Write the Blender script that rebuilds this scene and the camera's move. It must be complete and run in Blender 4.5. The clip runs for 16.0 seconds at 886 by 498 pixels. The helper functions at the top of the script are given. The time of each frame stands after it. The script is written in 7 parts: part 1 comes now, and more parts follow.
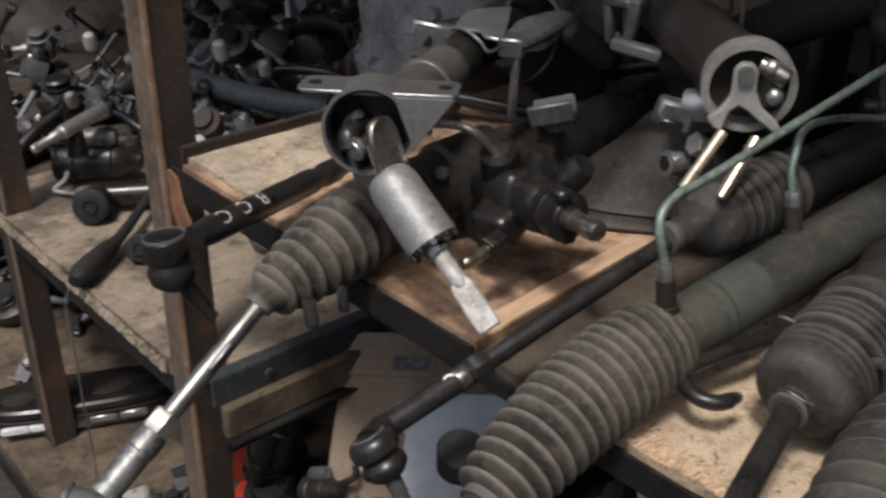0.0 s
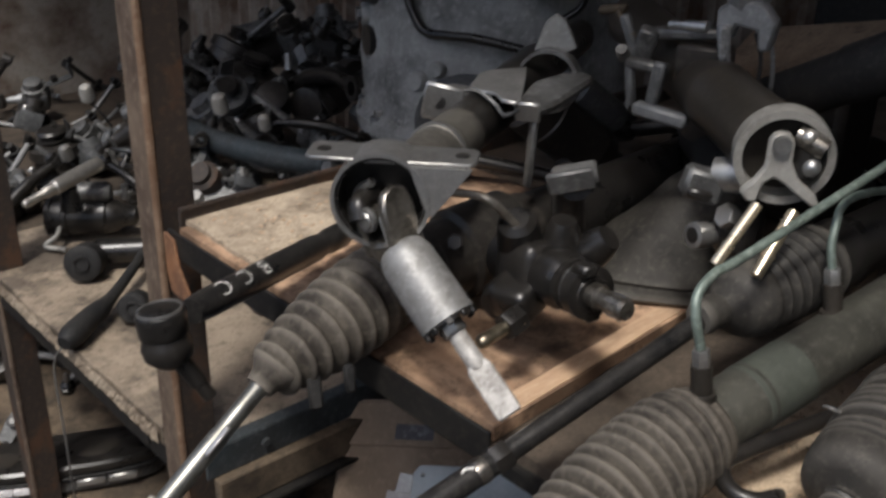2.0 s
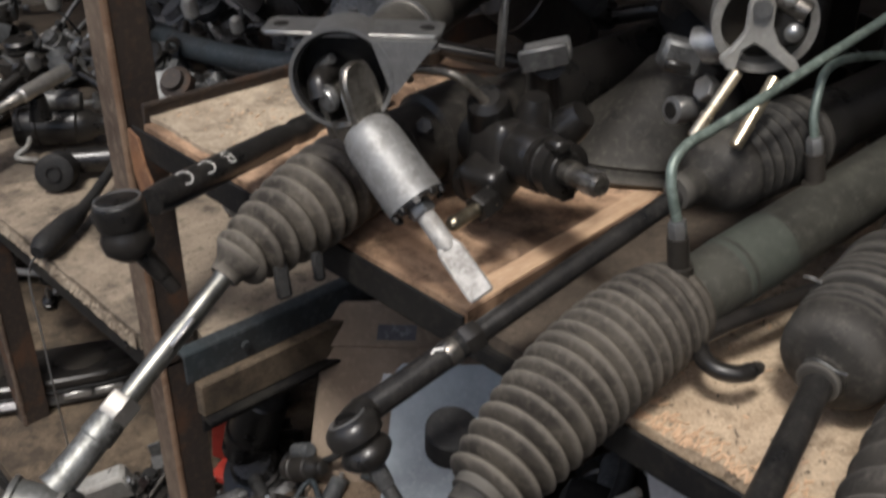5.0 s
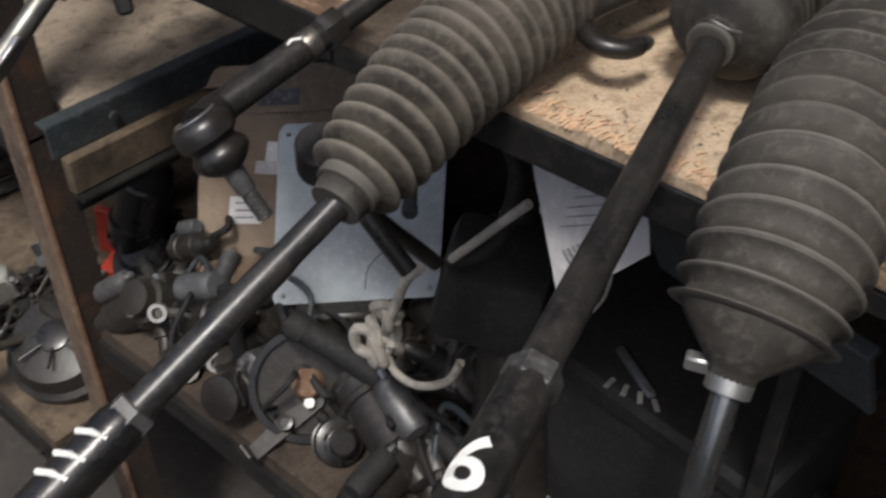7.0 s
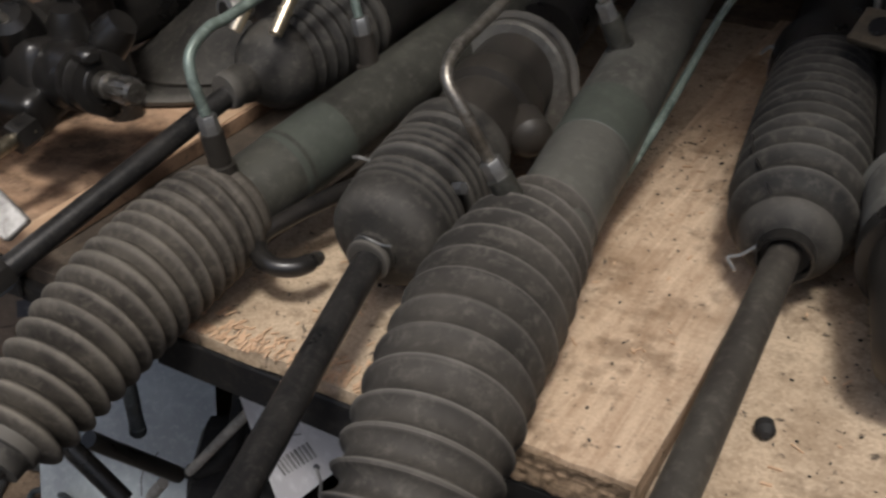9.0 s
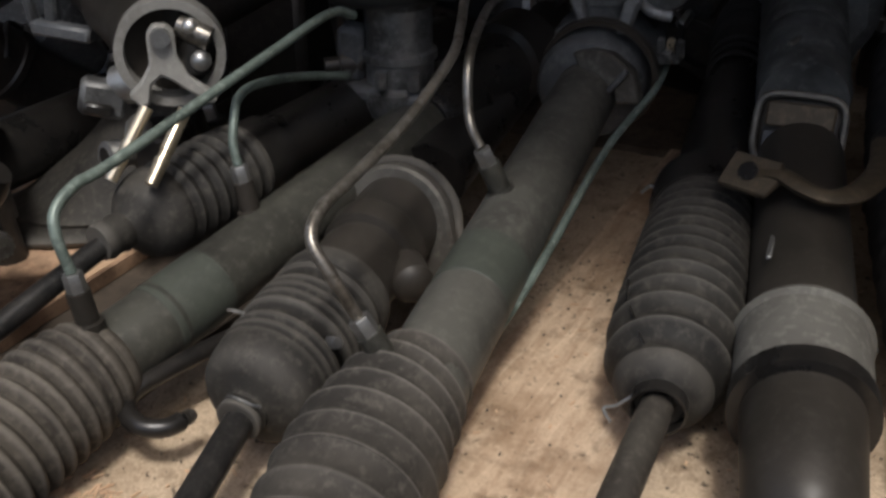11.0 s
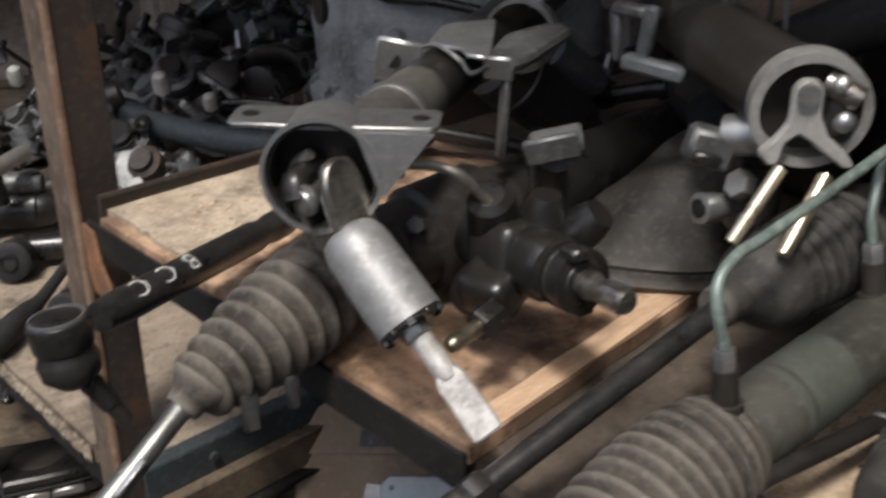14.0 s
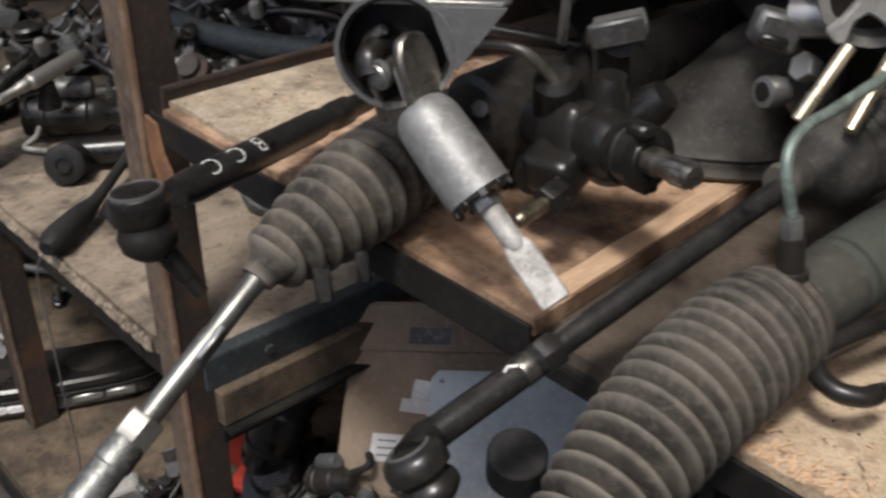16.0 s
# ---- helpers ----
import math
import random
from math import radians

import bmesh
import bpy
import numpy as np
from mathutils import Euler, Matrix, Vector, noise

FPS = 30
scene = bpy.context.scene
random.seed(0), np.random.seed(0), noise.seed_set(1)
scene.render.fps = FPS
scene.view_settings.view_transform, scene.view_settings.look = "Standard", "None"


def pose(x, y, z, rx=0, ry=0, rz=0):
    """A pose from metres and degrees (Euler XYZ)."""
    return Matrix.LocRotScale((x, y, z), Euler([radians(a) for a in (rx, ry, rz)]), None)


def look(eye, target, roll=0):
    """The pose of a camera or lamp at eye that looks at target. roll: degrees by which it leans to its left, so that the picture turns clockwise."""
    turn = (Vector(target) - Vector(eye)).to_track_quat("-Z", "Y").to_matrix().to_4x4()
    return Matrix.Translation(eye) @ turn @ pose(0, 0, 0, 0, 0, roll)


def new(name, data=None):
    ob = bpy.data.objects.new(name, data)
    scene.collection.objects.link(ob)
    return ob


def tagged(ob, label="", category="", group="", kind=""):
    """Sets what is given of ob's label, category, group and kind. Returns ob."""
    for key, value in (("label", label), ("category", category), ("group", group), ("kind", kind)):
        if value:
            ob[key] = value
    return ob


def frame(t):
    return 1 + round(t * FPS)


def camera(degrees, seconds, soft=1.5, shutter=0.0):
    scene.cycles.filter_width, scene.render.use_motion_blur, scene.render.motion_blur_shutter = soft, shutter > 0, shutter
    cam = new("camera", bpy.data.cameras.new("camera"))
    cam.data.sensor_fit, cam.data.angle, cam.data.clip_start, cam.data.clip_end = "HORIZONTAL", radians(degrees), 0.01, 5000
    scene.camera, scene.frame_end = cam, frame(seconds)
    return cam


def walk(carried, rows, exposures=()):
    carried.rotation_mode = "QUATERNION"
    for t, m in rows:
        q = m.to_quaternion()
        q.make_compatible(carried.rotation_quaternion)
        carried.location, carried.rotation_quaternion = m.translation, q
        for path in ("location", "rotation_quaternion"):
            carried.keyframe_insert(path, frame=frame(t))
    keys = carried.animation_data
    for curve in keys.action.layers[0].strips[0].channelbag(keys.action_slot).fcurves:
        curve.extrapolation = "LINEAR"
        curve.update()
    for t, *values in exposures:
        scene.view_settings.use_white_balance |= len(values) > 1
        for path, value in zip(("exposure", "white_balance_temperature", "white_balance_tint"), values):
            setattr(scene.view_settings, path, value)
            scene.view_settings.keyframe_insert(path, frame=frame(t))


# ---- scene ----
cam = camera(47.0, 16.0, 2.6, 0.5)
PATH = [
    (0, (0.86, -0.423, 1.468), (-0.469, 0.76, 0.555), 0.5),
    (0.5, (0.851, -0.431, 1.475), (-0.526, 0.691, 0.555), -0.0),
    (1, (0.838, -0.427, 1.468), (-0.544, 0.692, 0.552), 0.7),
    (1.5, (0.827, -0.418, 1.464), (-0.54, 0.73, 0.563), 1.1),
    (2, (0.814, -0.402, 1.465), (-0.537, 0.817, 0.636), 1.1),
    (2.5, (0.81, -0.378, 1.475), (-0.525, 0.902, 0.713), 0.4),
    (3, (0.81, -0.368, 1.474), (-0.511, 0.95, 0.752), 0.1),
    (3.2, (0.809, -0.361, 1.471), (-0.513, 0.949, 0.74), -0.2),
    (5.5, (0.816, -0.386, 1.41), (-0.433, 0.751, 0.339), -0.2),
    (6, (0.816, -0.376, 1.379), (-0.376, 0.717, 0.2), -0.6),
    (6.5, (0.823, -0.367, 1.354), (-0.286, 0.726, 0.096), -0.4),
    (7, (0.824, -0.363, 1.349), (-0.196, 0.8, 0.083), -0.2),
    (7.5, (0.821, -0.341, 1.357), (-0.169, 0.953, 0.196), -0.4),
    (8, (0.837, -0.328, 1.372), (-0.121, 1.081, 0.325), 0.0),
    (8.5, (0.87, -0.311, 1.379), (-0.089, 1.119, 0.362), -0.9),
    (9, (0.888, -0.302, 1.385), (0.003, 1.16, 0.346), -0.8),
    (11.3, (0.907, -0.268, 1.411), (0.087, 1.362, 0.592), 0.2),
    (11.5, (0.906, -0.267, 1.415), (0.079, 1.377, 0.633), 0.1),
    (12, (0.904, -0.268, 1.42), (0.029, 1.389, 0.719), 0.1),
    (12.5, (0.881, -0.277, 1.421), (-0.108, 1.325, 0.746), 0.1),
    (13, (0.811, -0.297, 1.434), (-0.275, 1.204, 0.681), 0.6),
    (13.5, (0.772, -0.314, 1.427), (-0.446, 1.062, 0.636), 0.3),
    (14, (0.738, -0.325, 1.415), (-0.564, 0.929, 0.56), 0.2),
    (14.5, (0.726, -0.349, 1.399), (-0.612, 0.826, 0.489), 0.4),
    (15, (0.721, -0.36, 1.396), (-0.622, 0.754, 0.419), 0.1),
    (15.5, (0.724, -0.361, 1.397), (-0.615, 0.743, 0.402), -0.1),
    (16, (0.742, -0.358, 1.396), (-0.551, 0.81, 0.416), -0.1),
]
EXPOSURES = [(0, 0.03), (3, 0.06), (5.5, 0.0), (6, -0.06), (7, 0.08), (7.5, 0.26), (8, 0.18), (8.5, 0.0), (9, -0.22), (11.5, -0.06), (12, 0.30), (12.5, 0.62), (13, 0.45), (13.5, 0.34), (14, 0.34), (15, 0.22), (16, 0.13)]
walk(cam, [(t, look(eye, target, roll)) for t, eye, target, roll in PATH], EXPOSURES)

# ---- world and light ----
world = bpy.data.worlds.new("overcast_sky")
scene.world = world
world.use_nodes = True
wn = world.node_tree
sky = wn.nodes.new("ShaderNodeTexSky")
sky.sky_type, sky.sun_disc = "NISHITA", False
SUN_ELEVATION, SUN_ROTATION = radians(62), radians(150)
sky.sun_elevation, sky.sun_rotation = SUN_ELEVATION, SUN_ROTATION
sky.air_density, sky.dust_density, sky.ozone_density = 1.0, 4.0, 1.0
wn.links.new(sky.outputs[0], wn.nodes["Background"].inputs[0])
wn.nodes["Background"].inputs[1].default_value = 0.15
sun = bpy.data.lights.new("sun", "SUN")
sun.energy, sun.angle, sun.color = 2.5, radians(9), (1.0, 0.98, 0.945)
sun_ob = new("sun", sun)
sun_way = Vector((math.sin(SUN_ROTATION) * math.cos(SUN_ELEVATION), math.cos(SUN_ROTATION) * math.cos(SUN_ELEVATION), math.sin(SUN_ELEVATION)))
sun_ob.matrix_world = look(sun_way * 10, (0, 0, 0))


# ---- materials ----
def material(name, base, rough=0.6, metal=0.0, second=None, fine=None, scale=8.0, grain=120.0, bump=0.15, spread=(0.4, 0.62), rough_var=0.15, stretch=(1, 1, 1), spec=0.5, vary=0.12, edge=0.0):
    """Two colours mixed by broad stains, a fine grain that shifts value, roughness noise and a fine bump."""
    m = bpy.data.materials.new(name)
    m.use_nodes = True
    n, l = m.node_tree.nodes, m.node_tree.links
    b = n["Principled BSDF"]
    co = n.new("ShaderNodeTexCoord")
    info = n.new("ShaderNodeObjectInfo")
    shift = n.new("ShaderNodeVectorMath")
    shift.operation = "MULTIPLY_ADD"
    comb = n.new("ShaderNodeCombineXYZ")
    for k in range(3):
        l.new(info.outputs["Random"], comb.inputs[k])
    shift.inputs[1].default_value = (3.1, 5.7, 2.3)
    l.new(comb.outputs[0], shift.inputs[0])
    l.new(co.outputs["Object"], shift.inputs[2])
    mp = n.new("ShaderNodeMapping")
    mp.inputs["Scale"].default_value = stretch
    l.new(shift.outputs[0], mp.inputs[0])
    big = n.new("ShaderNodeTexNoise")
    big.inputs["Scale"].default_value, big.inputs["Detail"].default_value, big.inputs["Roughness"].default_value = scale, 6, 0.65
    l.new(mp.outputs[0], big.inputs["Vector"])
    ramp = n.new("ShaderNodeValToRGB")
    ramp.color_ramp.elements[0].position, ramp.color_ramp.elements[1].position = spread
    second = second or tuple(c * 0.55 for c in base)
    ramp.color_ramp.elements[0].color, ramp.color_ramp.elements[1].color = (*base, 1), (*second, 1)
    l.new(big.outputs[0], ramp.inputs[0])
    small = n.new("ShaderNodeTexNoise")
    small.inputs["Scale"].default_value, small.inputs["Detail"].default_value, small.inputs["Roughness"].default_value = grain, 4, 0.7
    l.new(mp.outputs[0], small.inputs["Vector"])
    mix = n.new("ShaderNodeMix")
    mix.data_type, mix.blend_type = "RGBA", "MIX"
    fine = fine or tuple(min(1, c * 1.6 + 0.02) for c in base)
    r2 = n.new("ShaderNodeMapRange")
    r2.inputs[1].default_value, r2.inputs[2].default_value, r2.inputs[4].default_value = 0.5, 0.75, 0.75
    l.new(small.outputs[0], r2.inputs[0])
    l.new(r2.outputs[0], mix.inputs[0])
    l.new(ramp.outputs[0], mix.inputs[6])
    mix.inputs[7].default_value = (*fine, 1)
    hsv = n.new("ShaderNodeHueSaturation")
    rv = n.new("ShaderNodeMapRange")
    rv.inputs[3].default_value, rv.inputs[4].default_value = 1 - vary, 1 + vary
    l.new(info.outputs["Random"], rv.inputs[0])
    l.new(rv.outputs[0], hsv.inputs["Value"])
    last = mix.outputs[2]
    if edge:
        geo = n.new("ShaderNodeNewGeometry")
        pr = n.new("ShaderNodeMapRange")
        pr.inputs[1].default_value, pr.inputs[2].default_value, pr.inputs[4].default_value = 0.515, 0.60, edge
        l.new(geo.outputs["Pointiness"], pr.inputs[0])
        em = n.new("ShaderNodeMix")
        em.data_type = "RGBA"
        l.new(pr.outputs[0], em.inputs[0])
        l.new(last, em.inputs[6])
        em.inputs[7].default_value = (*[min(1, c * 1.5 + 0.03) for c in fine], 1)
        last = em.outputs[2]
    l.new(last, hsv.inputs["Color"])
    l.new(hsv.outputs[0], b.inputs["Base Color"])
    rr = n.new("ShaderNodeMapRange")
    rr.inputs[3].default_value, rr.inputs[4].default_value = max(0.05, rough - rough_var), min(1, rough + rough_var)
    l.new(big.outputs[0], rr.inputs[0])
    l.new(rr.outputs[0], b.inputs["Roughness"])
    b.inputs["Metallic"].default_value = metal
    b.inputs["Specular IOR Level"].default_value = spec
    bp = n.new("ShaderNodeBump")
    bp.inputs["Strength"].default_value, bp.inputs["Distance"].default_value = bump, 0.0005
    l.new(small.outputs[0], bp.inputs["Height"])
    l.new(bp.outputs[0], b.inputs["Normal"])
    return m


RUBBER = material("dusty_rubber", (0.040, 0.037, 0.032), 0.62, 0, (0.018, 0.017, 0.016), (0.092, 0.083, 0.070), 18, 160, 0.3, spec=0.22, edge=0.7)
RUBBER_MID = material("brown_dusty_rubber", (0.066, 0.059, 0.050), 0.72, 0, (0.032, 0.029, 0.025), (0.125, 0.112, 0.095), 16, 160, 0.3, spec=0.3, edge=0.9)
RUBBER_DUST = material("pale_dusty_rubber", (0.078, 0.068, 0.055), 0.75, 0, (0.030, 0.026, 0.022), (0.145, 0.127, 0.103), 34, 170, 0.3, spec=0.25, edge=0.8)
TUBE = material("olive_grey_paint", (0.058, 0.057, 0.047), 0.46, 0, (0.026, 0.025, 0.021), (0.105, 0.100, 0.084), 20, 150, 0.15)
TUBE_PALE = material("worn_grey_green_paint", (0.105, 0.102, 0.088), 0.50, 0, (0.048, 0.046, 0.040), (0.16, 0.155, 0.135), 18, 150, 0.2)
TUBE_BAND = material("cleaner_olive_band", (0.066, 0.073, 0.060), 0.42, 0, (0.045, 0.049, 0.041), (0.09, 0.095, 0.08), 14, 150, 0.1)
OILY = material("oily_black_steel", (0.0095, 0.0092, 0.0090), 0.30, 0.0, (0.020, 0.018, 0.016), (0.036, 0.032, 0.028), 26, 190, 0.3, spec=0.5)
BLACK_ROD = material("black_painted_rod", (0.012, 0.012, 0.0125), 0.32, 0.1, (0.030, 0.028, 0.026), (0.075, 0.069, 0.061), 46, 330, 0.25, spec=0.5)
IRON = material("grimy_cast_iron", (0.019, 0.0175, 0.0155), 0.40, 0.1, (0.030, 0.026, 0.023), (0.070, 0.062, 0.052), 25, 120, 0.4, spec=0.45)
STEEL = material("bare_grey_steel", (0.42, 0.42, 0.41), 0.42, 0.85, (0.30, 0.295, 0.28), (0.55, 0.54, 0.52), 20, 220, 0.12)
ZINC = material("oxidised_zinc_plating", (0.30, 0.305, 0.29), 0.48, 0.7, (0.10, 0.098, 0.088), (0.47, 0.475, 0.455), 44, 190, 0.35)
SLEEVE = material("dull_grey_sleeve_steel", (0.285, 0.285, 0.28), 0.58, 0.55, (0.19, 0.185, 0.175), (0.43, 0.425, 0.41), 38, 180, 0.35)
BRIGHT = material("bright_machined_steel", (0.62, 0.60, 0.56), 0.42, 0.9, (0.45, 0.43, 0.39), (0.72, 0.70, 0.66), 18, 200, 0.1)
WORN_BRIGHT = material("worn_bright_steel", (0.47, 0.455, 0.43), 0.60, 0.35, (0.27, 0.255, 0.235), (0.56, 0.545, 0.52), 90, 260, 0.5)
GUNMETAL = material("polished_gunmetal", (0.20, 0.20, 0.195), 0.26, 0.9, (0.13, 0.13, 0.125), (0.30, 0.295, 0.285), 24, 200, 0.08)
WORN_BRASS = material("tarnished_plating", (0.40, 0.35, 0.26), 0.34, 0.9, (0.15, 0.13, 0.09), (0.5, 0.45, 0.36), 60, 200, 0.2)
CHROME = material("zinc_plated_rod", (0.27, 0.268, 0.24), 0.38, 0.85, (0.15, 0.147, 0.13), (0.40, 0.395, 0.365), 40, 160, 0.12)
DULL = material("grimy_dull_steel", (0.17, 0.17, 0.168), 0.5, 0.6, (0.075, 0.073, 0.07), (0.30, 0.30, 0.29), 20, 140, 0.25)
GOLD = material("yellow_zinc_bolt", (0.80, 0.70, 0.52), 0.30, 0.9, (0.62, 0.52, 0.36), (0.85, 0.74, 0.55), 40, 200, 0.1)
ALU = material("dull_cast_aluminium", (0.31, 0.315, 0.315), 0.5, 0.5, (0.16, 0.16, 0.158), (0.46, 0.46, 0.45), 16, 140, 0.3)
ALU_WET = material("oily_cast_aluminium", (0.36, 0.365, 0.365), 0.32, 0.75, (0.12, 0.12, 0.118), (0.5, 0.5, 0.49), 30, 140, 0.35)
ALU_DARK = material("grimy_cast_aluminium", (0.13, 0.135, 0.14), 0.6, 0.4, (0.065, 0.066, 0.066), (0.22, 0.22, 0.215), 13, 130, 0.35)
LABEL = material("dusty_paper_label", (0.26, 0.255, 0.25), 0.9, 0, (0.17, 0.165, 0.16), (0.33, 0.32, 0.31), 30, 140, 0.05)
CASE = material("grey_oxidised_casting", (0.30, 0.305, 0.30), 0.65, 0.1, (0.10, 0.10, 0.098), (0.40, 0.40, 0.39), 7, 120, 0.5)
JOINT = material("dark_worn_steel", (0.27, 0.252, 0.225), 0.33, 0.85, (0.085, 0.075, 0.062), (0.42, 0.39, 0.345), 42, 160, 0.15)
RUST_FRONT = material("scuffed_rust_face", (0.165, 0.122, 0.088), 0.75, 0.1, (0.075, 0.050, 0.036), (0.26, 0.20, 0.15), 16, 130, 0.6, stretch=(1, 1, 0.55))
RING = material("pale_grey_shroud", (0.36, 0.35, 0.32), 0.6, 0.3, (0.22, 0.21, 0.19), (0.46, 0.44, 0.41), 18, 150, 0.15)
COLUMN = material("dark_bronze_column_tube", (0.027, 0.024, 0.020), 0.42, 0.1, (0.042, 0.036, 0.030), (0.052, 0.046, 0.039), 16, 160, 0.15, spec=0.35)
DUSTY_ROD = material("dusty_brown_steel_rod", (0.070, 0.063, 0.052), 0.55, 0.2, (0.042, 0.036, 0.030), (0.125, 0.112, 0.092), 22, 170, 0.25)
COLUMN_GREY = material("dusty_column_tube", (0.16, 0.15, 0.13), 0.5, 0.5, (0.09, 0.083, 0.073), (0.24, 0.225, 0.2), 16, 160, 0.15)
RUST = material("rusty_angle_iron", (0.040, 0.031, 0.026), 0.65, 0.1, (0.095, 0.050, 0.029), (0.10, 0.066, 0.045), 13, 140, 0.6, spread=(0.52, 0.62))
OCHRE = material("ochre_stained_steel", (0.08, 0.062, 0.041), 0.6, 0.4, (0.07, 0.055, 0.038), (0.18, 0.14, 0.09), 18, 120, 0.2)
RUST_PALE = material("worn_primer_edge", (0.24, 0.155, 0.10), 0.75, 0.1, (0.15, 0.085, 0.05), (0.34, 0.25, 0.18), 14, 110, 0.4)
BLACK_ANGLE = material("black_painted_angle", (0.012, 0.012, 0.013), 0.5, 0.15, (0.024, 0.023, 0.021), (0.055, 0.048, 0.04), 16, 120, 0.3, spec=0.25)
RUST_GUSSET = material("bright_orange_rust", (0.26, 0.12, 0.055), 0.85, 0, (0.13, 0.065, 0.038), (0.36, 0.19, 0.095), 22, 120, 0.4)
BLUE_ANGLE = material("blue_grey_painted_angle", (0.040, 0.052, 0.058), 0.55, 0.1, (0.035, 0.038, 0.04), (0.11, 0.12, 0.125), 14, 120, 0.3)
def timber(name, pale, dark, stain, grain=(90, 3, 90), flakes=0.0, specks=0.5, bump=0.5, rough=0.85, dirt=(0.50, 0.72)):
    """Wood: long streaks or chipboard flakes, broad brown stains and black specks."""
    m = bpy.data.materials.new(name)
    m.use_nodes = True
    n, l = m.node_tree.nodes, m.node_tree.links
    b = n["Principled BSDF"]
    co = n.new("ShaderNodeTexCoord")
    mp = n.new("ShaderNodeMapping")
    mp.inputs["Scale"].default_value = grain
    l.new(co.outputs["Object"], mp.inputs[0])
    st = n.new("ShaderNodeTexNoise")
    st.inputs["Scale"].default_value, st.inputs["Detail"].default_value, st.inputs["Distortion"].default_value = 1.0, 6, 0.6
    l.new(mp.outputs[0], st.inputs["Vector"])
    vo = n.new("ShaderNodeTexVoronoi")
    vo.inputs["Scale"].default_value = 620
    l.new(co.outputs["Object"], vo.inputs["Vector"])
    sep = n.new("ShaderNodeSeparateColor")
    l.new(vo.outputs["Color"], sep.inputs[0])
    fac = n.new("ShaderNodeMix")
    fac.inputs[0].default_value = flakes
    l.new(st.outputs[0], fac.inputs[2])
    l.new(sep.outputs[0], fac.inputs[3])
    ramp = n.new("ShaderNodeValToRGB")
    ramp.color_ramp.elements[0].position, ramp.color_ramp.elements[1].position = 0.28, 0.68
    ramp.color_ramp.elements[0].color, ramp.color_ramp.elements[1].color = (*dark, 1), (*pale, 1)
    l.new(fac.outputs[0], ramp.inputs[0])

    def layer(base, scale, lo, hi, top, colour, detail=6):
        nz = n.new("ShaderNodeTexNoise")
        nz.inputs["Scale"].default_value, nz.inputs["Detail"].default_value, nz.inputs["Roughness"].default_value = scale, detail, 0.7
        l.new(co.outputs["Object"], nz.inputs["Vector"])
        mr = n.new("ShaderNodeMapRange")
        mr.inputs[1].default_value, mr.inputs[2].default_value, mr.inputs[4].default_value = lo, hi, top
        l.new(nz.outputs[0], mr.inputs[0])
        mx = n.new("ShaderNodeMix")
        mx.data_type = "RGBA"
        l.new(mr.outputs[0], mx.inputs[0])
        l.new(base, mx.inputs[6])
        mx.inputs[7].default_value = (*colour, 1)
        return mx.outputs[2]

    c = layer(ramp.outputs[0], 9, dirt[0], dirt[1], 0.8, stain)
    c = layer(c, 40, 0.52, 0.66, 0.65, tuple(v * 0.65 for v in stain))
    c = layer(c, 150, 0.62, 0.68, specks, (0.03, 0.026, 0.022), 3)
    l.new(c, b.inputs["Base Color"])
    b.inputs["Roughness"].default_value = rough
    b.inputs["Specular IOR Level"].default_value = 0.25
    bp = n.new("ShaderNodeBump")
    bp.inputs["Strength"].default_value, bp.inputs["Distance"].default_value = bump, 0.0015
    l.new(fac.outputs[0], bp.inputs["Height"])
    l.new(bp.outputs[0], b.inputs["Normal"])
    return m


CHIP = timber("dirty_chipboard", (0.60, 0.47, 0.335), (0.40, 0.30, 0.205), (0.27, 0.19, 0.12), (45, 14, 45), 0.30, 0.8)
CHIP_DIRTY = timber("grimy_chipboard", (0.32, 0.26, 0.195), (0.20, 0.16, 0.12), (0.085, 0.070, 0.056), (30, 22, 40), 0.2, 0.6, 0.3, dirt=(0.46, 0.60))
# Dirty chipboard again, with the shade low down put into its colour.
CHIP_SHADED = timber("dim_dirty_chipboard", (0.175, 0.132, 0.090), (0.095, 0.072, 0.050), (0.045, 0.036, 0.028), (30, 22, 40), 0.2, 0.6, 0.3, dirt=(0.45, 0.60))
END_GRAIN = timber("frayed_end_grain", (0.36, 0.255, 0.165), (0.075, 0.050, 0.033), (0.10, 0.068, 0.043), (14, 60, 380), 0.12, 0.8, 1.0)
CHIP_PALE = timber("worn_pale_chipboard", (0.52, 0.43, 0.325), (0.34, 0.275, 0.20), (0.21, 0.165, 0.12), (20, 50, 60), 0.35, 0.8, dirt=(0.46, 0.62))
PINE = timber("rough_sawn_pine", (0.68, 0.52, 0.37), (0.42, 0.29, 0.19), (0.32, 0.21, 0.13), (170, 22, 170), 0.12, 0.6, 1.0, 0.85, (0.52, 0.66))
PLY = timber("oil_stained_plywood", (0.62, 0.42, 0.28), (0.38, 0.235, 0.145), (0.085, 0.052, 0.035), (6, 60, 60), 0.06, 0.5, 0.3, 0.65, (0.43, 0.56))
DARK_BOARD = timber("dark_oily_board", (0.13, 0.102, 0.077), (0.080, 0.062, 0.047), (0.045, 0.036, 0.028), (50, 8, 50), 0.25, 0.5, dirt=(0.44, 0.60))
DARK_VOID_BOARD = timber("sooty_old_board", (0.085, 0.066, 0.05), (0.045, 0.036, 0.028), (0.025, 0.021, 0.018), (50, 8, 50), 0.2, 0.5)
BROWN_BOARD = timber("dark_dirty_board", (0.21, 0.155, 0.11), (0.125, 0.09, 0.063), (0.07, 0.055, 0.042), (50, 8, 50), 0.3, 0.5)
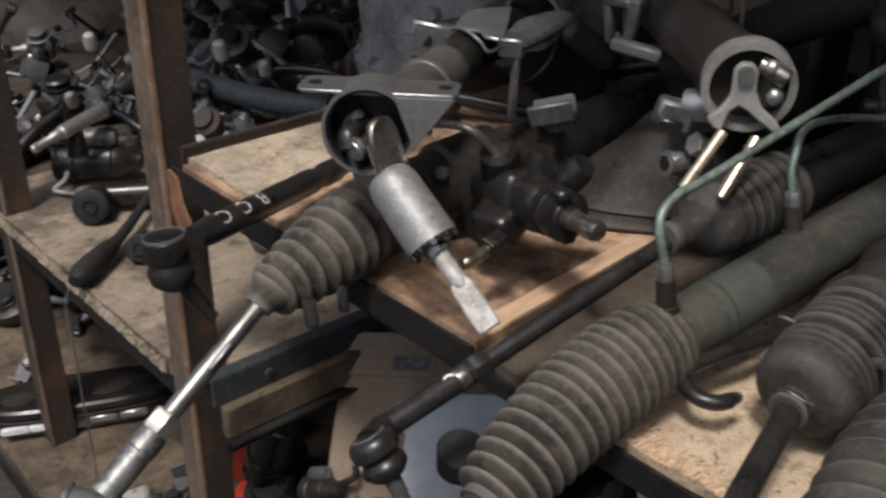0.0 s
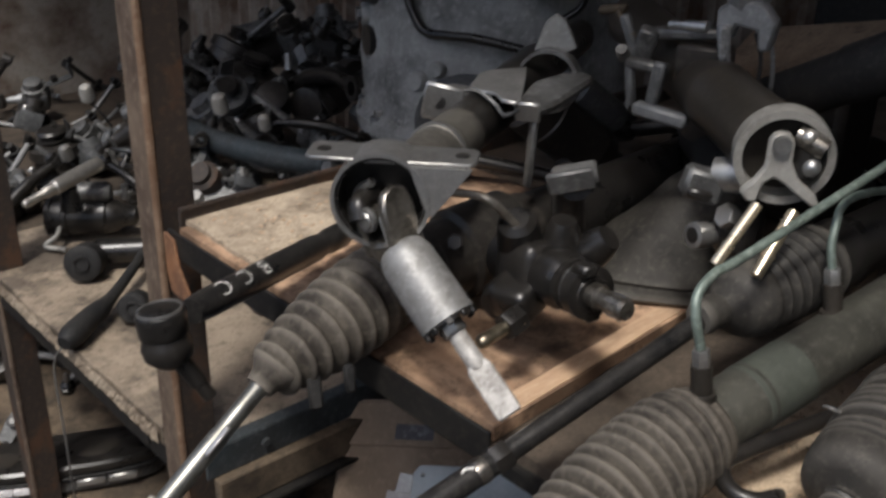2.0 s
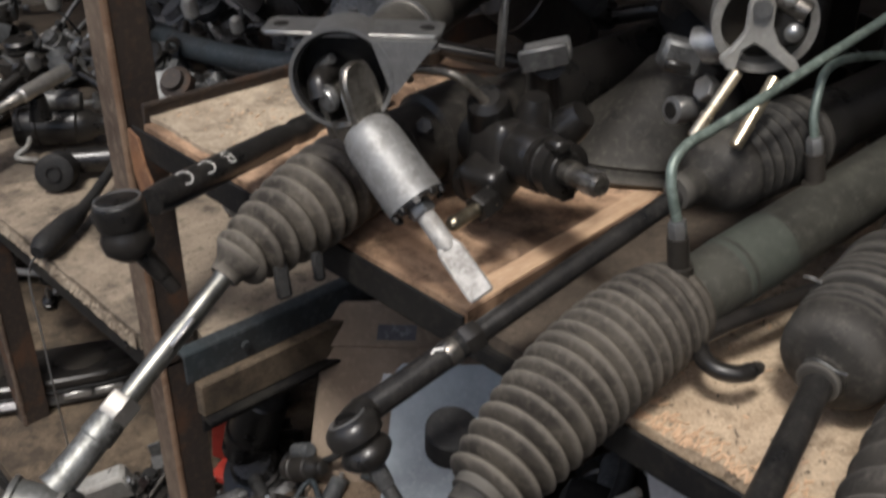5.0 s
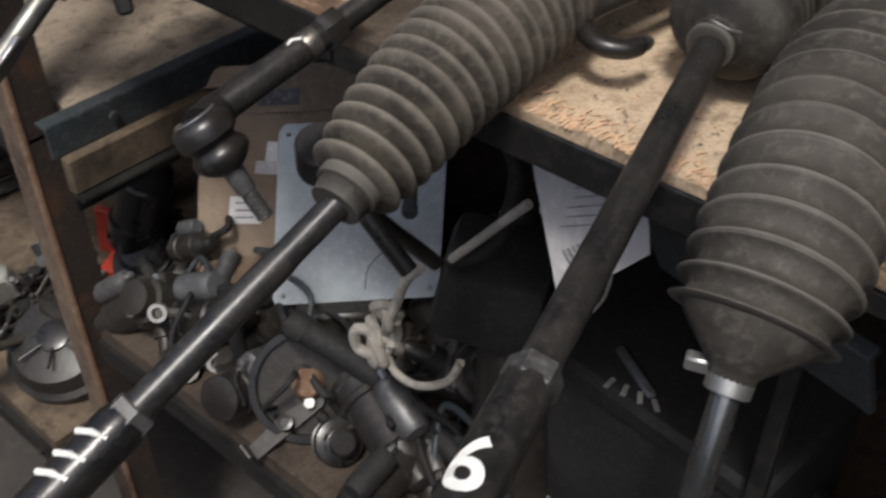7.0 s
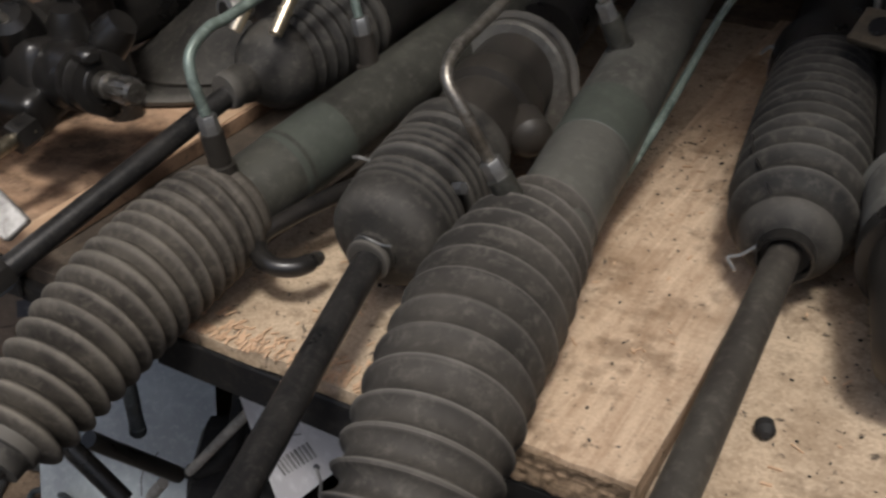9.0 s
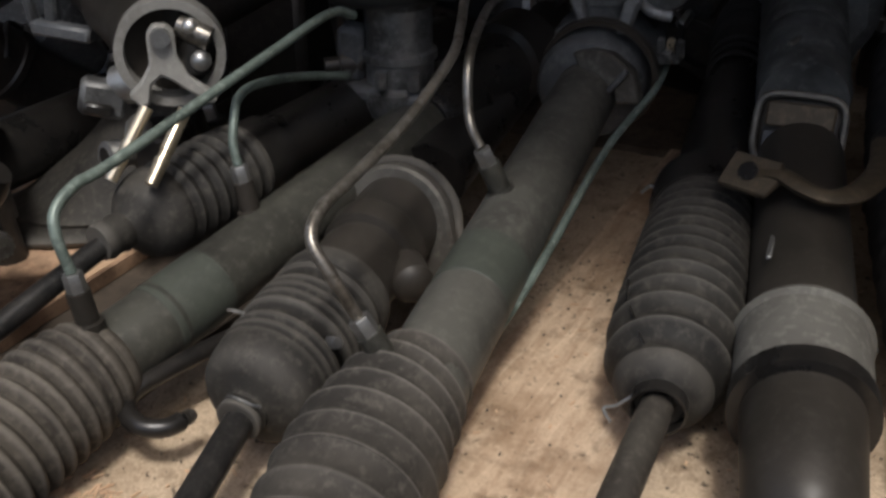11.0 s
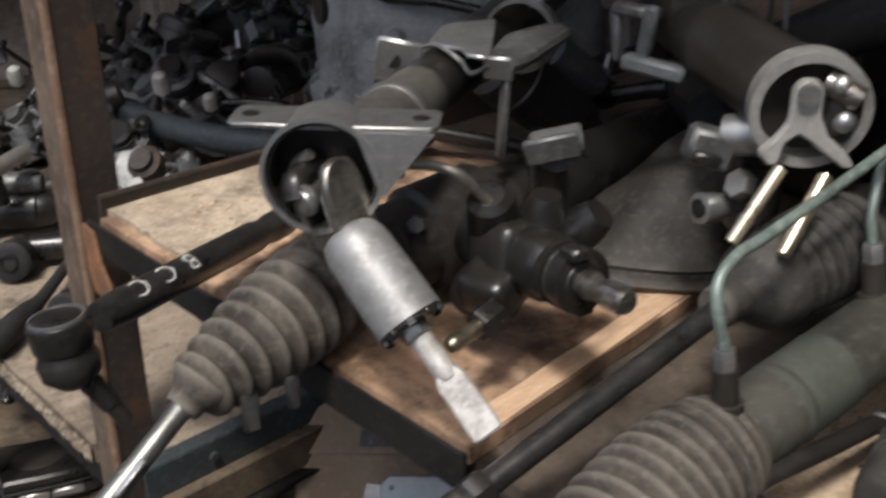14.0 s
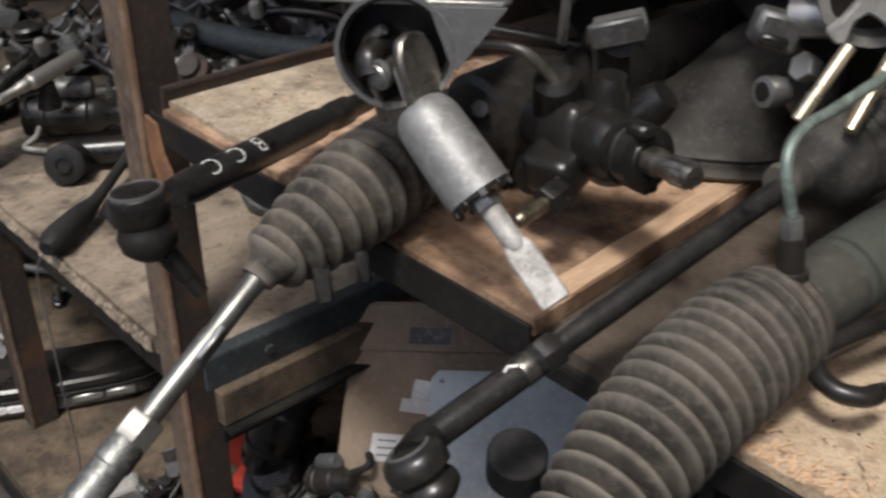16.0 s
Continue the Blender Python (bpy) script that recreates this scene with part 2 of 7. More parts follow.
# Brown board with the shade under the main shelf in its colour.
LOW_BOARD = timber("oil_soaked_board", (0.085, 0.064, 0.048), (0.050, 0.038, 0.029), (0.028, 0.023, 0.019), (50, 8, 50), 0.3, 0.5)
PLY_EDGE = material("clean_plywood_strip", (0.66, 0.45, 0.29), 0.75, 0, (0.50, 0.33, 0.21), (0.72, 0.53, 0.37), 14, 90, 0.25, stretch=(5, 1, 5), spec=0.3)
GREEN_PIPE = material("green_zinc_pipe", (0.19, 0.235, 0.205), 0.45, 0.3, (0.10, 0.125, 0.108), (0.34, 0.40, 0.35), 30, 180, 0.1)
STEEL_PIPE = material("dull_steel_pipe", (0.34, 0.315, 0.275), 0.36, 0.75, (0.13, 0.115, 0.095), (0.46, 0.43, 0.39), 30, 180, 0.1)
CARD = material("brown_cardboard", (0.255, 0.198, 0.148), 0.85, 0, (0.175, 0.134, 0.100), (0.31, 0.245, 0.185), 7, 110, 0.1, spec=0.2)
PLATE = material("blue_grey_sheet_metal", (0.40, 0.45, 0.47), 0.5, 0.2, (0.26, 0.29, 0.31), (0.42, 0.45, 0.47), 7, 150, 0.06)
PAPER = material("white_paper", (0.52, 0.505, 0.51), 0.85, 0, (0.55, 0.54, 0.54), (0.74, 0.73, 0.73), 12, 140, 0.05)
INK = material("grey_ink", (0.14, 0.14, 0.15), 0.8, 0, spec=0.2)
ROPE = material("grey_cotton_rope", (0.40, 0.37, 0.32), 0.95, 0, (0.25, 0.23, 0.20), (0.52, 0.49, 0.43), 40, 260, 0.6, spec=0.1)
PLASTIC = material("dusty_black_plastic", (0.017, 0.017, 0.0175), 0.66, 0, (0.026, 0.025, 0.024), (0.048, 0.046, 0.043), 16, 150, 0.2, spec=0.22)
RED = material("red_plastic", (0.42, 0.045, 0.03), 0.5, 0, (0.28, 0.03, 0.02), (0.5, 0.09, 0.06), 15, 140, 0.1)
HOOD = material("dusty_blue_black_plastic", (0.034, 0.0355, 0.035), 0.42, 0, (0.012, 0.0125, 0.0125), (0.085, 0.088, 0.086), 22, 130, 0.5)
# HOOD again, coloured paler to make up for weak light at the back.
HOOD_LIFTED = material("thickly_dusted_blue_black_plastic", (0.085, 0.089, 0.088), 0.5, 0, (0.030, 0.031, 0.031), (0.17, 0.175, 0.17), 18, 120, 0.5)
CLAY = material("pale_dusty_collar", (0.115, 0.110, 0.096), 0.75, 0.1, (0.085, 0.08, 0.07), (0.22, 0.21, 0.185), 20, 150, 0.25)
CHALK = material("white_paint_marker", (0.80, 0.79, 0.75), 0.8, 0, (0.65, 0.64, 0.6), None, 30, 200, 0.2)
WALL = material("rusty_corrugated_sheet", (0.36, 0.325, 0.285), 0.7, 0.1, (0.130, 0.082, 0.055), (0.20, 0.18, 0.16), 5, 60, 0.3)
GROUND = material("oily_packed_earth", (0.045, 0.040, 0.036), 0.9, 0, (0.024, 0.021, 0.018), (0.07, 0.062, 0.053), 3, 40, 0.5)
# For walls out of view, pale so that they throw light back.
BOUNCE_PALE = material("pale_weathered_plaster", (0.50, 0.49, 0.46), 0.9, 0, (0.36, 0.35, 0.32), (0.58, 0.57, 0.54), 2, 40, 0.3)
ROOF = material("weathered_roof_sheet", (0.12, 0.115, 0.11), 0.7, 0.2, (0.09, 0.07, 0.055), (0.17, 0.165, 0.155), 4, 50, 0.3)


# ---- builders ----
def thing(name, at, label, category, group=""):
    ob = new(name)
    ob.empty_display_size = 0.02
    ob.matrix_basis = pose(*at)
    return tagged(ob, label, category, group)


def part(name, bm, mat, parent, label="", smooth=True):
    me = bpy.data.meshes.new(name)
    for f in bm.faces:
        f.smooth = smooth
    bm.to_mesh(me)
    bm.free()
    if smooth:
        me.set_sharp_from_angle(angle=radians(38))
    me.materials.append(mat)
    ob = new(name, me)
    if parent is not None:
        ob.parent = parent
        if parent.type == "EMPTY":
            ob.matrix_parent_inverse = parent.matrix_basis.inverted()
    return tagged(ob, label)


def lone(name, bm, mat, label, category, kind="", smooth=False):
    return tagged(part(name, bm, mat, None, label, smooth), category=category, kind=kind)


def V(*p):
    return Vector(p)


def curve(points, n=8):
    """Catmull-Rom through the points, n steps a span."""
    P = [Vector(p) for p in points]
    P = [2 * P[0] - P[1], *P, 2 * P[-1] - P[-2]]
    out = []
    for i in range(1, len(P) - 2):
        a, b, c, d = P[i - 1 : i + 3]
        for k in range(n):
            t = k / n
            out.append(0.5 * (2 * b + (c - a) * t + (2 * a - 5 * b + 4 * c - d) * t * t + (3 * b - a - 3 * c + d) * t**3))
    return out + [P[-2]]


def along(points, s):
    """The place and direction at the share s of a polyline's length."""
    P = [Vector(p) for p in points]
    L = [(b - a).length for a, b in zip(P, P[1:])]
    d = s * sum(L)
    for a, b, w in zip(P, P[1:], L):
        if d <= w or b is P[-1]:
            return a.lerp(b, d / w if w else 0), (b - a).normalized()
        d -= w


def sweep(points, radii, seg=20, bm=None, cap=True, squash=None):
    """A skin of rings round a polyline; radii one for all or one a point."""
    bm = bm or bmesh.new()
    P = [Vector(p) for p in points]
    if not isinstance(radii, (list, tuple)):
        radii = [radii] * len(P)
    up, rings = None, []
    for i, p in enumerate(P):
        d = (P[min(i + 1, len(P) - 1)] - P[max(i - 1, 0)])
        d = d.normalized() if d.length > 1e-9 else Vector((0, 1, 0))
        if up is None:
            up = d.cross(Vector((0.3, 0.1, 1)))
            up = up.normalized() if up.length > 1e-3 else Vector((1, 0, 0))
        up = (up - d * up.dot(d)).normalized()
        side = d.cross(up)
        ring = []
        for k in range(seg):
            a = 2 * math.pi * k / seg
            r = radii[i] * (squash(a) if squash else 1)
            ring.append(bm.verts.new(p + up * (r * math.cos(a)) + side * (r * math.sin(a))))
        rings.append(ring)
    for a, b in zip(rings, rings[1:]):
        for k in range(seg):
            bm.faces.new((a[k], a[(k + 1) % seg], b[(k + 1) % seg], b[k]))
    if cap:
        bm.faces.new(rings[0][::-1])
        bm.faces.new(rings[-1])
    bmesh.ops.recalc_face_normals(bm, faces=bm.faces)
    return bm


def rod(a, b, profile, seg=20, bm=None):
    """A turned piece on the line a-b; profile: (share, radius) pairs. Sharp steps repeat a share."""
    a, b = Vector(a), Vector(b)
    d = b - a
    pts, rad = [], []
    last = None
    for s, r in profile:
        if last is not None and abs(s - last) < 1e-6:
            s = last + 1e-4
        pts.append(a + d * s)
        rad.append(r)
        last = s
    bm = bm or bmesh.new()
    dn = d.normalized()
    up = dn.cross(Vector((0.3, 0.1, 1))).normalized()
    side = dn.cross(up)
    rings = []
    for p, r in zip(pts, rad):
        rings.append([bm.verts.new(p + up * (r * math.cos(2 * math.pi * k / seg)) + side * (r * math.sin(2 * math.pi * k / seg))) for k in range(seg)])
    for x, y in zip(rings, rings[1:]):
        for k in range(seg):
            bm.faces.new((x[k], x[(k + 1) % seg], y[(k + 1) % seg], y[k]))
    bm.faces.new(rings[0][::-1])
    bm.faces.new(rings[-1])
    bmesh.ops.recalc_face_normals(bm, faces=bm.faces)
    return bm


def block(size, m, bevel=0.001, bm=None, segments=1):
    bm2 = bmesh.new()
    bmesh.ops.create_cube(bm2, size=1, matrix=Matrix.Diagonal((*size, 1)))
    if bevel:
        bmesh.ops.bevel(bm2, geom=bm2.edges[:], offset=bevel, segments=segments, affect="EDGES", profile=0.6)
    bmesh.ops.transform(bm2, matrix=m, verts=bm2.verts)
    if bm is None:
        return bm2
    me = bpy.data.meshes.new("piece")
    bm2.to_mesh(me)
    bm2.free()
    bm.from_mesh(me)
    bpy.data.meshes.remove(me)
    return bm


def frame_at(p, d, up=(0, 0, 1)):
    """A pose at p whose z axis points along d."""
    z = Vector(d).normalized()
    x = Vector(up).cross(z)
    x = x.normalized() if x.length > 1e-4 else Vector((1, 0, 0))
    y = z.cross(x)
    m = Matrix((x, y, z)).transposed().to_4x4()
    m.translation = Vector(p)
    return m


def outline(points, depth, m, bevel=0.0008, holes=()):
    """A flat plate from an outline in its x-y plane, depth thick along z, at m."""
    bm = bmesh.new()
    f = bm.faces.new([bm.verts.new((x, y, -depth / 2)) for x, y in points])
    ex = bmesh.ops.extrude_face_region(bm, geom=[f])
    bmesh.ops.translate(bm, vec=(0, 0, depth), verts=[v for v in ex["geom"] if isinstance(v, bmesh.types.BMVert)])
    bmesh.ops.recalc_face_normals(bm, faces=bm.faces)
    if bevel:
        bmesh.ops.bevel(bm, geom=bm.edges[:], offset=bevel, segments=1, affect="EDGES")
    bmesh.ops.transform(bm, matrix=m, verts=bm.verts)
    return bm


def bellows(path, wide, narrow, folds, deep, seg=30, lump=0.0, jitter=0.1, seed=1, deep_end=None, crest=0.75, pitch=1.0, shape=None):
    """Rings along the path from the wide end to the narrow one: rounded crests, sharp valleys, a little uneven."""
    rng = random.Random(seed)
    deep_end = deep if deep_end is None else deep_end
    pts, rad = [], []
    for f in range(folds):
        k = 1 + jitter * rng.uniform(-1, 0.5)
        lean = rng.uniform(-0.06, 0.06)
        for ph, h in ((0.0, 0.0), (0.12, 0.30), (0.30, 0.80), (0.42, 0.97), (0.5, 1.0), (0.58, 0.97), (0.70, 0.80), (0.88, 0.30)):
            s = ((f + min(0.98, max(0, ph + lean * h))) / folds) ** pitch
            p, _ = along(path, s)
            base = float(np.interp(s, *zip(*shape))) if shape else wide + (narrow - wide) * s + lump * math.sin(math.pi * s)
            pts.append(p)
            rad.append(base - (deep + (deep_end - deep) * s) * k * (1 - h**crest))
    pts.append(along(path, 1.0)[0])
    rad.append(narrow - deep_end)
    return sweep(pts, rad, seg)


def ring_band(a, d, r, width, thick, seg=28):
    """A hollow hoop: a band of that width on the axis d."""
    a, d = Vector(a), Vector(d).normalized()
    up = d.cross(Vector((0.31, 0.17, 1))).normalized()
    side = d.cross(up)
    bm = bmesh.new()
    rows = []
    for off, rr in ((-width / 2, r), (width / 2, r), (width / 2, r + thick), (-width / 2, r + thick)):
        rows.append([bm.verts.new(a + d * off + (up * math.cos(2 * math.pi * k / seg) + side * math.sin(2 * math.pi * k / seg)) * rr) for k in range(seg)])
    for i in range(4):
        for k in range(seg):
            bm.faces.new((rows[i][k], rows[i][(k + 1) % seg], rows[(i + 1) % 4][(k + 1) % seg], rows[(i + 1) % 4][k]))
    bmesh.ops.recalc_face_normals(bm, faces=bm.faces)
    return bm


def hexnut(a, b, r, bm=None):
    return rod(a, b, [(0, r * 0.92), (0.08, r), (0.92, r), (1, r * 0.92)], 6, bm)


def ball(p, r, bm=None, scale=(1, 1, 1)):
    bm = bm or bmesh.new()
    bmesh.ops.create_uvsphere(bm, u_segments=18, v_segments=12, radius=r, matrix=Matrix.Translation(p) @ Matrix.Diagonal((*scale, 1)))
    return bm


def angle_iron(a, b, leg1, leg2, t=0.004, w1=0.035, w2=0.035):
    """An L section swept from a to b; leg1, leg2: the directions of its two legs from the corner."""
    a, b, u, v = Vector(a), Vector(b), Vector(leg1), Vector(leg2)
    sec = [V(0, 0, 0), u * w1, u * w1 + v * t, u * t + v * t, u * t + v * w2, v * w2]
    bm = bmesh.new()
    r0, r1 = [[bm.verts.new(e + s) for s in sec] for e in (a, b)]
    for k in range(6):
        bm.faces.new((r0[k], r0[(k + 1) % 6], r1[(k + 1) % 6], r1[k]))
    bm.faces.new(r0)
    bm.faces.new(r1[::-1])
    bmesh.ops.recalc_face_normals(bm, faces=bm.faces)
    bmesh.ops.bevel(bm, geom=[e for e in bm.edges if abs((e.verts[0].co - e.verts[1].co).normalized().dot((b - a).normalized())) > 0.99], offset=0.0012, segments=2, affect="EDGES")
    return bm


# ---- the setting ----
def sheet(nx, ny, fn):
    bm = bmesh.new()
    g = [[bm.verts.new(fn(i / nx, j / ny)) for j in range(ny + 1)] for i in range(nx + 1)]
    for i in range(nx):
        for j in range(ny):
            bm.faces.new((g[i][j], g[i + 1][j], g[i + 1][j + 1], g[i][j + 1]))
    return bm


def slab(name, lo, hi, mat, label, category, kind="structure", bevel=0.0015):
    c = [(a + b) / 2 for a, b in zip(lo, hi)]
    return lone(name, block([b - a for a, b in zip(lo, hi)], pose(*c), bevel), mat, label, category, kind)


lone("ground", sheet(8, 8, lambda a, b: (160 * a - 80, 160 * b - 80, 0)), GROUND, "oily packed earth yard under the shelves", "ground", "structure")
WALL_Y = 1.30


def corrugated(x0, x1, y, z0, z1, pitch=0.062, depth=0.034):
    bm = bmesh.new()
    n = int((x1 - x0) / pitch * 8)
    rows = []
    for off in (0, 0.002):
        rows.append([[bm.verts.new((x0 + (x1 - x0) * i / n, y + off + depth / 2 * max(-0.8, min(0.8, 1.4 * math.sin(2 * math.pi * i / 8))), z)) for z in (z0, z1)] for i in range(n + 1)])
    for i in range(n):
        bm.faces.new((rows[0][i][0], rows[0][i + 1][0], rows[0][i + 1][1], rows[0][i][1]))
        bm.faces.new((rows[1][i][1], rows[1][i + 1][1], rows[1][i + 1][0], rows[1][i][0]))
    return bm


lone("wall_north", corrugated(-2.4, 1.9, WALL_Y, 0, 2.4), WALL, "dark rusty corrugated steel sheet wall behind the shelves", "wall", "structure")
slab("wall_west", (-2.46, -0.35, 0), (-2.4, WALL_Y + 0.02, 2.4), WALL, "dark sheet metal side wall of the shed", "wall")
# Side wall out of view, kept pale to brighten the back.
slab("wall_east", (1.9, -0.35, 0), (1.96, WALL_Y + 0.02, 2.4), BOUNCE_PALE, "unseen pale side wall added to bounce light inside", "wall")
# Roof added out of view to keep sky light off the shelves.
slab("ceiling", (-2.46, -0.05, 2.4), (1.96, WALL_Y + 0.04, 2.44), ROOF, "unseen sheet roof added to shade the shelves", "roof")
# Wall added out of view to send fill light into the shelves.
slab("wall_south", (-4.2, -3.6, 0), (4.2, -3.5, 1.9), BOUNCE_PALE, "unseen pale wall added to bounce light at the shelves", "wall")
# End walls added out of view so that only high sky lights things.
slab("wall_aisle_west", (-4.2, -3.5, 0), (-4.1, -0.2, 2.9), ROOF, "unseen grey wall added to block low sky light", "wall")
slab("wall_aisle_east", (4.1, -3.5, 0), (4.2, -0.2, 2.9), ROOF, "unseen grey wall added to block low sky light", "wall")

# ---- the shelves ----
for i, (x, z1) in enumerate(((-0.034, 2.36), (-0.575, 2.36), (-1.42, 2.36))):
    p = thing("shelf_post", (x, 0, 0), "rust-brown angle iron shelf post with worn edges", "shelf post", "posts of the shelves")
    part("angle", angle_iron((x, -0.004, 0), (x, -0.004, z1), (-1, 0, 0), (0, 1, 0), 0.005, 0.040, 0.040), RUST, p)
    part("front_face", block((0.0385, 0.0012, z1 - 0.004), pose(x - 0.0206, -0.0047, z1 / 2), 0.0003), RUST_FRONT if i == 0 else RUST, p, "scuffed rusty front face of the angle")
    part("worn_edge", rod((x - 0.0022, -0.0032, 0.001), (x - 0.0022, -0.0032, z1 - 0.001), [(0, 0.0042), (1, 0.0042)], 8), RUST_PALE if i == 0 else RUST_FRONT, p, "worn pale bare edge of the angle")


def rail(name, a, b, l1, l2, mat, label, w1=0.03, w2=0.03):
    t = tagged(thing(name, a, label, "shelf rail"), group="rails of the shelves")
    part("angle", angle_iron(a, b, l1, l2, 0.004, w1, w2), mat, t, smooth=False)
    out = -V(*l2)
    for s in (0.06, 0.50, 0.94):
        c = V(*a).lerp(V(*b), s) + V(*l1) * (w1 * 0.5)
        part("bolt", hexnut(c - out * 0.002, c + out * 0.004, 0.0055), mat, t)
    return t


fr = rail("shelf_rail", (-0.02, -0.006, 1.066), (1.9, -0.006, 1.066), (0, 0, -1), (0, 1, 0), BLACK_ANGLE, "black painted angle iron front rail under the boards", 0.013)
part("edge_lip", block((0.158, 0.003, 0.0225), pose(0.612, -0.0092, 1.0642), 0.0008), BLACK_ANGLE, fr, "", False)
part("edge_lip", block((0.432, 0.003, 0.026), pose(0.212, -0.0092, 1.0720), 0.0008), BLACK_ANGLE, fr, "black lip along the board edge", False)
part("corner_gusset", outline([(-0.012, 0.020), (0.006, 0.016), (0.012, -0.010), (0.030, -0.034), (0.024, -0.044), (-0.006, -0.040), (-0.012, -0.02)], 0.003, Matrix.Translation((0.006, -0.0125, 1.062)) @ Matrix(((1, 0, 0), (0, 0, -1), (0, 1, 0))).to_4x4(), 0.0006), RUST_GUSSET, fr, "bent rusty corner gusset")
rail("shelf_rail", (0.0, 0.0, 1.104), (0.0, 1.2, 1.104), (0, 0, -1), (1, 0, 0), RUST, "rusty angle iron side rail with an upright lip", 0.034, 0.006)
rail("shelf_rail", (-1.42, -0.004, 0.800), (-0.034, -0.004, 0.800), (0, 0, -1), (0, 1, 0), BLACK_ANGLE, "black painted angle iron front rail under a board")
rail("shelf_rail", (0.0, 0.005, 0.826), (0.0, 1.2, 0.826), (0, 0, -1), (-1, 0, 0), BLUE_ANGLE, "blue-grey painted angle iron side rail of the shelf", 0.036, 0.02)
rail("shelf_rail", (-1.42, -0.076, 0.378), (0.0, -0.076, 0.378), (0, 0, -1), (0, 1, 0), BLACK_ANGLE, "black angle iron rail of the low shelf")
rail("shelf_rail", (0.0, -0.006, 0.555), (1.9, -0.006, 0.555), (0, 0, -1), (0, 1, 0), BLACK_ANGLE, "black angle iron rail of the lower shelf")
rail("shelf_rail", (0.004, 0.012, 0.749), (0.004, 1.2, 0.749), (0, 0, -1), (1, 0, 0), BLACK_ANGLE, "black angle iron brace under the side board", 0.022, 0.02)


def board(name, quad, z0, z1, mat, label, cat="shelf board", wob=0.0, seed=1):
    """A board from the corners of its plan, with slightly uneven edges."""
    rng = random.Random(seed)
    bm = bmesh.new()
    n = 10
    ring = []
    for k in range(len(quad)):
        a, b = Vector(quad[k]), Vector(quad[(k + 1) % len(quad)])
        for i in range(n):
            p = a.lerp(b, i / n)
            o = Vector((rng.uniform(-wob, wob), rng.uniform(-wob, wob))) if i else Vector((0, 0))
            ring.append(p + o)
    lo = [bm.verts.new((p.x, p.y, z0)) for p in ring]
    hi = [bm.verts.new((p.x, p.y, z1)) for p in ring]
    m = len(ring)
    for i in range(m):
        bm.faces.new((lo[i], lo[(i + 1) % m], hi[(i + 1) % m], hi[i]))
    bm.faces.new(hi)
    bm.faces.new(lo[::-1])
    bmesh.ops.recalc_face_normals(bm, faces=bm.faces)
    return lone(name, bm, mat, label, cat)


board("shelf_board", ((0.006, 0.0), (0.52, 0.0), (0.52, 1.22), (0.006, 1.22)), 1.066, 1.0755, DARK_BOARD, "dark dirty board lying in the shelf frame", seed=2)
board("plywood_sheet", ((0.008, -0.004), (0.428, -0.006), (0.402, 0.32), (0.012, 0.32)), 1.0765, 1.087, PLY, "oil-stained plywood sheet lying on the shelf", "plywood", 0.0015, 3)
board("wood_strip", ((0.4085, -0.003), (0.426, -0.006), (0.400, 0.32), (0.384, 0.32)), 1.0870, 1.0878, PLY_EDGE, "clean pale wood strip along the plywood edge", "wood strip", 0.0006, 4)
board("chipboard_sheet", ((0.006, 0.004), (0.135, 0.004), (0.06, 0.29), (0.006, 0.29)), 1.0875, 1.092, CHIP_PALE, "pale worn chipboard piece on the shelf corner", "chipboard", 0.002, 5)
board("chipboard_sheet", ((0.532, -0.001), (0.694, -0.001), (0.690, 0.60), (0.532, 0.60)), 1.0675, 1.0765, CHIP, "pale worn chipboard strip with frayed front edge", "chipboard", 0.002, 15)
board("plank", ((0.699, -0.004), (0.797, -0.003), (0.786, 0.60), (0.694, 0.60)), 1.067, 1.0865, PINE, "rough sawn pale pine plank with frayed end", "plank", 0.002, 6)
fe = part("frayed_end", sheet(40, 5, lambda a, b, r=random.Random(16): (0.700 + 0.096 * a, -0.0048 - r.uniform(0.0, 0.0016), 1.0675 + 0.0185 * b)), END_GRAIN, bpy.data.objects["plank"], "rough dark sawn end grain", False)
board("plank", ((0.802, -0.010), (1.20, -0.010), (1.19, 1.10), (0.792, 1.10)), 1.067, 1.085, CHIP, "dirty pale chipboard plank with dark crumbs", "plank", 0.002, 7)
board("shelf_board", ((0.525, 0.61), (0.785, 0.61), (0.785, 1.22), (0.525, 1.22)), 1.066, 1.080, BROWN_BOARD, "dark dirty board at the back of the shelf", seed=8)
board("shelf_board", ((1.21, 0.0), (1.9, 0.0), (1.9, 1.22), (1.21, 1.22)), 1.067, 1.083, BROWN_BOARD, "dark dirty board lying in the shelf frame", seed=9)
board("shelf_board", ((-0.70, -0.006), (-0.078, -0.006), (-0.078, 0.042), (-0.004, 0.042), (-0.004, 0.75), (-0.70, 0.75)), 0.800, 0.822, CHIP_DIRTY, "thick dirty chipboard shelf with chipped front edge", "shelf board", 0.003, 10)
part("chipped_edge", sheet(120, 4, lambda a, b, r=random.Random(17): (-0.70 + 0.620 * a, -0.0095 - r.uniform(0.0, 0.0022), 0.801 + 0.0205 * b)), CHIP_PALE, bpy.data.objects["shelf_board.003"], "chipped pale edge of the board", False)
# Near-black colour stands in for the dark gap beyond the post.
board("shelf_board", ((-1.42, 0.0), (-0.71, 0.0), (-0.71, 0.75), (-1.42, 0.75)), 0.800, 0.815, DARK_VOID_BOARD, "side shelf board coloured near black for the dark there", seed=11)
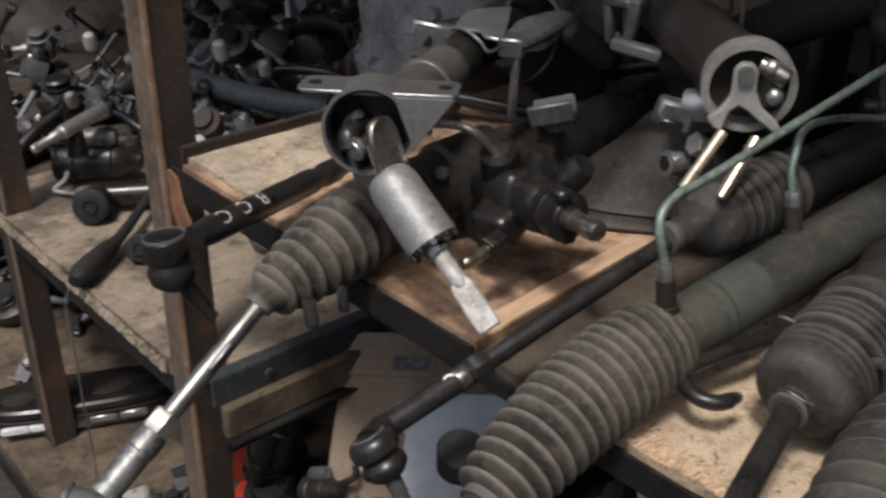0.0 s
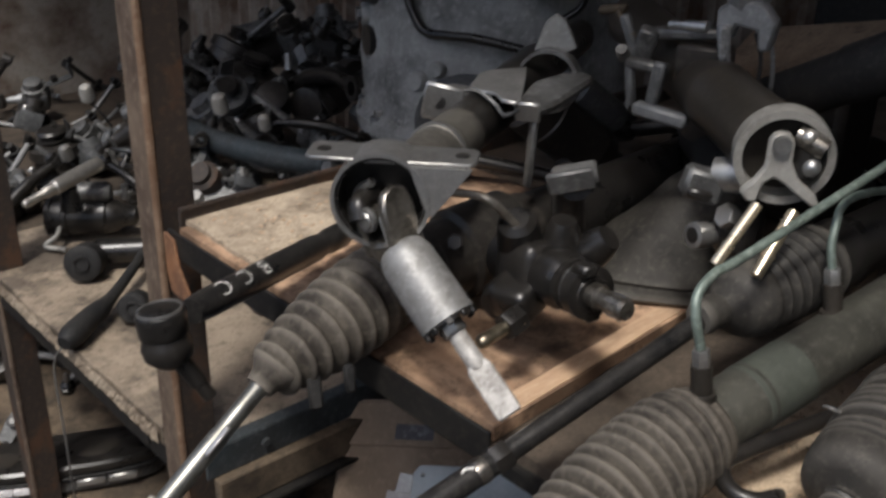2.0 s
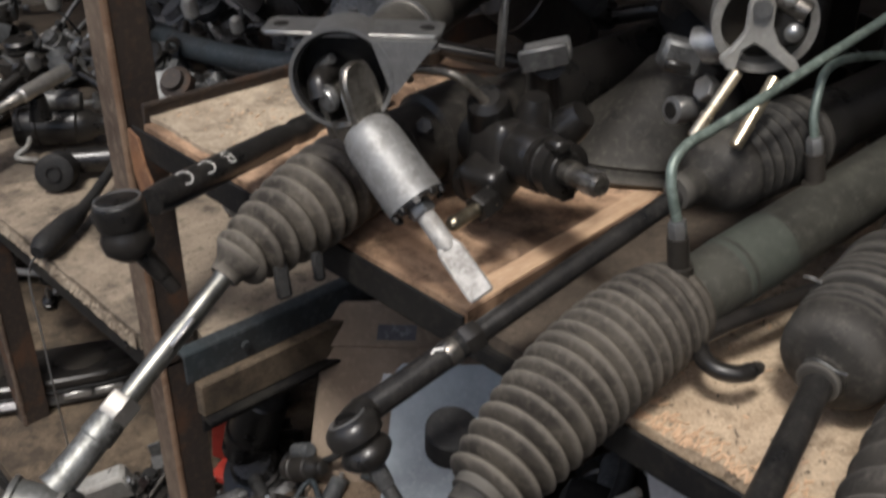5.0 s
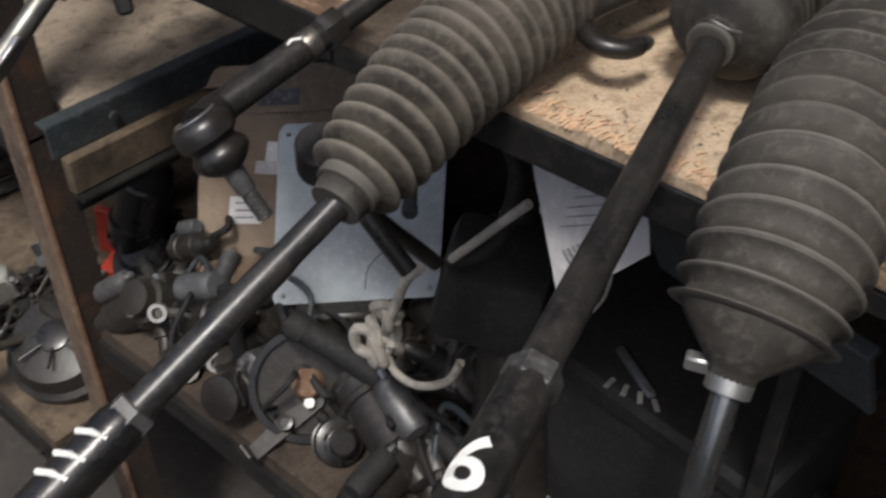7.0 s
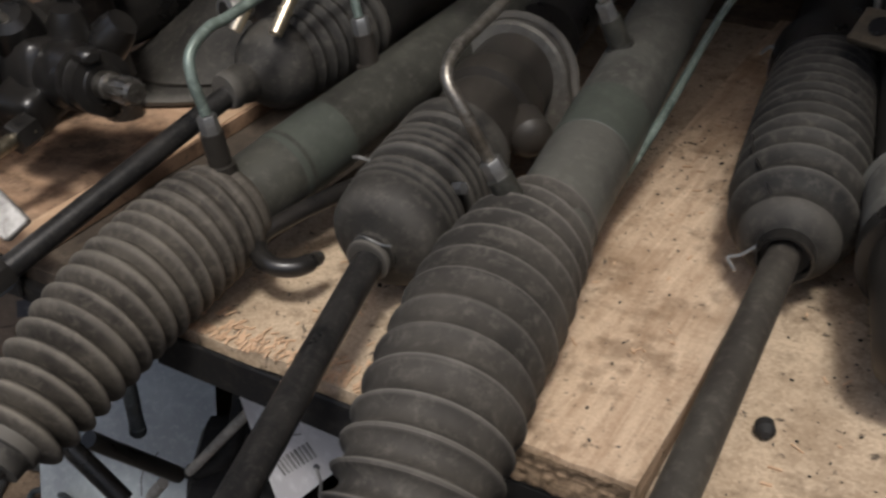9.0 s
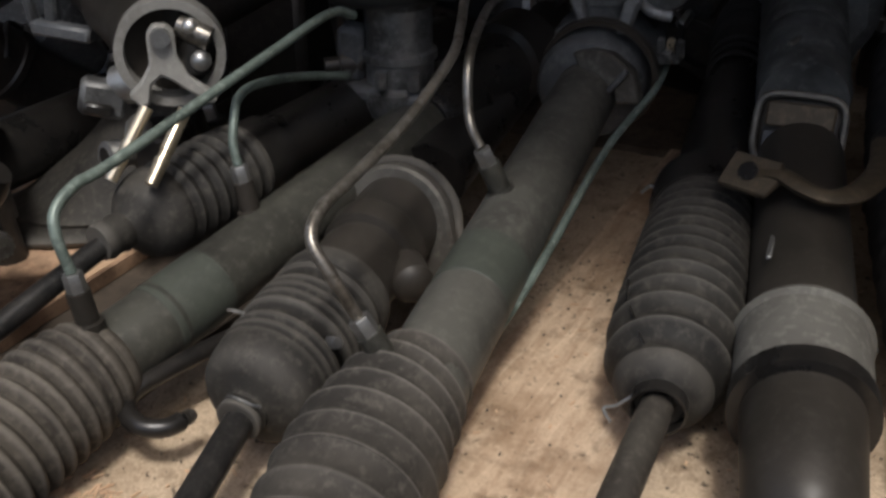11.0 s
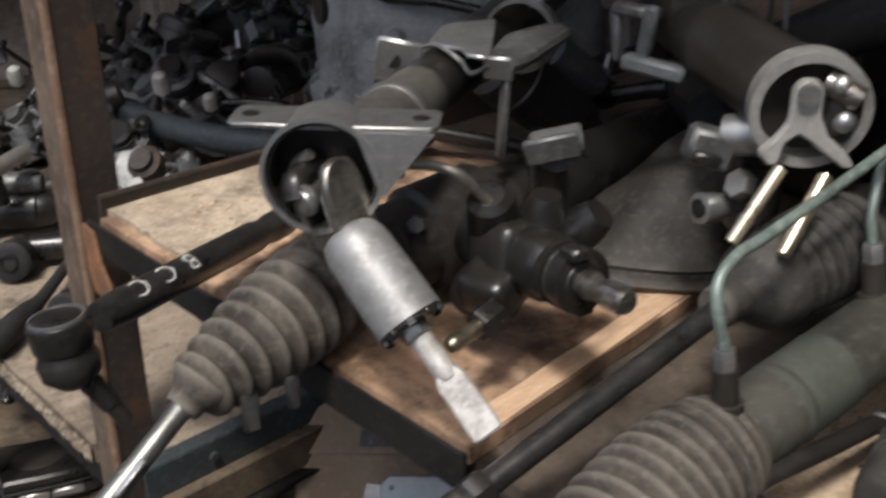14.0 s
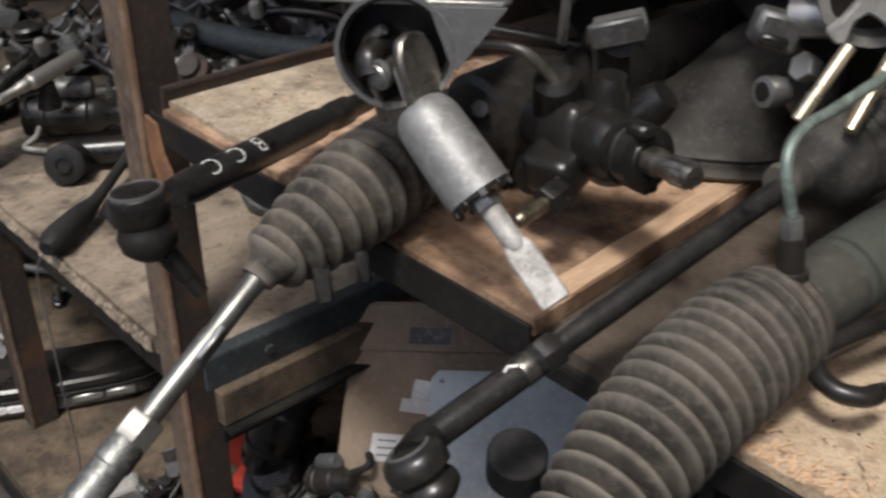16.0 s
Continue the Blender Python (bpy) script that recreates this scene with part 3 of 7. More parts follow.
board("shelf_board", ((-1.42, -0.07), (-0.05, -0.07), (-0.05, 0.9), (-1.42, 0.9)), 0.378, 0.400, CHIP_SHADED, "dirty low chipboard shelf with chipped front edge", "shelf board", 0.003, 12)
board("shelf_board", ((0.0, 0.0), (1.9, 0.0), (1.9, 1.22), (0.0, 1.22)), 0.555, 0.575, LOW_BOARD, "brown lower shelf board darkened for the shade on it", "shelf board", 0.002, 13)
slab("side_board", (-0.002, 0.012, 0.750), (0.012, 1.15, 0.7895), CHIP_SHADED, "dusty brown plank on edge closing the shelf side", "board", "")
# Board added out of view; its front edge sets where shade begins.
slab("upper_shelf", (-1.42, -0.07, 1.88), (1.9, 1.22, 1.90), BROWN_BOARD, "unseen upper board added to shade the back of the shelf", "shelf board", "structure")


# ---- steering racks ----
def on3(y):
    return V(0.534 + 0.15 * y, y, 1.111 + 0.191 * y)


def on5(y):
    return V(0.717 - 0.112 * y, y, 1.112 + 0.169 * y)


def on4(y):
    return V(0.637 - 0.089 * y, y, 1.110 + 0.151 * y)


def on6(y):
    return V(0.834 - 0.15 * y, y, 1.113 + 0.086 * y)


def nipple(base, d, parent, r=0.0075, mat=OILY):
    base, d = Vector(base), Vector(d).normalized()
    n = part("nipple", rod(base - d * 0.006, base + d * 0.020, [(0, r * 1.35), (0.3, r * 1.3), (0.32, r), (1, r)]), mat, parent)
    part("flare_nut", hexnut(base + d * 0.019, base + d * 0.030, r * 0.86), STEEL, n, "plated flare nut")
    return base + d * 0.030


def clamp_band(p, d, r, parent, mat=OILY, width=0.006):
    c = part("clamp_band", ring_band(p, d, r, width, 0.0012), mat, parent)
    return c


# big olive rack
r3 = thing("steering_rack", on3(0.0), "olive-grey power steering rack with long dusty pleated bellows", "steering rack", "racks on the shelf")
d3 = (on3(1) - on3(0)).normalized()
part("rack_tube", rod(on3(0.02), on3(0.40), [(0, 0.0205), (0.03, 0.0215), (0.19, 0.0215), (0.19, 0.0222), (0.195, 0.0222), (0.2, 0.0215), (0.98, 0.0215), (1, 0.0205)], 32), TUBE, r3)
part("paint_band", rod(on3(0.088), on3(0.128), [(0, 0.0214), (0.01, 0.0219), (0.99, 0.0219), (1, 0.0214)], 32), TUBE_BAND, r3, "cleaner olive band round the tube")
B3 = curve([on3(0.058), V(0.538, 0.018, 1.1145), V(0.5385, -0.03, 1.105), V(0.542, -0.07, 1.0945), V(0.547, -0.110, 1.0815)], 10)
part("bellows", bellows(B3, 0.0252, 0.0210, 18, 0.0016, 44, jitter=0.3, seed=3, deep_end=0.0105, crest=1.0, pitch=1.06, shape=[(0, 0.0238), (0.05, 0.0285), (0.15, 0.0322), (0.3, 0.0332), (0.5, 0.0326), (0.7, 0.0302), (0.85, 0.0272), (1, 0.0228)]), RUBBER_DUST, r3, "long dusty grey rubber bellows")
part("bellows_neck", rod(V(0.5465, -0.106, 1.0828), V(0.5487, -0.122, 1.0770), [(0, 0.0155), (0.5, 0.0155), (0.55, 0.0135), (1, 0.0125)], 24), RUBBER, r3)
N3 = V(0.536, -0.235, 1.024)
T3 = V(0.5485, -0.120, 1.0775)
part("tie_rod", rod(T3, N3, [(0, 0.0068), (0.25, 0.0068), (0.3, 0.0075), (1, 0.0075)], 18), BLACK_ROD, r3)
part("lock_nut", hexnut(N3 + (T3 - N3).normalized() * 0.006, N3 - (T3 - N3).normalized() * 0.004, 0.0105), DULL, r3, "plated lock nut")
E3 = N3 + (N3 - T3).normalized() * 0.11
part("rod_end", rod(N3, E3, [(0, 0.010), (0.05, 0.0115), (0.95, 0.011), (1, 0.010)], 18), OILY, r3)
h1 = nipple(on3(0.050) + V(0.001, -0.003, 0.026), (-0.12, -0.08, 1), r3, 0.0062, COLUMN)
h2 = nipple(on3(0.172) + V(-0.008, 0, 0.018), (-0.18, -0.05, 1), r3, 0.0062, COLUMN)
part("pressure_pipe", sweep(curve([h1, h1 + V(-0.006, 0.0, 0.018), V(0.529, 0.050, 1.206), V(0.5285, 0.066, 1.214), V(0.531, 0.090, 1.218), V(0.546, 0.200, 1.247), V(0.554, 0.262, 1.262), V(0.560, 0.282, 1.258)], 10), 0.0030, 12), GREEN_PIPE, r3, "green-tinted steel pressure pipe")
part("return_pipe", sweep(curve([h2, h2 + V(-0.004, 0.002, 0.012), V(0.539, 0.180, 1.217), V(0.537, 0.188, 1.226), V(0.538, 0.203, 1.230), V(0.542, 0.240, 1.226), V(0.548, 0.290, 1.215)], 8), 0.0028, 12), GREEN_PIPE, r3, "green-tinted steel return pipe")
part("gear_housing", rod(on3(0.33), on3(0.47), [(0, 0.024), (0.1, 0.031), (0.3, 0.031), (0.32, 0.026), (0.7, 0.028), (0.72, 0.034), (0.95, 0.034), (1, 0.024)], 24), OILY, r3)
V3 = V(0.562, 0.338, 1.180)
part("pinion_tower", rod(V3, V3 + V(0.0, -0.004, 0.088), [(0, 0.027), (0.1, 0.031), (0.22, 0.031), (0.24, 0.024), (0.42, 0.024), (0.44, 0.0265), (0.5, 0.0265), (0.52, 0.0235), (0.86, 0.0235), (0.88, 0.025), (1, 0.024)], 28), ALU_WET, r3, "grimy cast aluminium valve tower")
part("tower_port", block((0.020, 0.018, 0.040), pose(0.533, 0.322, 1.222, 6, 4, 12), 0.004), ALU_DARK, r3)
part("tower_port", rod((0.538, 0.325, 1.215), (0.518, 0.308, 1.213), [(0, 0.009), (0.6, 0.009), (0.62, 0.006), (1, 0.006)], 16), IRON, r3)
part("tower_flange", block((0.062, 0.050, 0.012), pose(0.558, 0.334, 1.197, 4, 3, 10), 0.004), ALU_DARK, r3)
for sx, sy in ((-0.026, -0.02), (0.026, -0.018), (0.004, -0.024)):
    part("tower_bolt", hexnut(V(0.558 + sx, 0.334 + sy, 1.202), V(0.558 + sx, 0.334 + sy, 1.214), 0.0048), DULL, r3, "plated bolt head")
part("hose_clamp", ring_band(V3 + V(0, -0.004, 0.080), (0, -0.04, 1), 0.0252, 0.008, 0.0018), DULL, r3)
part("pinion_boot", rod(V3 + V(-0.004, -0.003, 0.080), V3 + V(-0.006, -0.005, 0.122), [(0, 0.030), (0.05, 0.044), (0.2, 0.051), (0.5, 0.054), (0.62, 0.052), (0.7, 0.047), (0.78, 0.049), (0.9, 0.047), (1, 0.036)], 32), HOOD, r3, "dusty black rubber pinion boot")
bm = bmesh.new()
rings = []
for k in range(9):
    s = k / 8
    rings.append([bm.verts.new((0.556 - 0.028 * s + (0.046 - 0.034 * s) * (1 + 0.05 * math.sin(3 * a + 7 * s)) * math.cos(a), 0.336 + 0.05 * s + (0.044 - 0.030 * s) * math.sin(a), 1.298 + 0.17 * s)) for a in [2 * math.pi * j / 28 for j in range(28)]])
for ra, rb in zip(rings, rings[1:]):
    for j in range(28):
        bm.faces.new((ra[j], ra[(j + 1) % 28], rb[(j + 1) % 28], rb[j]))
bm.faces.new(rings[-1])
bm.faces.new(rings[0][::-1])
part("boot_cone", bm, HOOD, r3, "tall wrinkled cone of the pinion boot")
part("boot_flap", outline([(0.012, 0.118), (0.024, 0.118), (0.074, 0.022), (0.076, 0.006), (0.066, 0.0), (-0.030, 0.0), (-0.030, 0.012)], 0.007, pose(0.552, 0.305, 1.292, 80, 0, 6), 0.002), HOOD, r3, "folded triangular rubber flap")
part("flap_fold", sweep([V(0.574, 0.2975, 1.404), V(0.600, 0.2945, 1.352), V(0.622, 0.293, 1.312), V(0.610, 0.292, 1.298), V(0.545, 0.291, 1.300)], 0.0035, 10), HOOD, r3)

# hooked bar beside it
hk = thing("hooked_bar", (0.60, 0.06, 1.087), "bent dark steel bar with hooked end on plank", "hooked bar")
part("bar", sweep(curve([(0.596, 0.050, 1.104), (0.592, 0.040, 1.104), (0.582, 0.034, 1.105), (0.570, 0.037, 1.107), (0.563, 0.047, 1.110), (0.566, 0.062, 1.113), (0.574, 0.098, 1.114), (0.580, 0.16, 1.105), (0.588, 0.24, 1.083)], 8), [0.0036, 0.0046] + [0.0052] * 63, 14), OILY, hk)

part("flattened_tip", rod((0.5957, 0.051, 1.104), (0.5965, 0.056, 1.1038), [(0, 0.0042), (0.5, 0.0040), (1, 0.0028)], 12), JOINT, hk, "worn bright tip of the hook")

# short rack with ribbed drum bellows
r4 = thing("steering_rack", on4(0.1), "grimy steering rack with short ribbed bellows and black tie rod", "steering rack", "racks on the shelf")
DRUM = [(0.046, 0.0100), (0.0465, 0.0118), (0.0495, 0.0118), (0.050, 0.0105), (0.052, 0.0105), (0.0525, 0.0120), (0.0545, 0.0122), (0.0555, 0.0150), (0.0575, 0.0215), (0.060, 0.0262), (0.064, 0.0295), (0.070, 0.0312), (0.076, 0.0318), (0.0785, 0.0322), (0.080, 0.0322), (0.0815, 0.0292), (0.0835, 0.0326), (0.086, 0.0326), (0.0875, 0.0294), (0.090, 0.0330), (0.093, 0.0326), (0.0955, 0.0242), (0.0985, 0.0238), (0.1005, 0.0318), (0.1025, 0.0338), (0.1045, 0.0338), (0.1065, 0.0296), (0.1085, 0.0340), (0.1110, 0.0340), (0.1130, 0.0298), (0.1150, 0.0340), (0.1175, 0.0340), (0.1195, 0.0300), (0.1215, 0.0338), (0.1240, 0.0336), (0.1265, 0.0250), (0.1305, 0.0246), (0.1330, 0.0320), (0.1360, 0.0334), (0.1400, 0.0322), (0.1430, 0.0336), (0.1480, 0.0334), (0.1530, 0.0322), (0.1550, 0.0290)]
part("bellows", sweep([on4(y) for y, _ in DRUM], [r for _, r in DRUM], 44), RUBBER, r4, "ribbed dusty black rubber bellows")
clamp_band(on4(0.0970), on4(1) - on4(0), 0.0246, r4, DULL, 0.003)
part("clamp_screw", hexnut(on4(0.0965) + V(0.026, 0, 0.016), on4(0.0965) + V(0.033, -0.003, 0.019), 0.0035), STEEL, r4)
part("wire_end", sweep(curve([on4(0.0965) + V(-0.026, 0, 0.019), on4(0.0965) + V(-0.031, -0.003, 0.021), on4(0.0965) + V(-0.036, -0.001, 0.019)], 5), 0.0011, 8), STEEL, r4, "twisted wire end")
part("neck_wire", sweep(curve([on4(0.051) + V(-0.010, 0, 0.006), on4(0.050) + V(-0.002, -0.003, 0.0125), on4(0.0505) + V(0.008, -0.002, 0.010), on4(0.051) + V(0.014, -0.003, 0.011)], 6), 0.0008, 8), DULL, r4, "twisted tie wire")
part("gear_housing", rod(on4(0.150), on4(0.245), [(0, 0.0255), (0.10, 0.0262), (0.36, 0.0272), (0.38, 0.0252), (0.43, 0.0252), (0.45, 0.0300), (0.60, 0.0312), (0.64, 0.0285), (1, 0.0285)], 32), COLUMN, r4, "dusty cast gear housing")
part("housing_stub", rod(on4(0.195) + V(0.022, 0.0, -0.002), on4(0.190) + V(0.041, -0.014, -0.004), [(0, 0.0115), (0.1, 0.0125), (0.8, 0.0125), (0.9, 0.0100), (1, 0.0060)], 22), COLUMN, r4)
m4 = Matrix((V(1, 0.09, 0).normalized(), V(-0.05, 0.15, 1).normalized(), V(0.09, -1, 0.15).normalized())).transposed().to_4x4()
m4.translation = on4(0.236)
cover = [(0.0365 * math.cos(a), 0.0350 * math.sin(a)) for a in [radians(k) for k in range(0, 181, 12)]] + [(-0.030, -0.030), (-0.008, -0.046), (0.014, -0.050), (0.034, -0.040), (0.041, -0.018)]
cv4 = part("cover_plate", outline(cover, 0.012, m4, 0.002), COLUMN_GREY, r4, "dusty cast cover plate round the housing")
part("cover_rim", sweep([m4 @ V(1.04 * x, 1.04 * y, -0.006) for x, y in cover + cover[:1]], 0.0032, 8), RUBBER, cv4, "raised dark rim of the cover")
part("rack_tube", rod(on4(0.29), on4(0.56), [(0, 0.024), (1, 0.024)], 24), OILY, r4)
T4 = V(0.634, 0.045, 1.1165)
N4 = V(0.6885, -0.160, 1.0985)
part("tie_rod", rod(T4, N4, [(0, 0.0078), (1, 0.0078)], 18), BLACK_ROD, r4)
part("lock_nut", hexnut(N4, N4 + (N4 - T4).normalized() * 0.010, 0.0105), DULL, r4, "worn plated lock nut")
E4 = N4 + (N4 - T4).normalized() * 0.11
part("rod_end", rod(N4 + (N4 - T4).normalized() * 0.008, E4, [(0, 0.0095), (0.05, 0.0098), (0.9, 0.0098), (1, 0.009)], 20), BLACK_ROD, r4)

# long rack with big bellows
r5 = thing("steering_rack", on5(0.0), "long grey-green steering rack with fat dusty bellows", "steering rack", "racks on the shelf")
part("rack_tube", rod(on5(0.05), on5(0.44), [(0, 0.0225), (0.1, 0.0235), (0.28, 0.0235), (0.285, 0.0228), (0.48, 0.0228), (0.98, 0.0228), (1, 0.021)], 34), TUBE_PALE, r5)
part("paint_band", rod(on5(0.166), on5(0.205), [(0, 0.0228), (0.01, 0.0232), (0.99, 0.0232), (1, 0.0228)], 34), TUBE_BAND, r5, "cleaner olive band round the tube")
CREST5 = [0.108, 0.094, 0.082, 0.068, 0.053, 0.037, 0.021, 0.005, -0.011, -0.026, -0.040, -0.053, -0.065, -0.076, -0.086]
P5 = curve([on5(0.108) + V(-0.002, 0, 0), on5(0.07) + V(-0.0065, 0, 0), on5(0.03) + V(-0.006, 0, 0), on5(0.0) + V(-0.0045, 0, 0), V(0.7190, -0.030, 1.105), V(0.7245, -0.058, 1.0935), V(0.728, -0.080, 1.078), V(0.7305, -0.094, 1.061)], 8)


def bent5(y):
    return along(P5, (0.108 - y) / 0.222)[0]


path5, rad5 = [], []
for i, y in enumerate(CREST5[:-1]):
    gap = CREST5[i + 1] - y
    s = i / (len(CREST5) - 2)
    top = 0.0272 + 0.0102 * math.sin(math.pi * min(0.5 + 0.27 * s, s * 1.25)) + (0.0004 if i % 3 else -0.0004)
    dip = 0.0013 + 0.0050 * max(0.0, (s - 0.40) / 0.60) ** 1.4
    for f, k in ((0.0, 0.0), (0.05, 0.05), (0.14, 0.45), (0.30, 0.85), (0.5, 1.0), (0.72, 0.85), (0.90, 0.38), (0.96, 0.06)):
        path5.append(bent5(y + gap * f))
        rad5.append(top - dip * k)
path5 += [bent5(y) for y in (-0.0865, -0.090, -0.096, -0.1035, -0.105, -0.112)]
rad5 += [0.0285, 0.0255, 0.0190, 0.0110, 0.0095, 0.0088]
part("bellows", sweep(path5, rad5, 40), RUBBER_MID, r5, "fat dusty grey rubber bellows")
part("neck_clamp", rod(bent5(-0.103), bent5(-0.1135), [(0, 0.0086), (0.05, 0.0093), (0.95, 0.0093), (1, 0.0084)], 24), STEEL, r5, "bright metal clamp ring")
part("clamp_ear", block((0.012, 0.006, 0.007), pose(0.7165, -0.090, 1.066, 0, 0, 20), 0.001), STEEL, r5)
part("tie_rod", rod(bent5(-0.110), V(0.748, -0.165, 0.955), [(0, 0.0056), (0.02, 0.0060), (0.35, 0.0060), (0.37, 0.0046), (0.42, 0.0046), (0.44, 0.0058), (1, 0.0058)], 24), GUNMETAL, r5, "polished gunmetal tie rod")
h3 = nipple(on5(0.088) + V(-0.010, -0.004, 0.019), (-0.45, -0.22, 0.9), r5, 0.0066, TUBE)
h4 = nipple(on5(0.245) + V(-0.008, 0, 0.020), (-0.35, -0.3, 1), r5, 0.0066, TUBE)
part("pressure_pipe", sweep(curve([h3, V(0.679, 0.066, 1.197), V(0.668, 0.067, 1.213), V(0.6645, 0.082, 1.222), V(0.664, 0.11, 1.227), V(0.660, 0.17, 1.236), V(0.648, 0.245, 1.250), V(0.632, 0.290, 1.258), V(0.622, 0.318, 1.270), V(0.612, 0.365, 1.276), V(0.603, 0.435, 1.272)], 10), 0.0031, 12), STEEL_PIPE, r5, "bent bare steel pressure pipe")
part("return_pipe", sweep(curve([h4, h4 + V(-0.014, 0.012, 0.014), V(0.651, 0.262, 1.243), V(0.640, 0.300, 1.256), V(0.622, 0.36, 1.258), V(0.606, 0.438, 1.250)], 8), 0.0030, 12), STEEL_PIPE, r5, "bent bare steel return pipe")
part("green_pipe", sweep(curve([on5(0.085) + V(0.010, 0, -0.019), on5(0.15) + V(0.0150, 0, -0.016), on5(0.20) + V(0.0225, 0, -0.010), on5(0.25) + V(0.0262, 0, -0.008), on5(0.35) + V(0.034, 0, 0.0), on5(0.43) + V(0.050, 0, 0.006), on5(0.46) + V(0.050, 0.01, 0.010)], 8), 0.0027, 12), GREEN_PIPE, r5, "green-tinted thin pipe along the tube")
part("gear_housing", rod(on5(0.425), on5(0.55), [(0, 0.024), (0.02, 0.037), (0.06, 0.0405), (0.28, 0.0415), (0.30, 0.0445), (0.50, 0.0455), (0.56, 0.038), (1, 0.036)], 36), ALU_DARK, r5, "grimy cast gear housing")
part("housing_rim", ring_band(on5(0.438) + V(0.006, 0, 0.008), on5(1) - on5(0), 0.0400, 0.008, 0.004, 40), COLUMN, r5, "worn raised rim of the housing")
V5 = V(0.664, 0.472, 1.195)
part("valve_body", rod(V5, V5 + V(0.0, -0.006, 0.078), [(0, 0.028), (0.2, 0.028), (0.22, 0.022), (0.36, 0.022), (0.38, 0.0245), (0.44, 0.0245), (0.46, 0.0215), (0.62, 0.0215), (0.64, 0.0245), (0.70, 0.0245), (0.72, 0.0215), (1, 0.0215)], 32), ALU_DARK, r5, "grimy ribbed lower valve casting")
part("valve_dome", rod(V5 + V(-0.010, -0.010, 0.076), V5 + V(-0.012, -0.012, 0.106), [(0, 0.030), (0.12, 0.031), (0.30, 0.029), (0.36, 0.024), (0.8, 0.021), (1, 0.015)], 32), ALU_WET, r5, "bare cast aluminium valve head")
part("valve_port", outline([(-0.014, 0.012), (0.012, 0.014), (0.015, -0.006), (0.010, -0.024), (0.004, -0.012), (-0.013, -0.009)], 0.026, pose(0.624, 0.452, 1.276, 90, 0, 0), 0.003), ALU_WET, r5, "bare aluminium port block")
part("valve_port", rod((0.634, 0.452, 1.252), (0.608, 0.440, 1.254), [(0, 0.0105), (0.5, 0.0105), (0.52, 0.0085), (0.75, 0.0085), (0.77, 0.0062), (1, 0.0062)], 20), ALU_WET, r5)
for px5, pz5 in ((0.607, 1.2515), (0.604, 1.2725)):
    part("union_nut", hexnut(V(px5 + 0.008, 0.441, pz5 + 0.001), V(px5 - 0.003, 0.436, pz5), 0.0050), JOINT, r5, "dull brassy union nut")
part("valve_rib", outline([(-0.008, 0.016), (0.006, 0.018), (0.012, -0.020), (0.005, -0.020), (-0.002, -0.006)], 0.012, pose(0.649, 0.444, 1.252, 90, 0, 0), 0.002), ALU, r5, "tapered bare casting rib")
part("valve_rib", outline([(-0.004, 0.010), (0.008, 0.012), (0.000, -0.014), (-0.010, -0.016)], 0.012, pose(0.692, 0.446, 1.240, 90, 0, 0), 0.002), ALU, r5)
part("valve_flange", block((0.062, 0.046, 0.008), pose(0.660, 0.463, 1.271, 5, 6, 0), 0.003), ALU_DARK, r5)
for p in ((0.641, 0.440, 1.272), (0.668, 0.437, 1.275), (0.684, 0.441, 1.280), (0.690, 0.444, 1.279)):
    part("valve_bolt", hexnut(V(*p), V(*p) + V(0, -0.001, 0.010), 0.0034), GOLD, r5, "brass-coloured bolt head")
part("pinion_boot", rod(V5 + V(-0.012, -0.012, 0.104), V5 + V(-0.008, -0.004, 0.165), [(0, 0.020), (0.06, 0.030), (0.25, 0.036), (0.45, 0.0375), (0.7, 0.034), (1, 0.024)], 28), HOOD_LIFTED, r5, "dusty black rubber pinion boot")
part("boot_elbow", bellows([V(0.600, 0.46, 1.288), V(0.592, 0.465, 1.306), V(0.588, 0.48, 1.335)], 0.026, 0.024, 4, 0.003, 24, seed=4), HOOD_LIFTED, r5)
part("elbow_arm", rod((0.602, 0.462, 1.29), (0.64, 0.466, 1.245), [(0, 0.014), (1, 0.016)], 14), IRON, r5)
DC, DN = V(0.710, 0.458, 1.2665), V(0.10, 0.97, -0.18).normalized()
part("end_cover", rod(DC, DC + DN * 0.040, [(0, 0.0235), (0.03, 0.0252), (0.16, 0.0256), (0.2, 0.0240), (1, 0.0240)], 36), HOOD_LIFTED, r5, "flat round dusty end cover")
part("cover_clip", sweep(curve([DC + V(0.023, 0.004, 0.004), DC + V(0.033, 0.002, 0.002), DC + V(0.034, 0.002, -0.008), DC + V(0.025, 0.004, -0.012)], 5), 0.0022, 8), DULL, r5, "bent steel clip")
part("cover_arm", sweep(curve([DC + V(-0.020, 0.004, -0.016), DC + V(-0.006, -0.004, -0.025), DC + V(0.010, -0.003, -0.028)], 6), 0.0042, 10), ALU, r5)
part("boot_neck", rod(DC + DN * 0.035, (0.668, 0.525, 1.215), [(0, 0.016), (1, 0.02)], 16), OILY, r5)
plate5 = [(0.661, 1.2150), (0.676, 1.2190), (0.691, 1.2170), (0.707, 1.2060), (0.714, 1.1840), (0.704, 1.1830), (0.696, 1.1820), (0.693, 1.1930), (0.681, 1.1950), (0.669, 1.2010)]
part("machined_plate", outline([(x, z) for x, z in plate5[::-1]], 0.012, pose(0, 0.418, 0, 90, 0, 0), 0.0015), COLUMN_GREY, r5, "worn bare machined face of the casting")
part("plate_step", block((0.004, 0.008, 0.020), pose(0.697, 0.4105, 1.1995, 0, 38, 0), 0.001), ALU_DARK, r5)
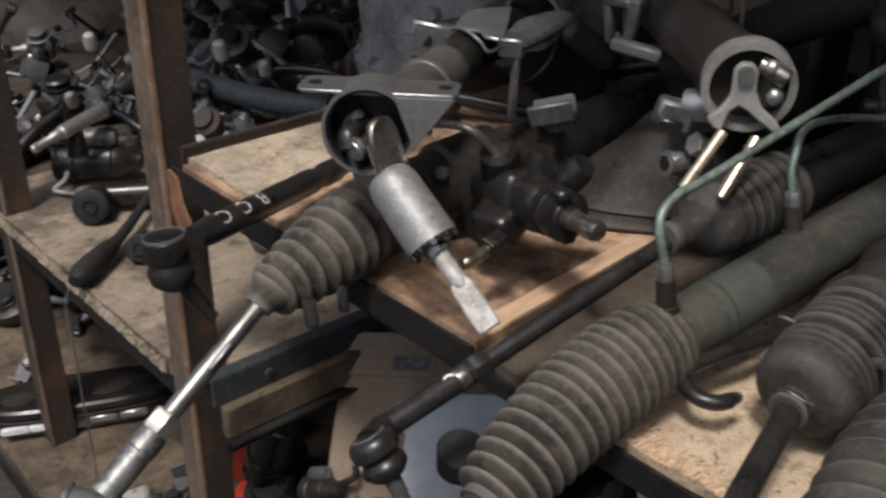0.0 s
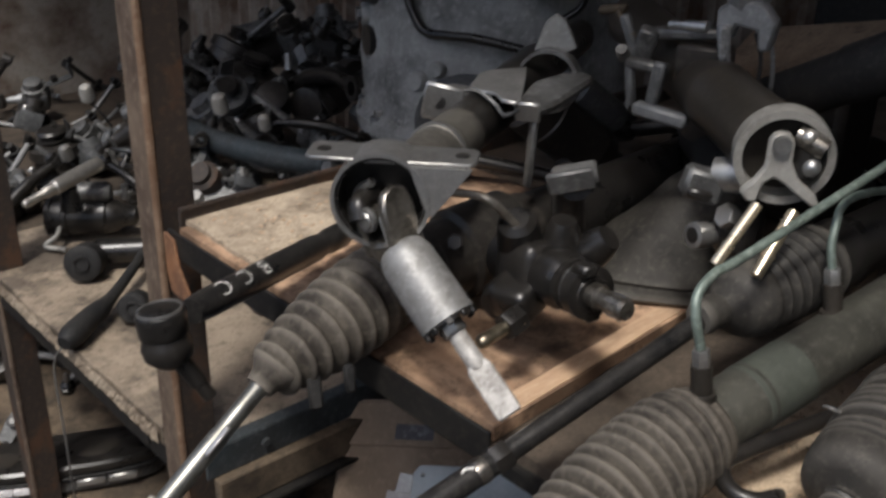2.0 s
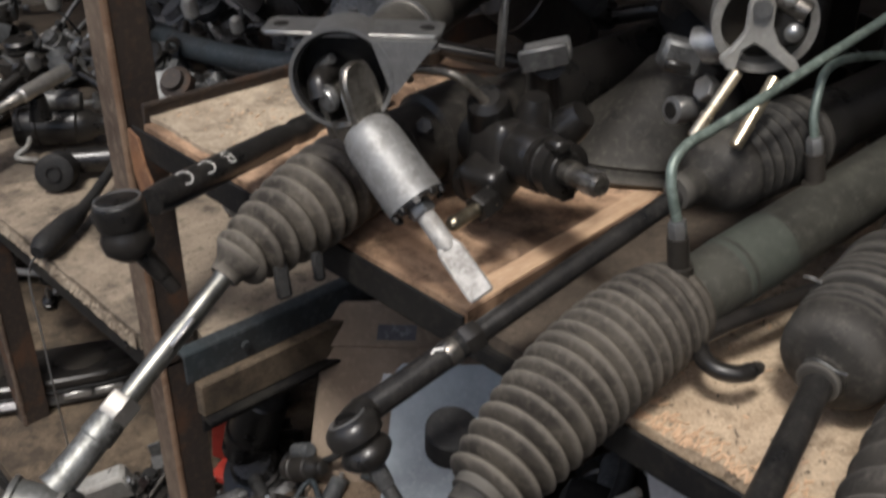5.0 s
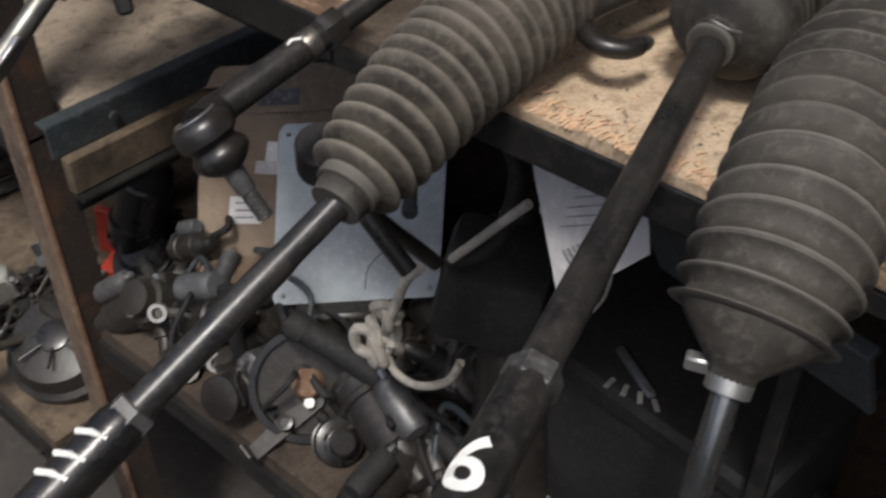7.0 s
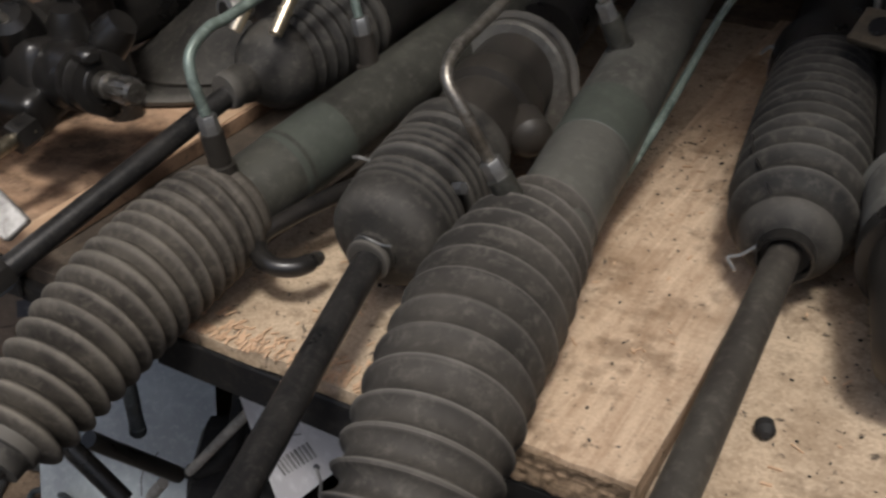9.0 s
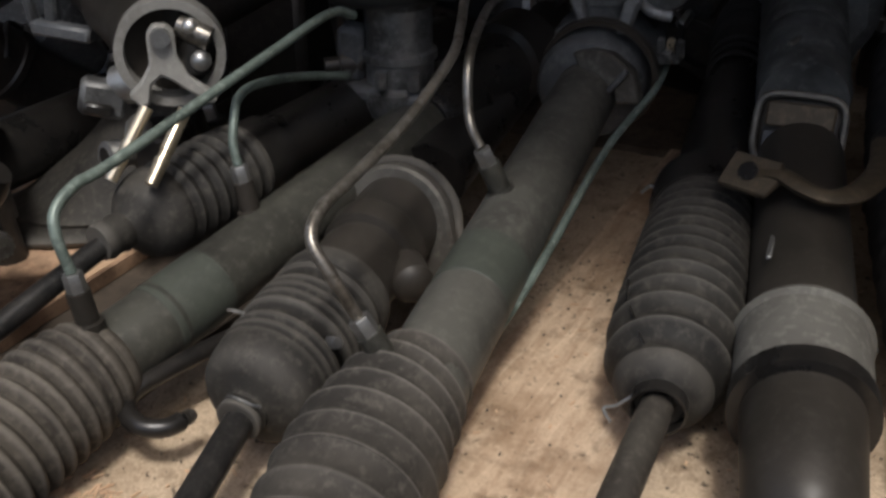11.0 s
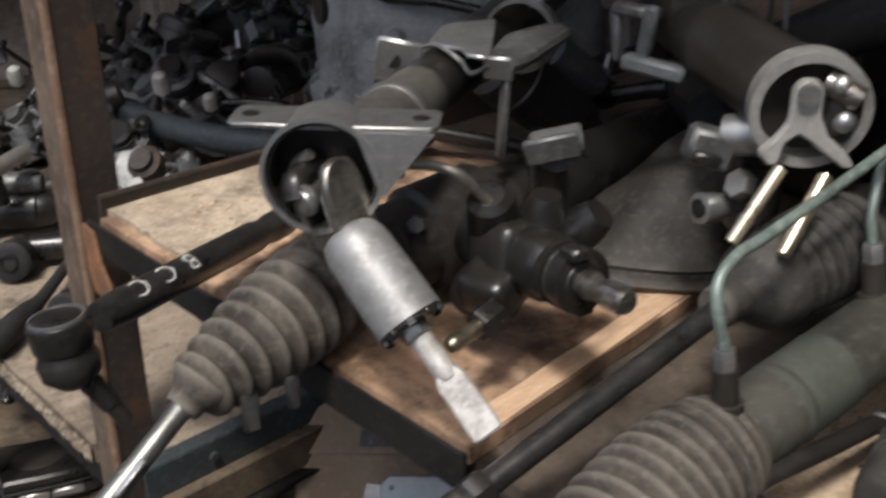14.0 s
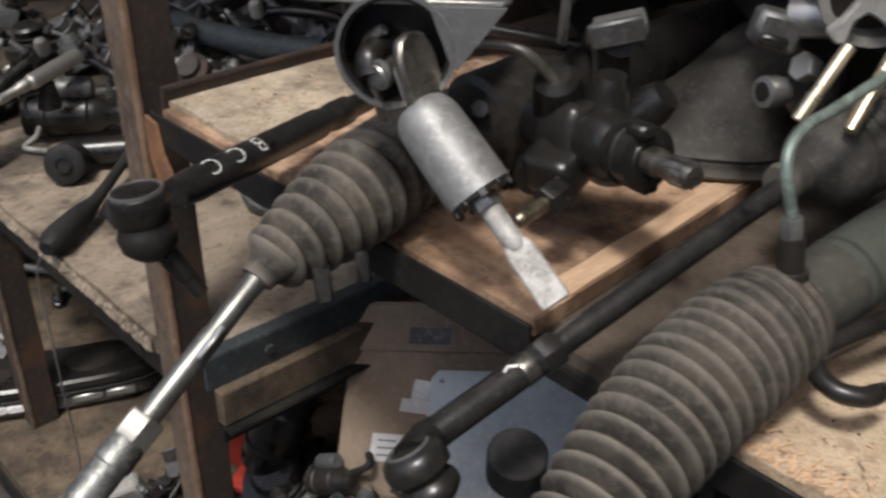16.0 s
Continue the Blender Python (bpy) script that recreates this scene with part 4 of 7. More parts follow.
for p in ((0.672, 0.408, 1.196), (0.687, 0.409, 1.187)):
    part("plate_bolt", hexnut(V(*p), V(*p) + V(0, -0.008, 0.002), 0.0042), DULL, r5)
for k in range(3):
    part("side_bolt", hexnut(on5(0.455) + V(0.050 + 0.007 * k, -0.006, 0.022), on5(0.455) + V(0.051 + 0.007 * k, -0.012, 0.036), 0.0032), GOLD if k % 2 else DULL, r5)
part("side_bolt", hexnut(on5(0.46) + V(0.045, -0.006, 0.02), on5(0.46) + V(0.062, -0.012, 0.024), 0.008), DULL, r5)

# rack with black bellows and plain rod
r6 = thing("steering_rack", on6(0.2), "black steering rack with ribbed oval bellows", "steering rack", "racks on the shelf")
CREST6 = [(0.153, 0.0250), (0.170, 0.0325), (0.189, 0.0350), (0.206, 0.0352), (0.221, 0.0352), (0.235, 0.0350), (0.248, 0.0350), (0.260, 0.0348), (0.272, 0.0346), (0.284, 0.0344), (0.296, 0.0342), (0.308, 0.0338), (0.320, 0.0334), (0.332, 0.0330)]
path6, rad6 = [on6(0.1415), on6(0.1440), on6(0.1465)], [0.0118, 0.0150, 0.0200]
for i, ((ya, ra), (yb, rb)) in enumerate(zip(CREST6, CREST6[1:])):
    deep = 0.0044 if i < 4 else 0.0030
    for f, k in ((0.0, 0.0), (0.07, 0.12), (0.2, 0.62), (0.4, 0.95), (0.6, 0.95), (0.8, 0.55), (0.93, 0.10)):
        path6.append(on6(ya + (yb - ya) * f))
        rad6.append(ra + (rb - ra) * f - deep * k)
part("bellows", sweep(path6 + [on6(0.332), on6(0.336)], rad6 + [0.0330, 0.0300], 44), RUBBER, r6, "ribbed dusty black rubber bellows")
part("bellows_wire", sweep(curve([on6(0.215) + V(-0.030, 0, 0.018), on6(0.190) + V(-0.026, 0, 0.0225), on6(0.165) + V(-0.017, 0, 0.0235), on6(0.148) + V(-0.006, 0, 0.0165)], 6), 0.0007, 6), OILY, r6, "thin wire across the folds")
part("neck_clamp", ring_band(on6(0.139), on6(1) - on6(0), 0.0128, 0.008, 0.0012), OILY, r6)
part("tie_wire", sweep(curve([on6(0.140) + V(-0.013, 0, 0.002), on6(0.140) + V(-0.020, -0.003, -0.004), on6(0.137) + V(-0.026, -0.002, -0.006), on6(0.133) + V(-0.021, -0.004, -0.008)], 6), 0.0009, 8), STEEL, r6, "twisted end of a wire tie")
part("tie_wire", sweep(curve([on6(0.335) + V(-0.031, 0, 0.012), on6(0.335) + V(-0.037, 0.004, 0.013), on6(0.335) + V(-0.041, -0.003, 0.010)], 6), 0.0012, 8), STEEL, r6, "twisted end of a wire tie")
part("tie_rod", rod(on6(0.145), V(0.8215, -0.125, 1.0945), [(0, 0.0082), (0.03, 0.0082), (0.06, 0.0086), (1, 0.0088)], 22), DUSTY_ROD, r6, "dusty dark tie rod")
part("rack_tube", rod(on6(0.33), on6(0.75), [(0, 0.033), (0.03, 0.036), (0.07, 0.036), (0.08, 0.026), (0.5, 0.026), (0.52, 0.022), (1, 0.022)], 28), OILY, r6)
for k in range(3):
    part("cuff_ring", ring_band(on6(0.585 + 0.018 * k), on6(1) - on6(0), 0.0225 + 0.001 * k, 0.009, 0.003, 28), PLASTIC, r6)
part("end_boot", bellows(curve([on6(0.62), on6(0.68) + V(-0.003, 0, 0.004), on6(0.75) + V(0.004, 0, 0.01), on6(0.82) + V(0.0, 0, 0.03)], 8), 0.026, 0.019, 6, 0.004, 26, lump=0.006, jitter=0.5, seed=5), PLASTIC, r6, "crumpled glossy black rubber boot")


def lettering(text, a, b, r, height, s0, turn, parent, mat=CHALK, name="lettering", bold=0.0, upright=False, space=1.0):
    """Painted characters wrapped round the rod a-b of radius r, from s0 metres along it, centred at the angle turn."""
    cu = bpy.data.curves.new("letters", "FONT")
    cu.body, cu.size, cu.offset, cu.space_character = text, height, bold, space
    tmp = new("letters", cu)
    me = bpy.data.meshes.new_from_object(tmp.evaluated_get(bpy.context.evaluated_depsgraph_get()))
    bpy.data.objects.remove(tmp)
    a, b = Vector(a), Vector(b)
    d = (b - a).normalized()
    side = d.cross(Vector((0, 0, 1))).normalized()
    up = side.cross(d)
    bm = bmesh.new()
    bm.from_mesh(me)
    bpy.data.meshes.remove(me)
    bmesh.ops.subdivide_edges(bm, edges=bm.edges[:], cuts=1)
    for v in bm.verts:
        ang = turn - (v.co.x - height * 0.3) / r if upright else turn + (v.co.y - height * 0.35) / r
        v.co = a + d * (s0 + (v.co.y if upright else v.co.x)) + (up * math.cos(ang) - side * math.sin(ang)) * (r + 0.0005)
    return part(name, bm, mat, parent, "white painted characters")


lettering("6", E4, N4, 0.0098, 0.029, 0.050, 0.1, r4, bold=0.0006, upright=True)
for s in (0.018, 0.030, 0.040):
    p = N3 + (E3 - N3) * (s / 0.11)
    part("paint_mark", sweep([p + V(-0.006, -0.003, 0.0105), p + V(0.001, 0.0, 0.0122), p + V(0.007, 0.003, 0.0102)], 0.0015, 8), CHALK, r3, "white paint stroke")

# rack with ribbed drum and black tie rod across the plywood edge
r2 = thing("steering_rack", (0.5, 0.1, 1.13), "grimy black steering rack with cone-ended ribbed bellows", "steering rack", "racks on the shelf")
A2, D2 = V(0.5015, 0.112, 1.1615), V(0.140, 0.98, 0.10).normalized()
rr = [0.0105, 0.0118, 0.0105, 0.0120, 0.0108, 0.0160, 0.0215, 0.0245, 0.0262, 0.0272, 0.0276, 0.0255, 0.0280, 0.0258, 0.0284, 0.0262, 0.0288, 0.0265, 0.0292, 0.0268, 0.0294, 0.0270, 0.0290, 0.0270, 0.0285, 0.0268]
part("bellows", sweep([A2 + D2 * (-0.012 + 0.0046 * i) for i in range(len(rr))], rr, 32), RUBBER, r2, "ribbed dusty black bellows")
part("rack_tube", rod(A2 + D2 * 0.10, A2 + D2 * 0.34, [(0, 0.0255), (0.1, 0.0255), (0.12, 0.022), (0.6, 0.022), (0.62, 0.03), (1, 0.03)], 26), OILY, r2)
T2, J2 = V(0.5005, 0.106, 1.159), V(0.4665, -0.133, 1.0895)
U2 = (J2 - T2).normalized()
part("tie_rod", rod(T2, T2 + U2 * 0.165, [(0, 0.0064), (1, 0.0066)], 18), BLACK_ROD, r2)
part("lock_nut", hexnut(T2 + U2 * 0.160, T2 + U2 * 0.172, 0.0094), OILY, r2)
part("scraped_collar", rod(T2 + U2 * 0.176, T2 + U2 * 0.184, [(0, 0.0078), (0.2, 0.0082), (0.8, 0.0082), (1, 0.0078)], 18), JOINT, r2, "scraped bright collar")
for k in range(1):
    q = T2 + U2 * (0.189 + 0.010 * k) + V(0.0006 - 0.002 * k, -0.002, 0.0075)
    part("paint_smear", sweep([q - U2 * 0.004 + V(0.002, 0, 0.0002), q + V(-0.001, 0, 0.0005), q + U2 * 0.003 + V(0.0, 0, 0.0)], 0.0009 - 0.0003 * k, 6), CHALK, r2, "white paint smear")
part("rod_end", rod(T2 + U2 * 0.166, J2 + U2 * -0.010, [(0, 0.0070), (0.08, 0.0078), (0.85, 0.0078), (1, 0.0092)], 20), BLACK_ROD, r2)
S2 = V(0.54, 0.16, -0.825).normalized()
C2 = V(0.4765, -0.1350, 1.0935)
part("rod_shoulder", rod(J2 - U2 * 0.014, C2, [(0, 0.0090), (0.6, 0.0105), (1, 0.0110)], 18), OILY, r2)
bj = part("ball_joint", rod(C2 - S2 * 0.007, C2 + S2 * 0.023, [(0, 0.0080), (0.03, 0.0118), (0.10, 0.0142), (0.22, 0.0154), (0.40, 0.0150), (0.47, 0.0122), (0.53, 0.0116), (0.60, 0.0134), (0.68, 0.0144), (0.78, 0.0142), (0.92, 0.0105), (1, 0.0065)], 30), OILY, r2, "glossy black ball joint with rubber boot")
part("cap_rim", ring_band(C2 - S2 * 0.0062, S2, 0.0088, 0.0020, 0.0018, 28), STEEL, bj, "worn bright rim of the cap")
part("stud", rod(C2 + S2 * 0.021, C2 + S2 * 0.036, [(0, 0.0056), (0.9, 0.0050), (1, 0.0042)], 14), DULL, bj, "worn tapered stud")
part("stud_thread", rod(C2 + S2 * 0.035, C2 + S2 * 0.051, [(k / 24, 0.0044 if k % 2 else 0.0037) for k in range(25)], 14), DULL, bj, "worn screw thread")

# loose round bushing on an arm under the bellows
bu = thing("rubber_bushing", (0.45, -0.04, 1.0), "black rubber bushing with bored top hanging on bracket", "bushing")
part("bushing", rod((0.4475, -0.038, 1.008), (0.4525, -0.042, 1.030), [(0, 0.015), (0.06, 0.0168), (0.92, 0.0168), (0.97, 0.0155), (0.98, 0.005), (0.985, 0.0035), (1, 0.0034)], 26), PLASTIC, bu)
part("arm", block((0.05, 0.016, 0.012), frame_at((0.476, -0.022, 1.014), (0.0, 0.1, 1), (0.8, 0.5, 0.1)), 0.003), PLASTIC, bu)
part("stem", rod((0.456, -0.04, 1.01), (0.505, -0.03, 0.955), [(0, 0.006), (1, 0.006)], 12), OILY, bu)

# ---- rack with silver tie rod ----
r1 = thing("steering_rack", (0.27, 0.05, 1.09), "grimy steering rack with grey bellows and plated tie rod", "steering rack", "racks on the shelf")
W1, M1 = V(0.279, 0.032, 1.1255), V(0.309, -0.098, 1.1085)
B1 = curve([W1, W1.lerp(M1, 0.35) + V(0, 0, 0.002), W1.lerp(M1, 0.7) + V(0, 0, 0.001), M1], 8)
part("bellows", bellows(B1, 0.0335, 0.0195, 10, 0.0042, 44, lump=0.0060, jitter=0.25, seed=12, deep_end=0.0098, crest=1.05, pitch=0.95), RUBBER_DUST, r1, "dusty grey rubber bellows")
U1 = V(0.092, -0.847, -0.524).normalized()
part("bellows_neck", rod(M1 - U1 * 0.006, M1 + U1 * 0.012, [(0, 0.0185), (0.3, 0.0150), (0.6, 0.0112), (1, 0.0100)], 22), RUBBER_DUST, r1)
part("bellows_tab", block((0.010, 0.006, 0.026), frame_at(W1.lerp(M1, 0.82) + V(0.022, 0, -0.018), (0.3, -0.1, -1)), 0.002), PLASTIC, r1)
part("bellows_tab", block((0.008, 0.006, 0.020), frame_at(W1.lerp(M1, 0.62) + V(0.032, 0, -0.020), (0.3, -0.1, -1)), 0.002), PLASTIC, r1)
K1 = V(0.319, -0.190, 1.0505)
part("tie_rod", rod(M1, K1, [(0, 0.0070), (0.12, 0.0070), (0.14, 0.0062), (0.45, 0.0062), (0.47, 0.0068), (0.95, 0.0068), (1, 0.006)], 18), CHROME, r1, "zinc plated tie rod")
part("rod_flat", block((0.0112, 0.0025, 0.022), frame_at(M1.lerp(K1, 0.55) + V(0.002, 0.002, 0.0058), U1), 0.0006), BRIGHT, r1)
part("lock_nut", hexnut(K1 - U1 * 0.004, K1 + U1 * 0.012, 0.0112), BRIGHT, r1, "bright hexagon lock nut")
part("adjuster_sleeve", rod(K1 + U1 * 0.011, K1 + U1 * 0.062, [(0, 0.0095), (0.06, 0.0105), (0.3, 0.0108), (0.32, 0.0098), (0.9, 0.0102), (1, 0.0115)], 20), ZINC, r1, "zinc plated adjuster sleeve")
for s in (0.022, 0.036):
    q = K1 + U1 * s + V(0.003, 0.004, 0.0098)
    part("paint_mark", block((0.004, 0.0014, 0.013), frame_at(q, U1), 0.0005), CHALK, r1, "white paint mark")
L1 = K1 + U1 * 0.078
LA = V(0.60, 0.62, -0.34).normalized()
bj = part("ball_joint", rod(L1 - LA * 0.019, L1 + LA * 0.013, [(0, 0.0140), (0.03, 0.0165), (0.12, 0.0168), (0.16, 0.0152), (0.50, 0.0158), (0.80, 0.0168), (0.92, 0.0172), (1, 0.0150)], 30), ZINC, r1, "zinc plated ball joint head")
part("seam_ring", ring_band(L1 + LA * 0.011, LA, 0.0166, 0.0030, 0.0014, 30), BRIGHT, bj, "bright crimped ring")
part("dust_boot", rod(L1 + LA * 0.012, L1 + LA * 0.030, [(0, 0.0150), (0.2, 0.0178), (0.5, 0.0172), (0.8, 0.0130), (1, 0.0080)], 26), PLASTIC, bj)
part("stud", rod(L1 + V(-0.004, -0.010, -0.012), L1 + V(-0.052, -0.058, -0.036), [(0, 0.0068), (0.5, 0.0068), (0.52, 0.0078), (1, 0.0078)], 18), CHROME, bj)
X1 = V(0.283, 0.10, 1.129)
part("gear_housing", rod(W1 - V(0, 0.008, 0), V(0.286, 0.165, 1.136), [(0, 0.033), (0.1, 0.035), (0.25, 0.035), (0.27, 0.031), (0.45, 0.031), (0.47, 0.0365), (0.85, 0.0365), (0.9, 0.030), (1, 0.028)], 30), IRON, r1, "grimy cast iron gear housing")
part("rack_tube", rod(V(0.286, 0.16, 1.136), V(0.29, 0.42, 1.145), [(0, 0.026), (1, 0.026)], 24), OILY, r1)
P1a, P1b = V(0.325, 0.106, 1.143), V(0.463, 0.0755, 1.1592)
D1 = (P1b - P1a).normalized()
part("valve_body", rod(P1a, P1a + D1 * 0.082, [(0, 0.019), (0.05, 0.0225), (0.3, 0.0225), (0.34, 0.0195), (0.6, 0.0195), (0.64, 0.0215), (0.9, 0.0215), (1, 0.0165)], 26), OILY, r1, "oily cast valve body")
part("valve_casting", block((0.050, 0.040, 0.044), frame_at(P1a + D1 * 0.038 + V(0, 0, 0.002), D1, V(0, 0.2, 1)), 0.012, None, 3), OILY, r1)
part("valve_casting", block((0.036, 0.030, 0.040), frame_at(P1a + D1 * 0.030 + V(0.012, -0.022, -0.012), V(0.1, -0.8, -0.3), V(0, 0, 1)), 0.009, None, 3), OILY, r1)
part("valve_boss", rod(V(0.345, 0.10, 1.15), V(0.356, 0.080, 1.188), [(0, 0.018), (0.6, 0.016), (0.9, 0.014), (1, 0.009)], 20), OILY, r1)
part("valve_boss", rod(V(0.372, 0.11, 1.15), V(0.376, 0.108, 1.186), [(0, 0.015), (0.75, 0.013), (1, 0.009)], 18), OILY, r1)
part("valve_boss", rod(V(0.38, 0.12, 1.15), V(0.402, 0.128, 1.176), [(0, 0.015), (0.7, 0.0135), (1, 0.010)], 18), OILY, r1)
part("valve_boss", rod(V(0.35, 0.10, 1.13), V(0.352, 0.062, 1.122), [(0, 0.018), (0.8, 0.015), (1, 0.010)], 18), OILY, r1)
part("pinion_flange", rod(P1a + D1 * 0.080, P1a + D1 * 0.106, [(0, 0.0155), (0.1, 0.0195), (0.3, 0.0195), (0.32, 0.0172), (0.5, 0.0172), (0.52, 0.0192), (0.92, 0.0192), (0.96, 0.0128), (1, 0.0120)], 30), OILY, r1)
part("flange_ear", block((0.012, 0.008, 0.016), frame_at(P1a + D1 * 0.098 + V(0.002, -0.006, 0.019), D1, V(0, 0, 1)), 0.002), OILY, r1)
part("flange_ear", block((0.012, 0.008, 0.016), frame_at(P1a + D1 * 0.098 + V(0.0, 0.004, -0.019), D1, V(0, 0, 1)), 0.002), OILY, r1)
part("seal_ring", ring_band(P1a + D1 * 0.094, D1, 0.0174, 0.004, 0.0012), DULL, r1, "worn steel ring")
part("pinion_shaft", rod(P1a + D1 * 0.10, P1b, [(0, 0.0085), (0.35, 0.0085), (0.37, 0.0068), (0.55, 0.0068), (0.57, 0.0079), (0.9, 0.0079), (1, 0.0060)], 22), JOINT, r1, "splined steel pinion shaft")
for k in range(22):
    an = 2 * math.pi * k / 22
    pu = D1.cross(V(0, 0, 1)).normalized()
    pv = pu.cross(D1)
    off = (pu * math.cos(an) + pv * math.sin(an)) * 0.0079
    if k % 2 == 0:
        part("spline", sweep([P1b - D1 * 0.017 + off, P1b - D1 * 0.003 + off], 0.0008, 5), JOINT, r1)
part("hose_stub", rod(V(0.385, 0.056, 1.127), V(0.383, 0.021, 1.120), [(0, 0.0085), (0.3, 0.0085), (0.32, 0.0050), (0.8, 0.0050), (0.84, 0.0056), (0.92, 0.0056), (1, 0.0040)], 16), WORN_BRASS, r1, "bright barbed hose stub")
part("stub_nut", hexnut(V(0.384, 0.060, 1.128), V(0.3845, 0.044, 1.1245), 0.0105), OILY, r1)
part("feed_pipe", sweep(curve([(0.358, 0.078, 1.184), (0.354, 0.070, 1.194), (0.347, 0.061, 1.204), (0.335, 0.053, 1.207), (0.318, 0.040, 1.206), (0.300, 0.06, 1.19)], 8), 0.0032, 12), STEEL_PIPE, r1, "bent steel feed pipe")
for p in ((0.300, 0.074, 1.152), (0.318, 0.098, 1.137), (0.298, 0.05, 1.118)):
    part("housing_bolt", hexnut(V(*p), V(*p) + V(0.010, -0.010, 0.006), 0.0062), OILY, r1)

# ---- black tie rod with lettering, over the post ----
tr = thing("tie_rod", (0.2, -0.02, 1.1), "black tie rod with chalk letters lying over shelf corner", "tie rod")
Q0, Q1 = V(0.2325, -0.112, 1.1285), V(0.118, 0.185, 1.1035)
part("rod", rod(Q0, Q1, [(0, 0.0095), (0.05, 0.0110), (0.48, 0.0112), (0.50, 0.0095), (0.53, 0.0095), (0.54, 0.0108), (0.60, 0.0108), (0.61, 0.0085), (1, 0.0085)], 20), BLACK_ROD, tr)
lettering("BCC", Q1, Q0, 0.0112, 0.018, (Vector(Q1) - Vector(Q0)).length - 0.082, 0.55, tr, bold=-0.0003, space=2.3)
H0 = V(0.243, -0.139, 1.131)
hd = V(-0.12, -0.05, 1).normalized()
bj = part("ball_joint", rod(H0 + hd * 0.012, H0 - hd * 0.030, [(0, 0.0135), (0.02, 0.0142), (0.04, 0.0168), (0.10, 0.0175), (0.4, 0.0170), (0.45, 0.0155), (0.55, 0.0165), (0.62, 0.0178), (0.82, 0.0165), (0.95, 0.011), (1, 0.008)], 28), OILY, tr, "oily ball joint head")
part("cap_rim", ring_band(H0 + hd * 0.0118, hd, 0.0143, 0.0022, 0.0011, 30), STEEL, bj, "worn bright rim of the cap")
part("cap", rod(H0 + hd * 0.0095, H0 + hd * 0.0125, [(0, 0.0140), (0.8, 0.0138), (1, 0.0125)], 26), OILY, bj)
part("stud", rod(H0 - hd * 0.028 + V(0.004, 0.006, 0), H0 - hd * 0.056 + V(0.012, 0.018, 0), [(0, 0.007), (0.6, 0.0062), (0.62, 0.0052), (1, 0.005)], 14), OILY, bj)

# ---- steering column with universal joint ----
c1 = thing("steering_column", (0.29, 0.0, 1.09), "silver steering column with universal joint and sleeve", "steering column", "columns on the shelf")
C1, AX1 = V(0.2955, 0.006, 1.2035), V(-0.46, 0.885, 0.0).normalized()
F1 = V(-0.66, 0.75, 0.0).normalized()
part("shroud", ring_band(C1 + F1 * 0.010, F1, 0.0325, 0.034, 0.0028, 40), STEEL, c1, "short grey steel shroud round the joint")
# Lining and floor added to colour in the dark of the hollow.
part("shroud_lining", ring_band(C1 + F1 * 0.012, F1, 0.0300, 0.033, 0.0024, 36), OILY, c1, "dark lining that blackens the hollow of the shroud")
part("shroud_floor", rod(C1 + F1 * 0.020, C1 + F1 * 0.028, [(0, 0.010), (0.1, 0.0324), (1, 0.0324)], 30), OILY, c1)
mp1 = frame_at(C1 + V(0, 0, 0.034) + F1 * 0.012, (0.0, 0.0, 1.0), F1)
wing = [(-0.0600, -0.012), (-0.056, -0.017), (-0.03, -0.018), (0.03, -0.018), (0.056, -0.017), (0.0600, -0.012), (0.0600, 0.012), (0.056, 0.017), (-0.056, 0.017), (-0.0600, 0.012)]
side1 = F1.cross(V(0, 0, 1)).normalized()
mw = Matrix((side1, F1, V(0, 0, 1))).transposed().to_4x4()
mw.translation = C1 + F1 * 0.014 + side1 * 0.006 + V(0, 0, 0.0285)
br = part("bracket", outline(wing, 0.0028, mw, 0.0006), STEEL, c1, "flat grey steel mounting bracket")
for sgn in (-1, 1):
    hole = C1 + F1 * 0.014 + side1 * (0.006 + 0.049 * sgn) + V(0, 0, 0.0300)
    part("bolt_hole", rod(hole, hole + V(0, 0, 0.0004), [(0, 0.0052), (1, 0.0052)], 16), OILY, br, "dark bolt hole")
sgn = 1
bm = bmesh.new()
p0 = [C1 + F1 * -0.006 + side1 * (sgn * a) + V(0, 0, b) for a, b in ((0.064, 0.0270), (0.020, 0.0270), (0.032, -0.006), (0.036, -0.010))]
p1 = [p + F1 * 0.0025 for p in p0]
va, vb = [bm.verts.new(p) for p in p0], [bm.verts.new(p) for p in p1]
for k in range(4):
    bm.faces.new((va[k], va[(k + 1) % 4], vb[(k + 1) % 4], vb[k]))
bm.faces.new(va)
bm.faces.new(vb[::-1])
bmesh.ops.recalc_face_normals(bm, faces=bm.faces)
part("gusset", bm, STEEL, br, "", False)
# joint: fork of the shaft, fork of the column, cross between them
ST = V(0.3075, 0.010, 1.1685)
UJ = (C1 - ST).normalized()
QJ = (side1 - UJ * side1.dot(UJ)).normalized()
WJ = QJ.cross(UJ)
WJ = WJ if WJ.y < 0 else -WJ
QJ, WJ = QJ * 0.77 + WJ * 0.64, WJ * 0.77 - QJ * 0.64
mj = Matrix((WJ, UJ, QJ)).transposed().to_4x4()
arm = [(-0.0145, -0.006), (-0.014, 0.028), (-0.010, 0.039), (0.0, 0.042), (0.010, 0.039), (0.014, 0.028), (0.0145, -0.006)]
part("fork_base", rod(ST - UJ * 0.006, ST + UJ * 0.010, [(0, 0.0145), (0.4, 0.0178), (0.8, 0.0185), (1, 0.0165)], 26), JOINT, c1, "worn dark steel fork of the joint")
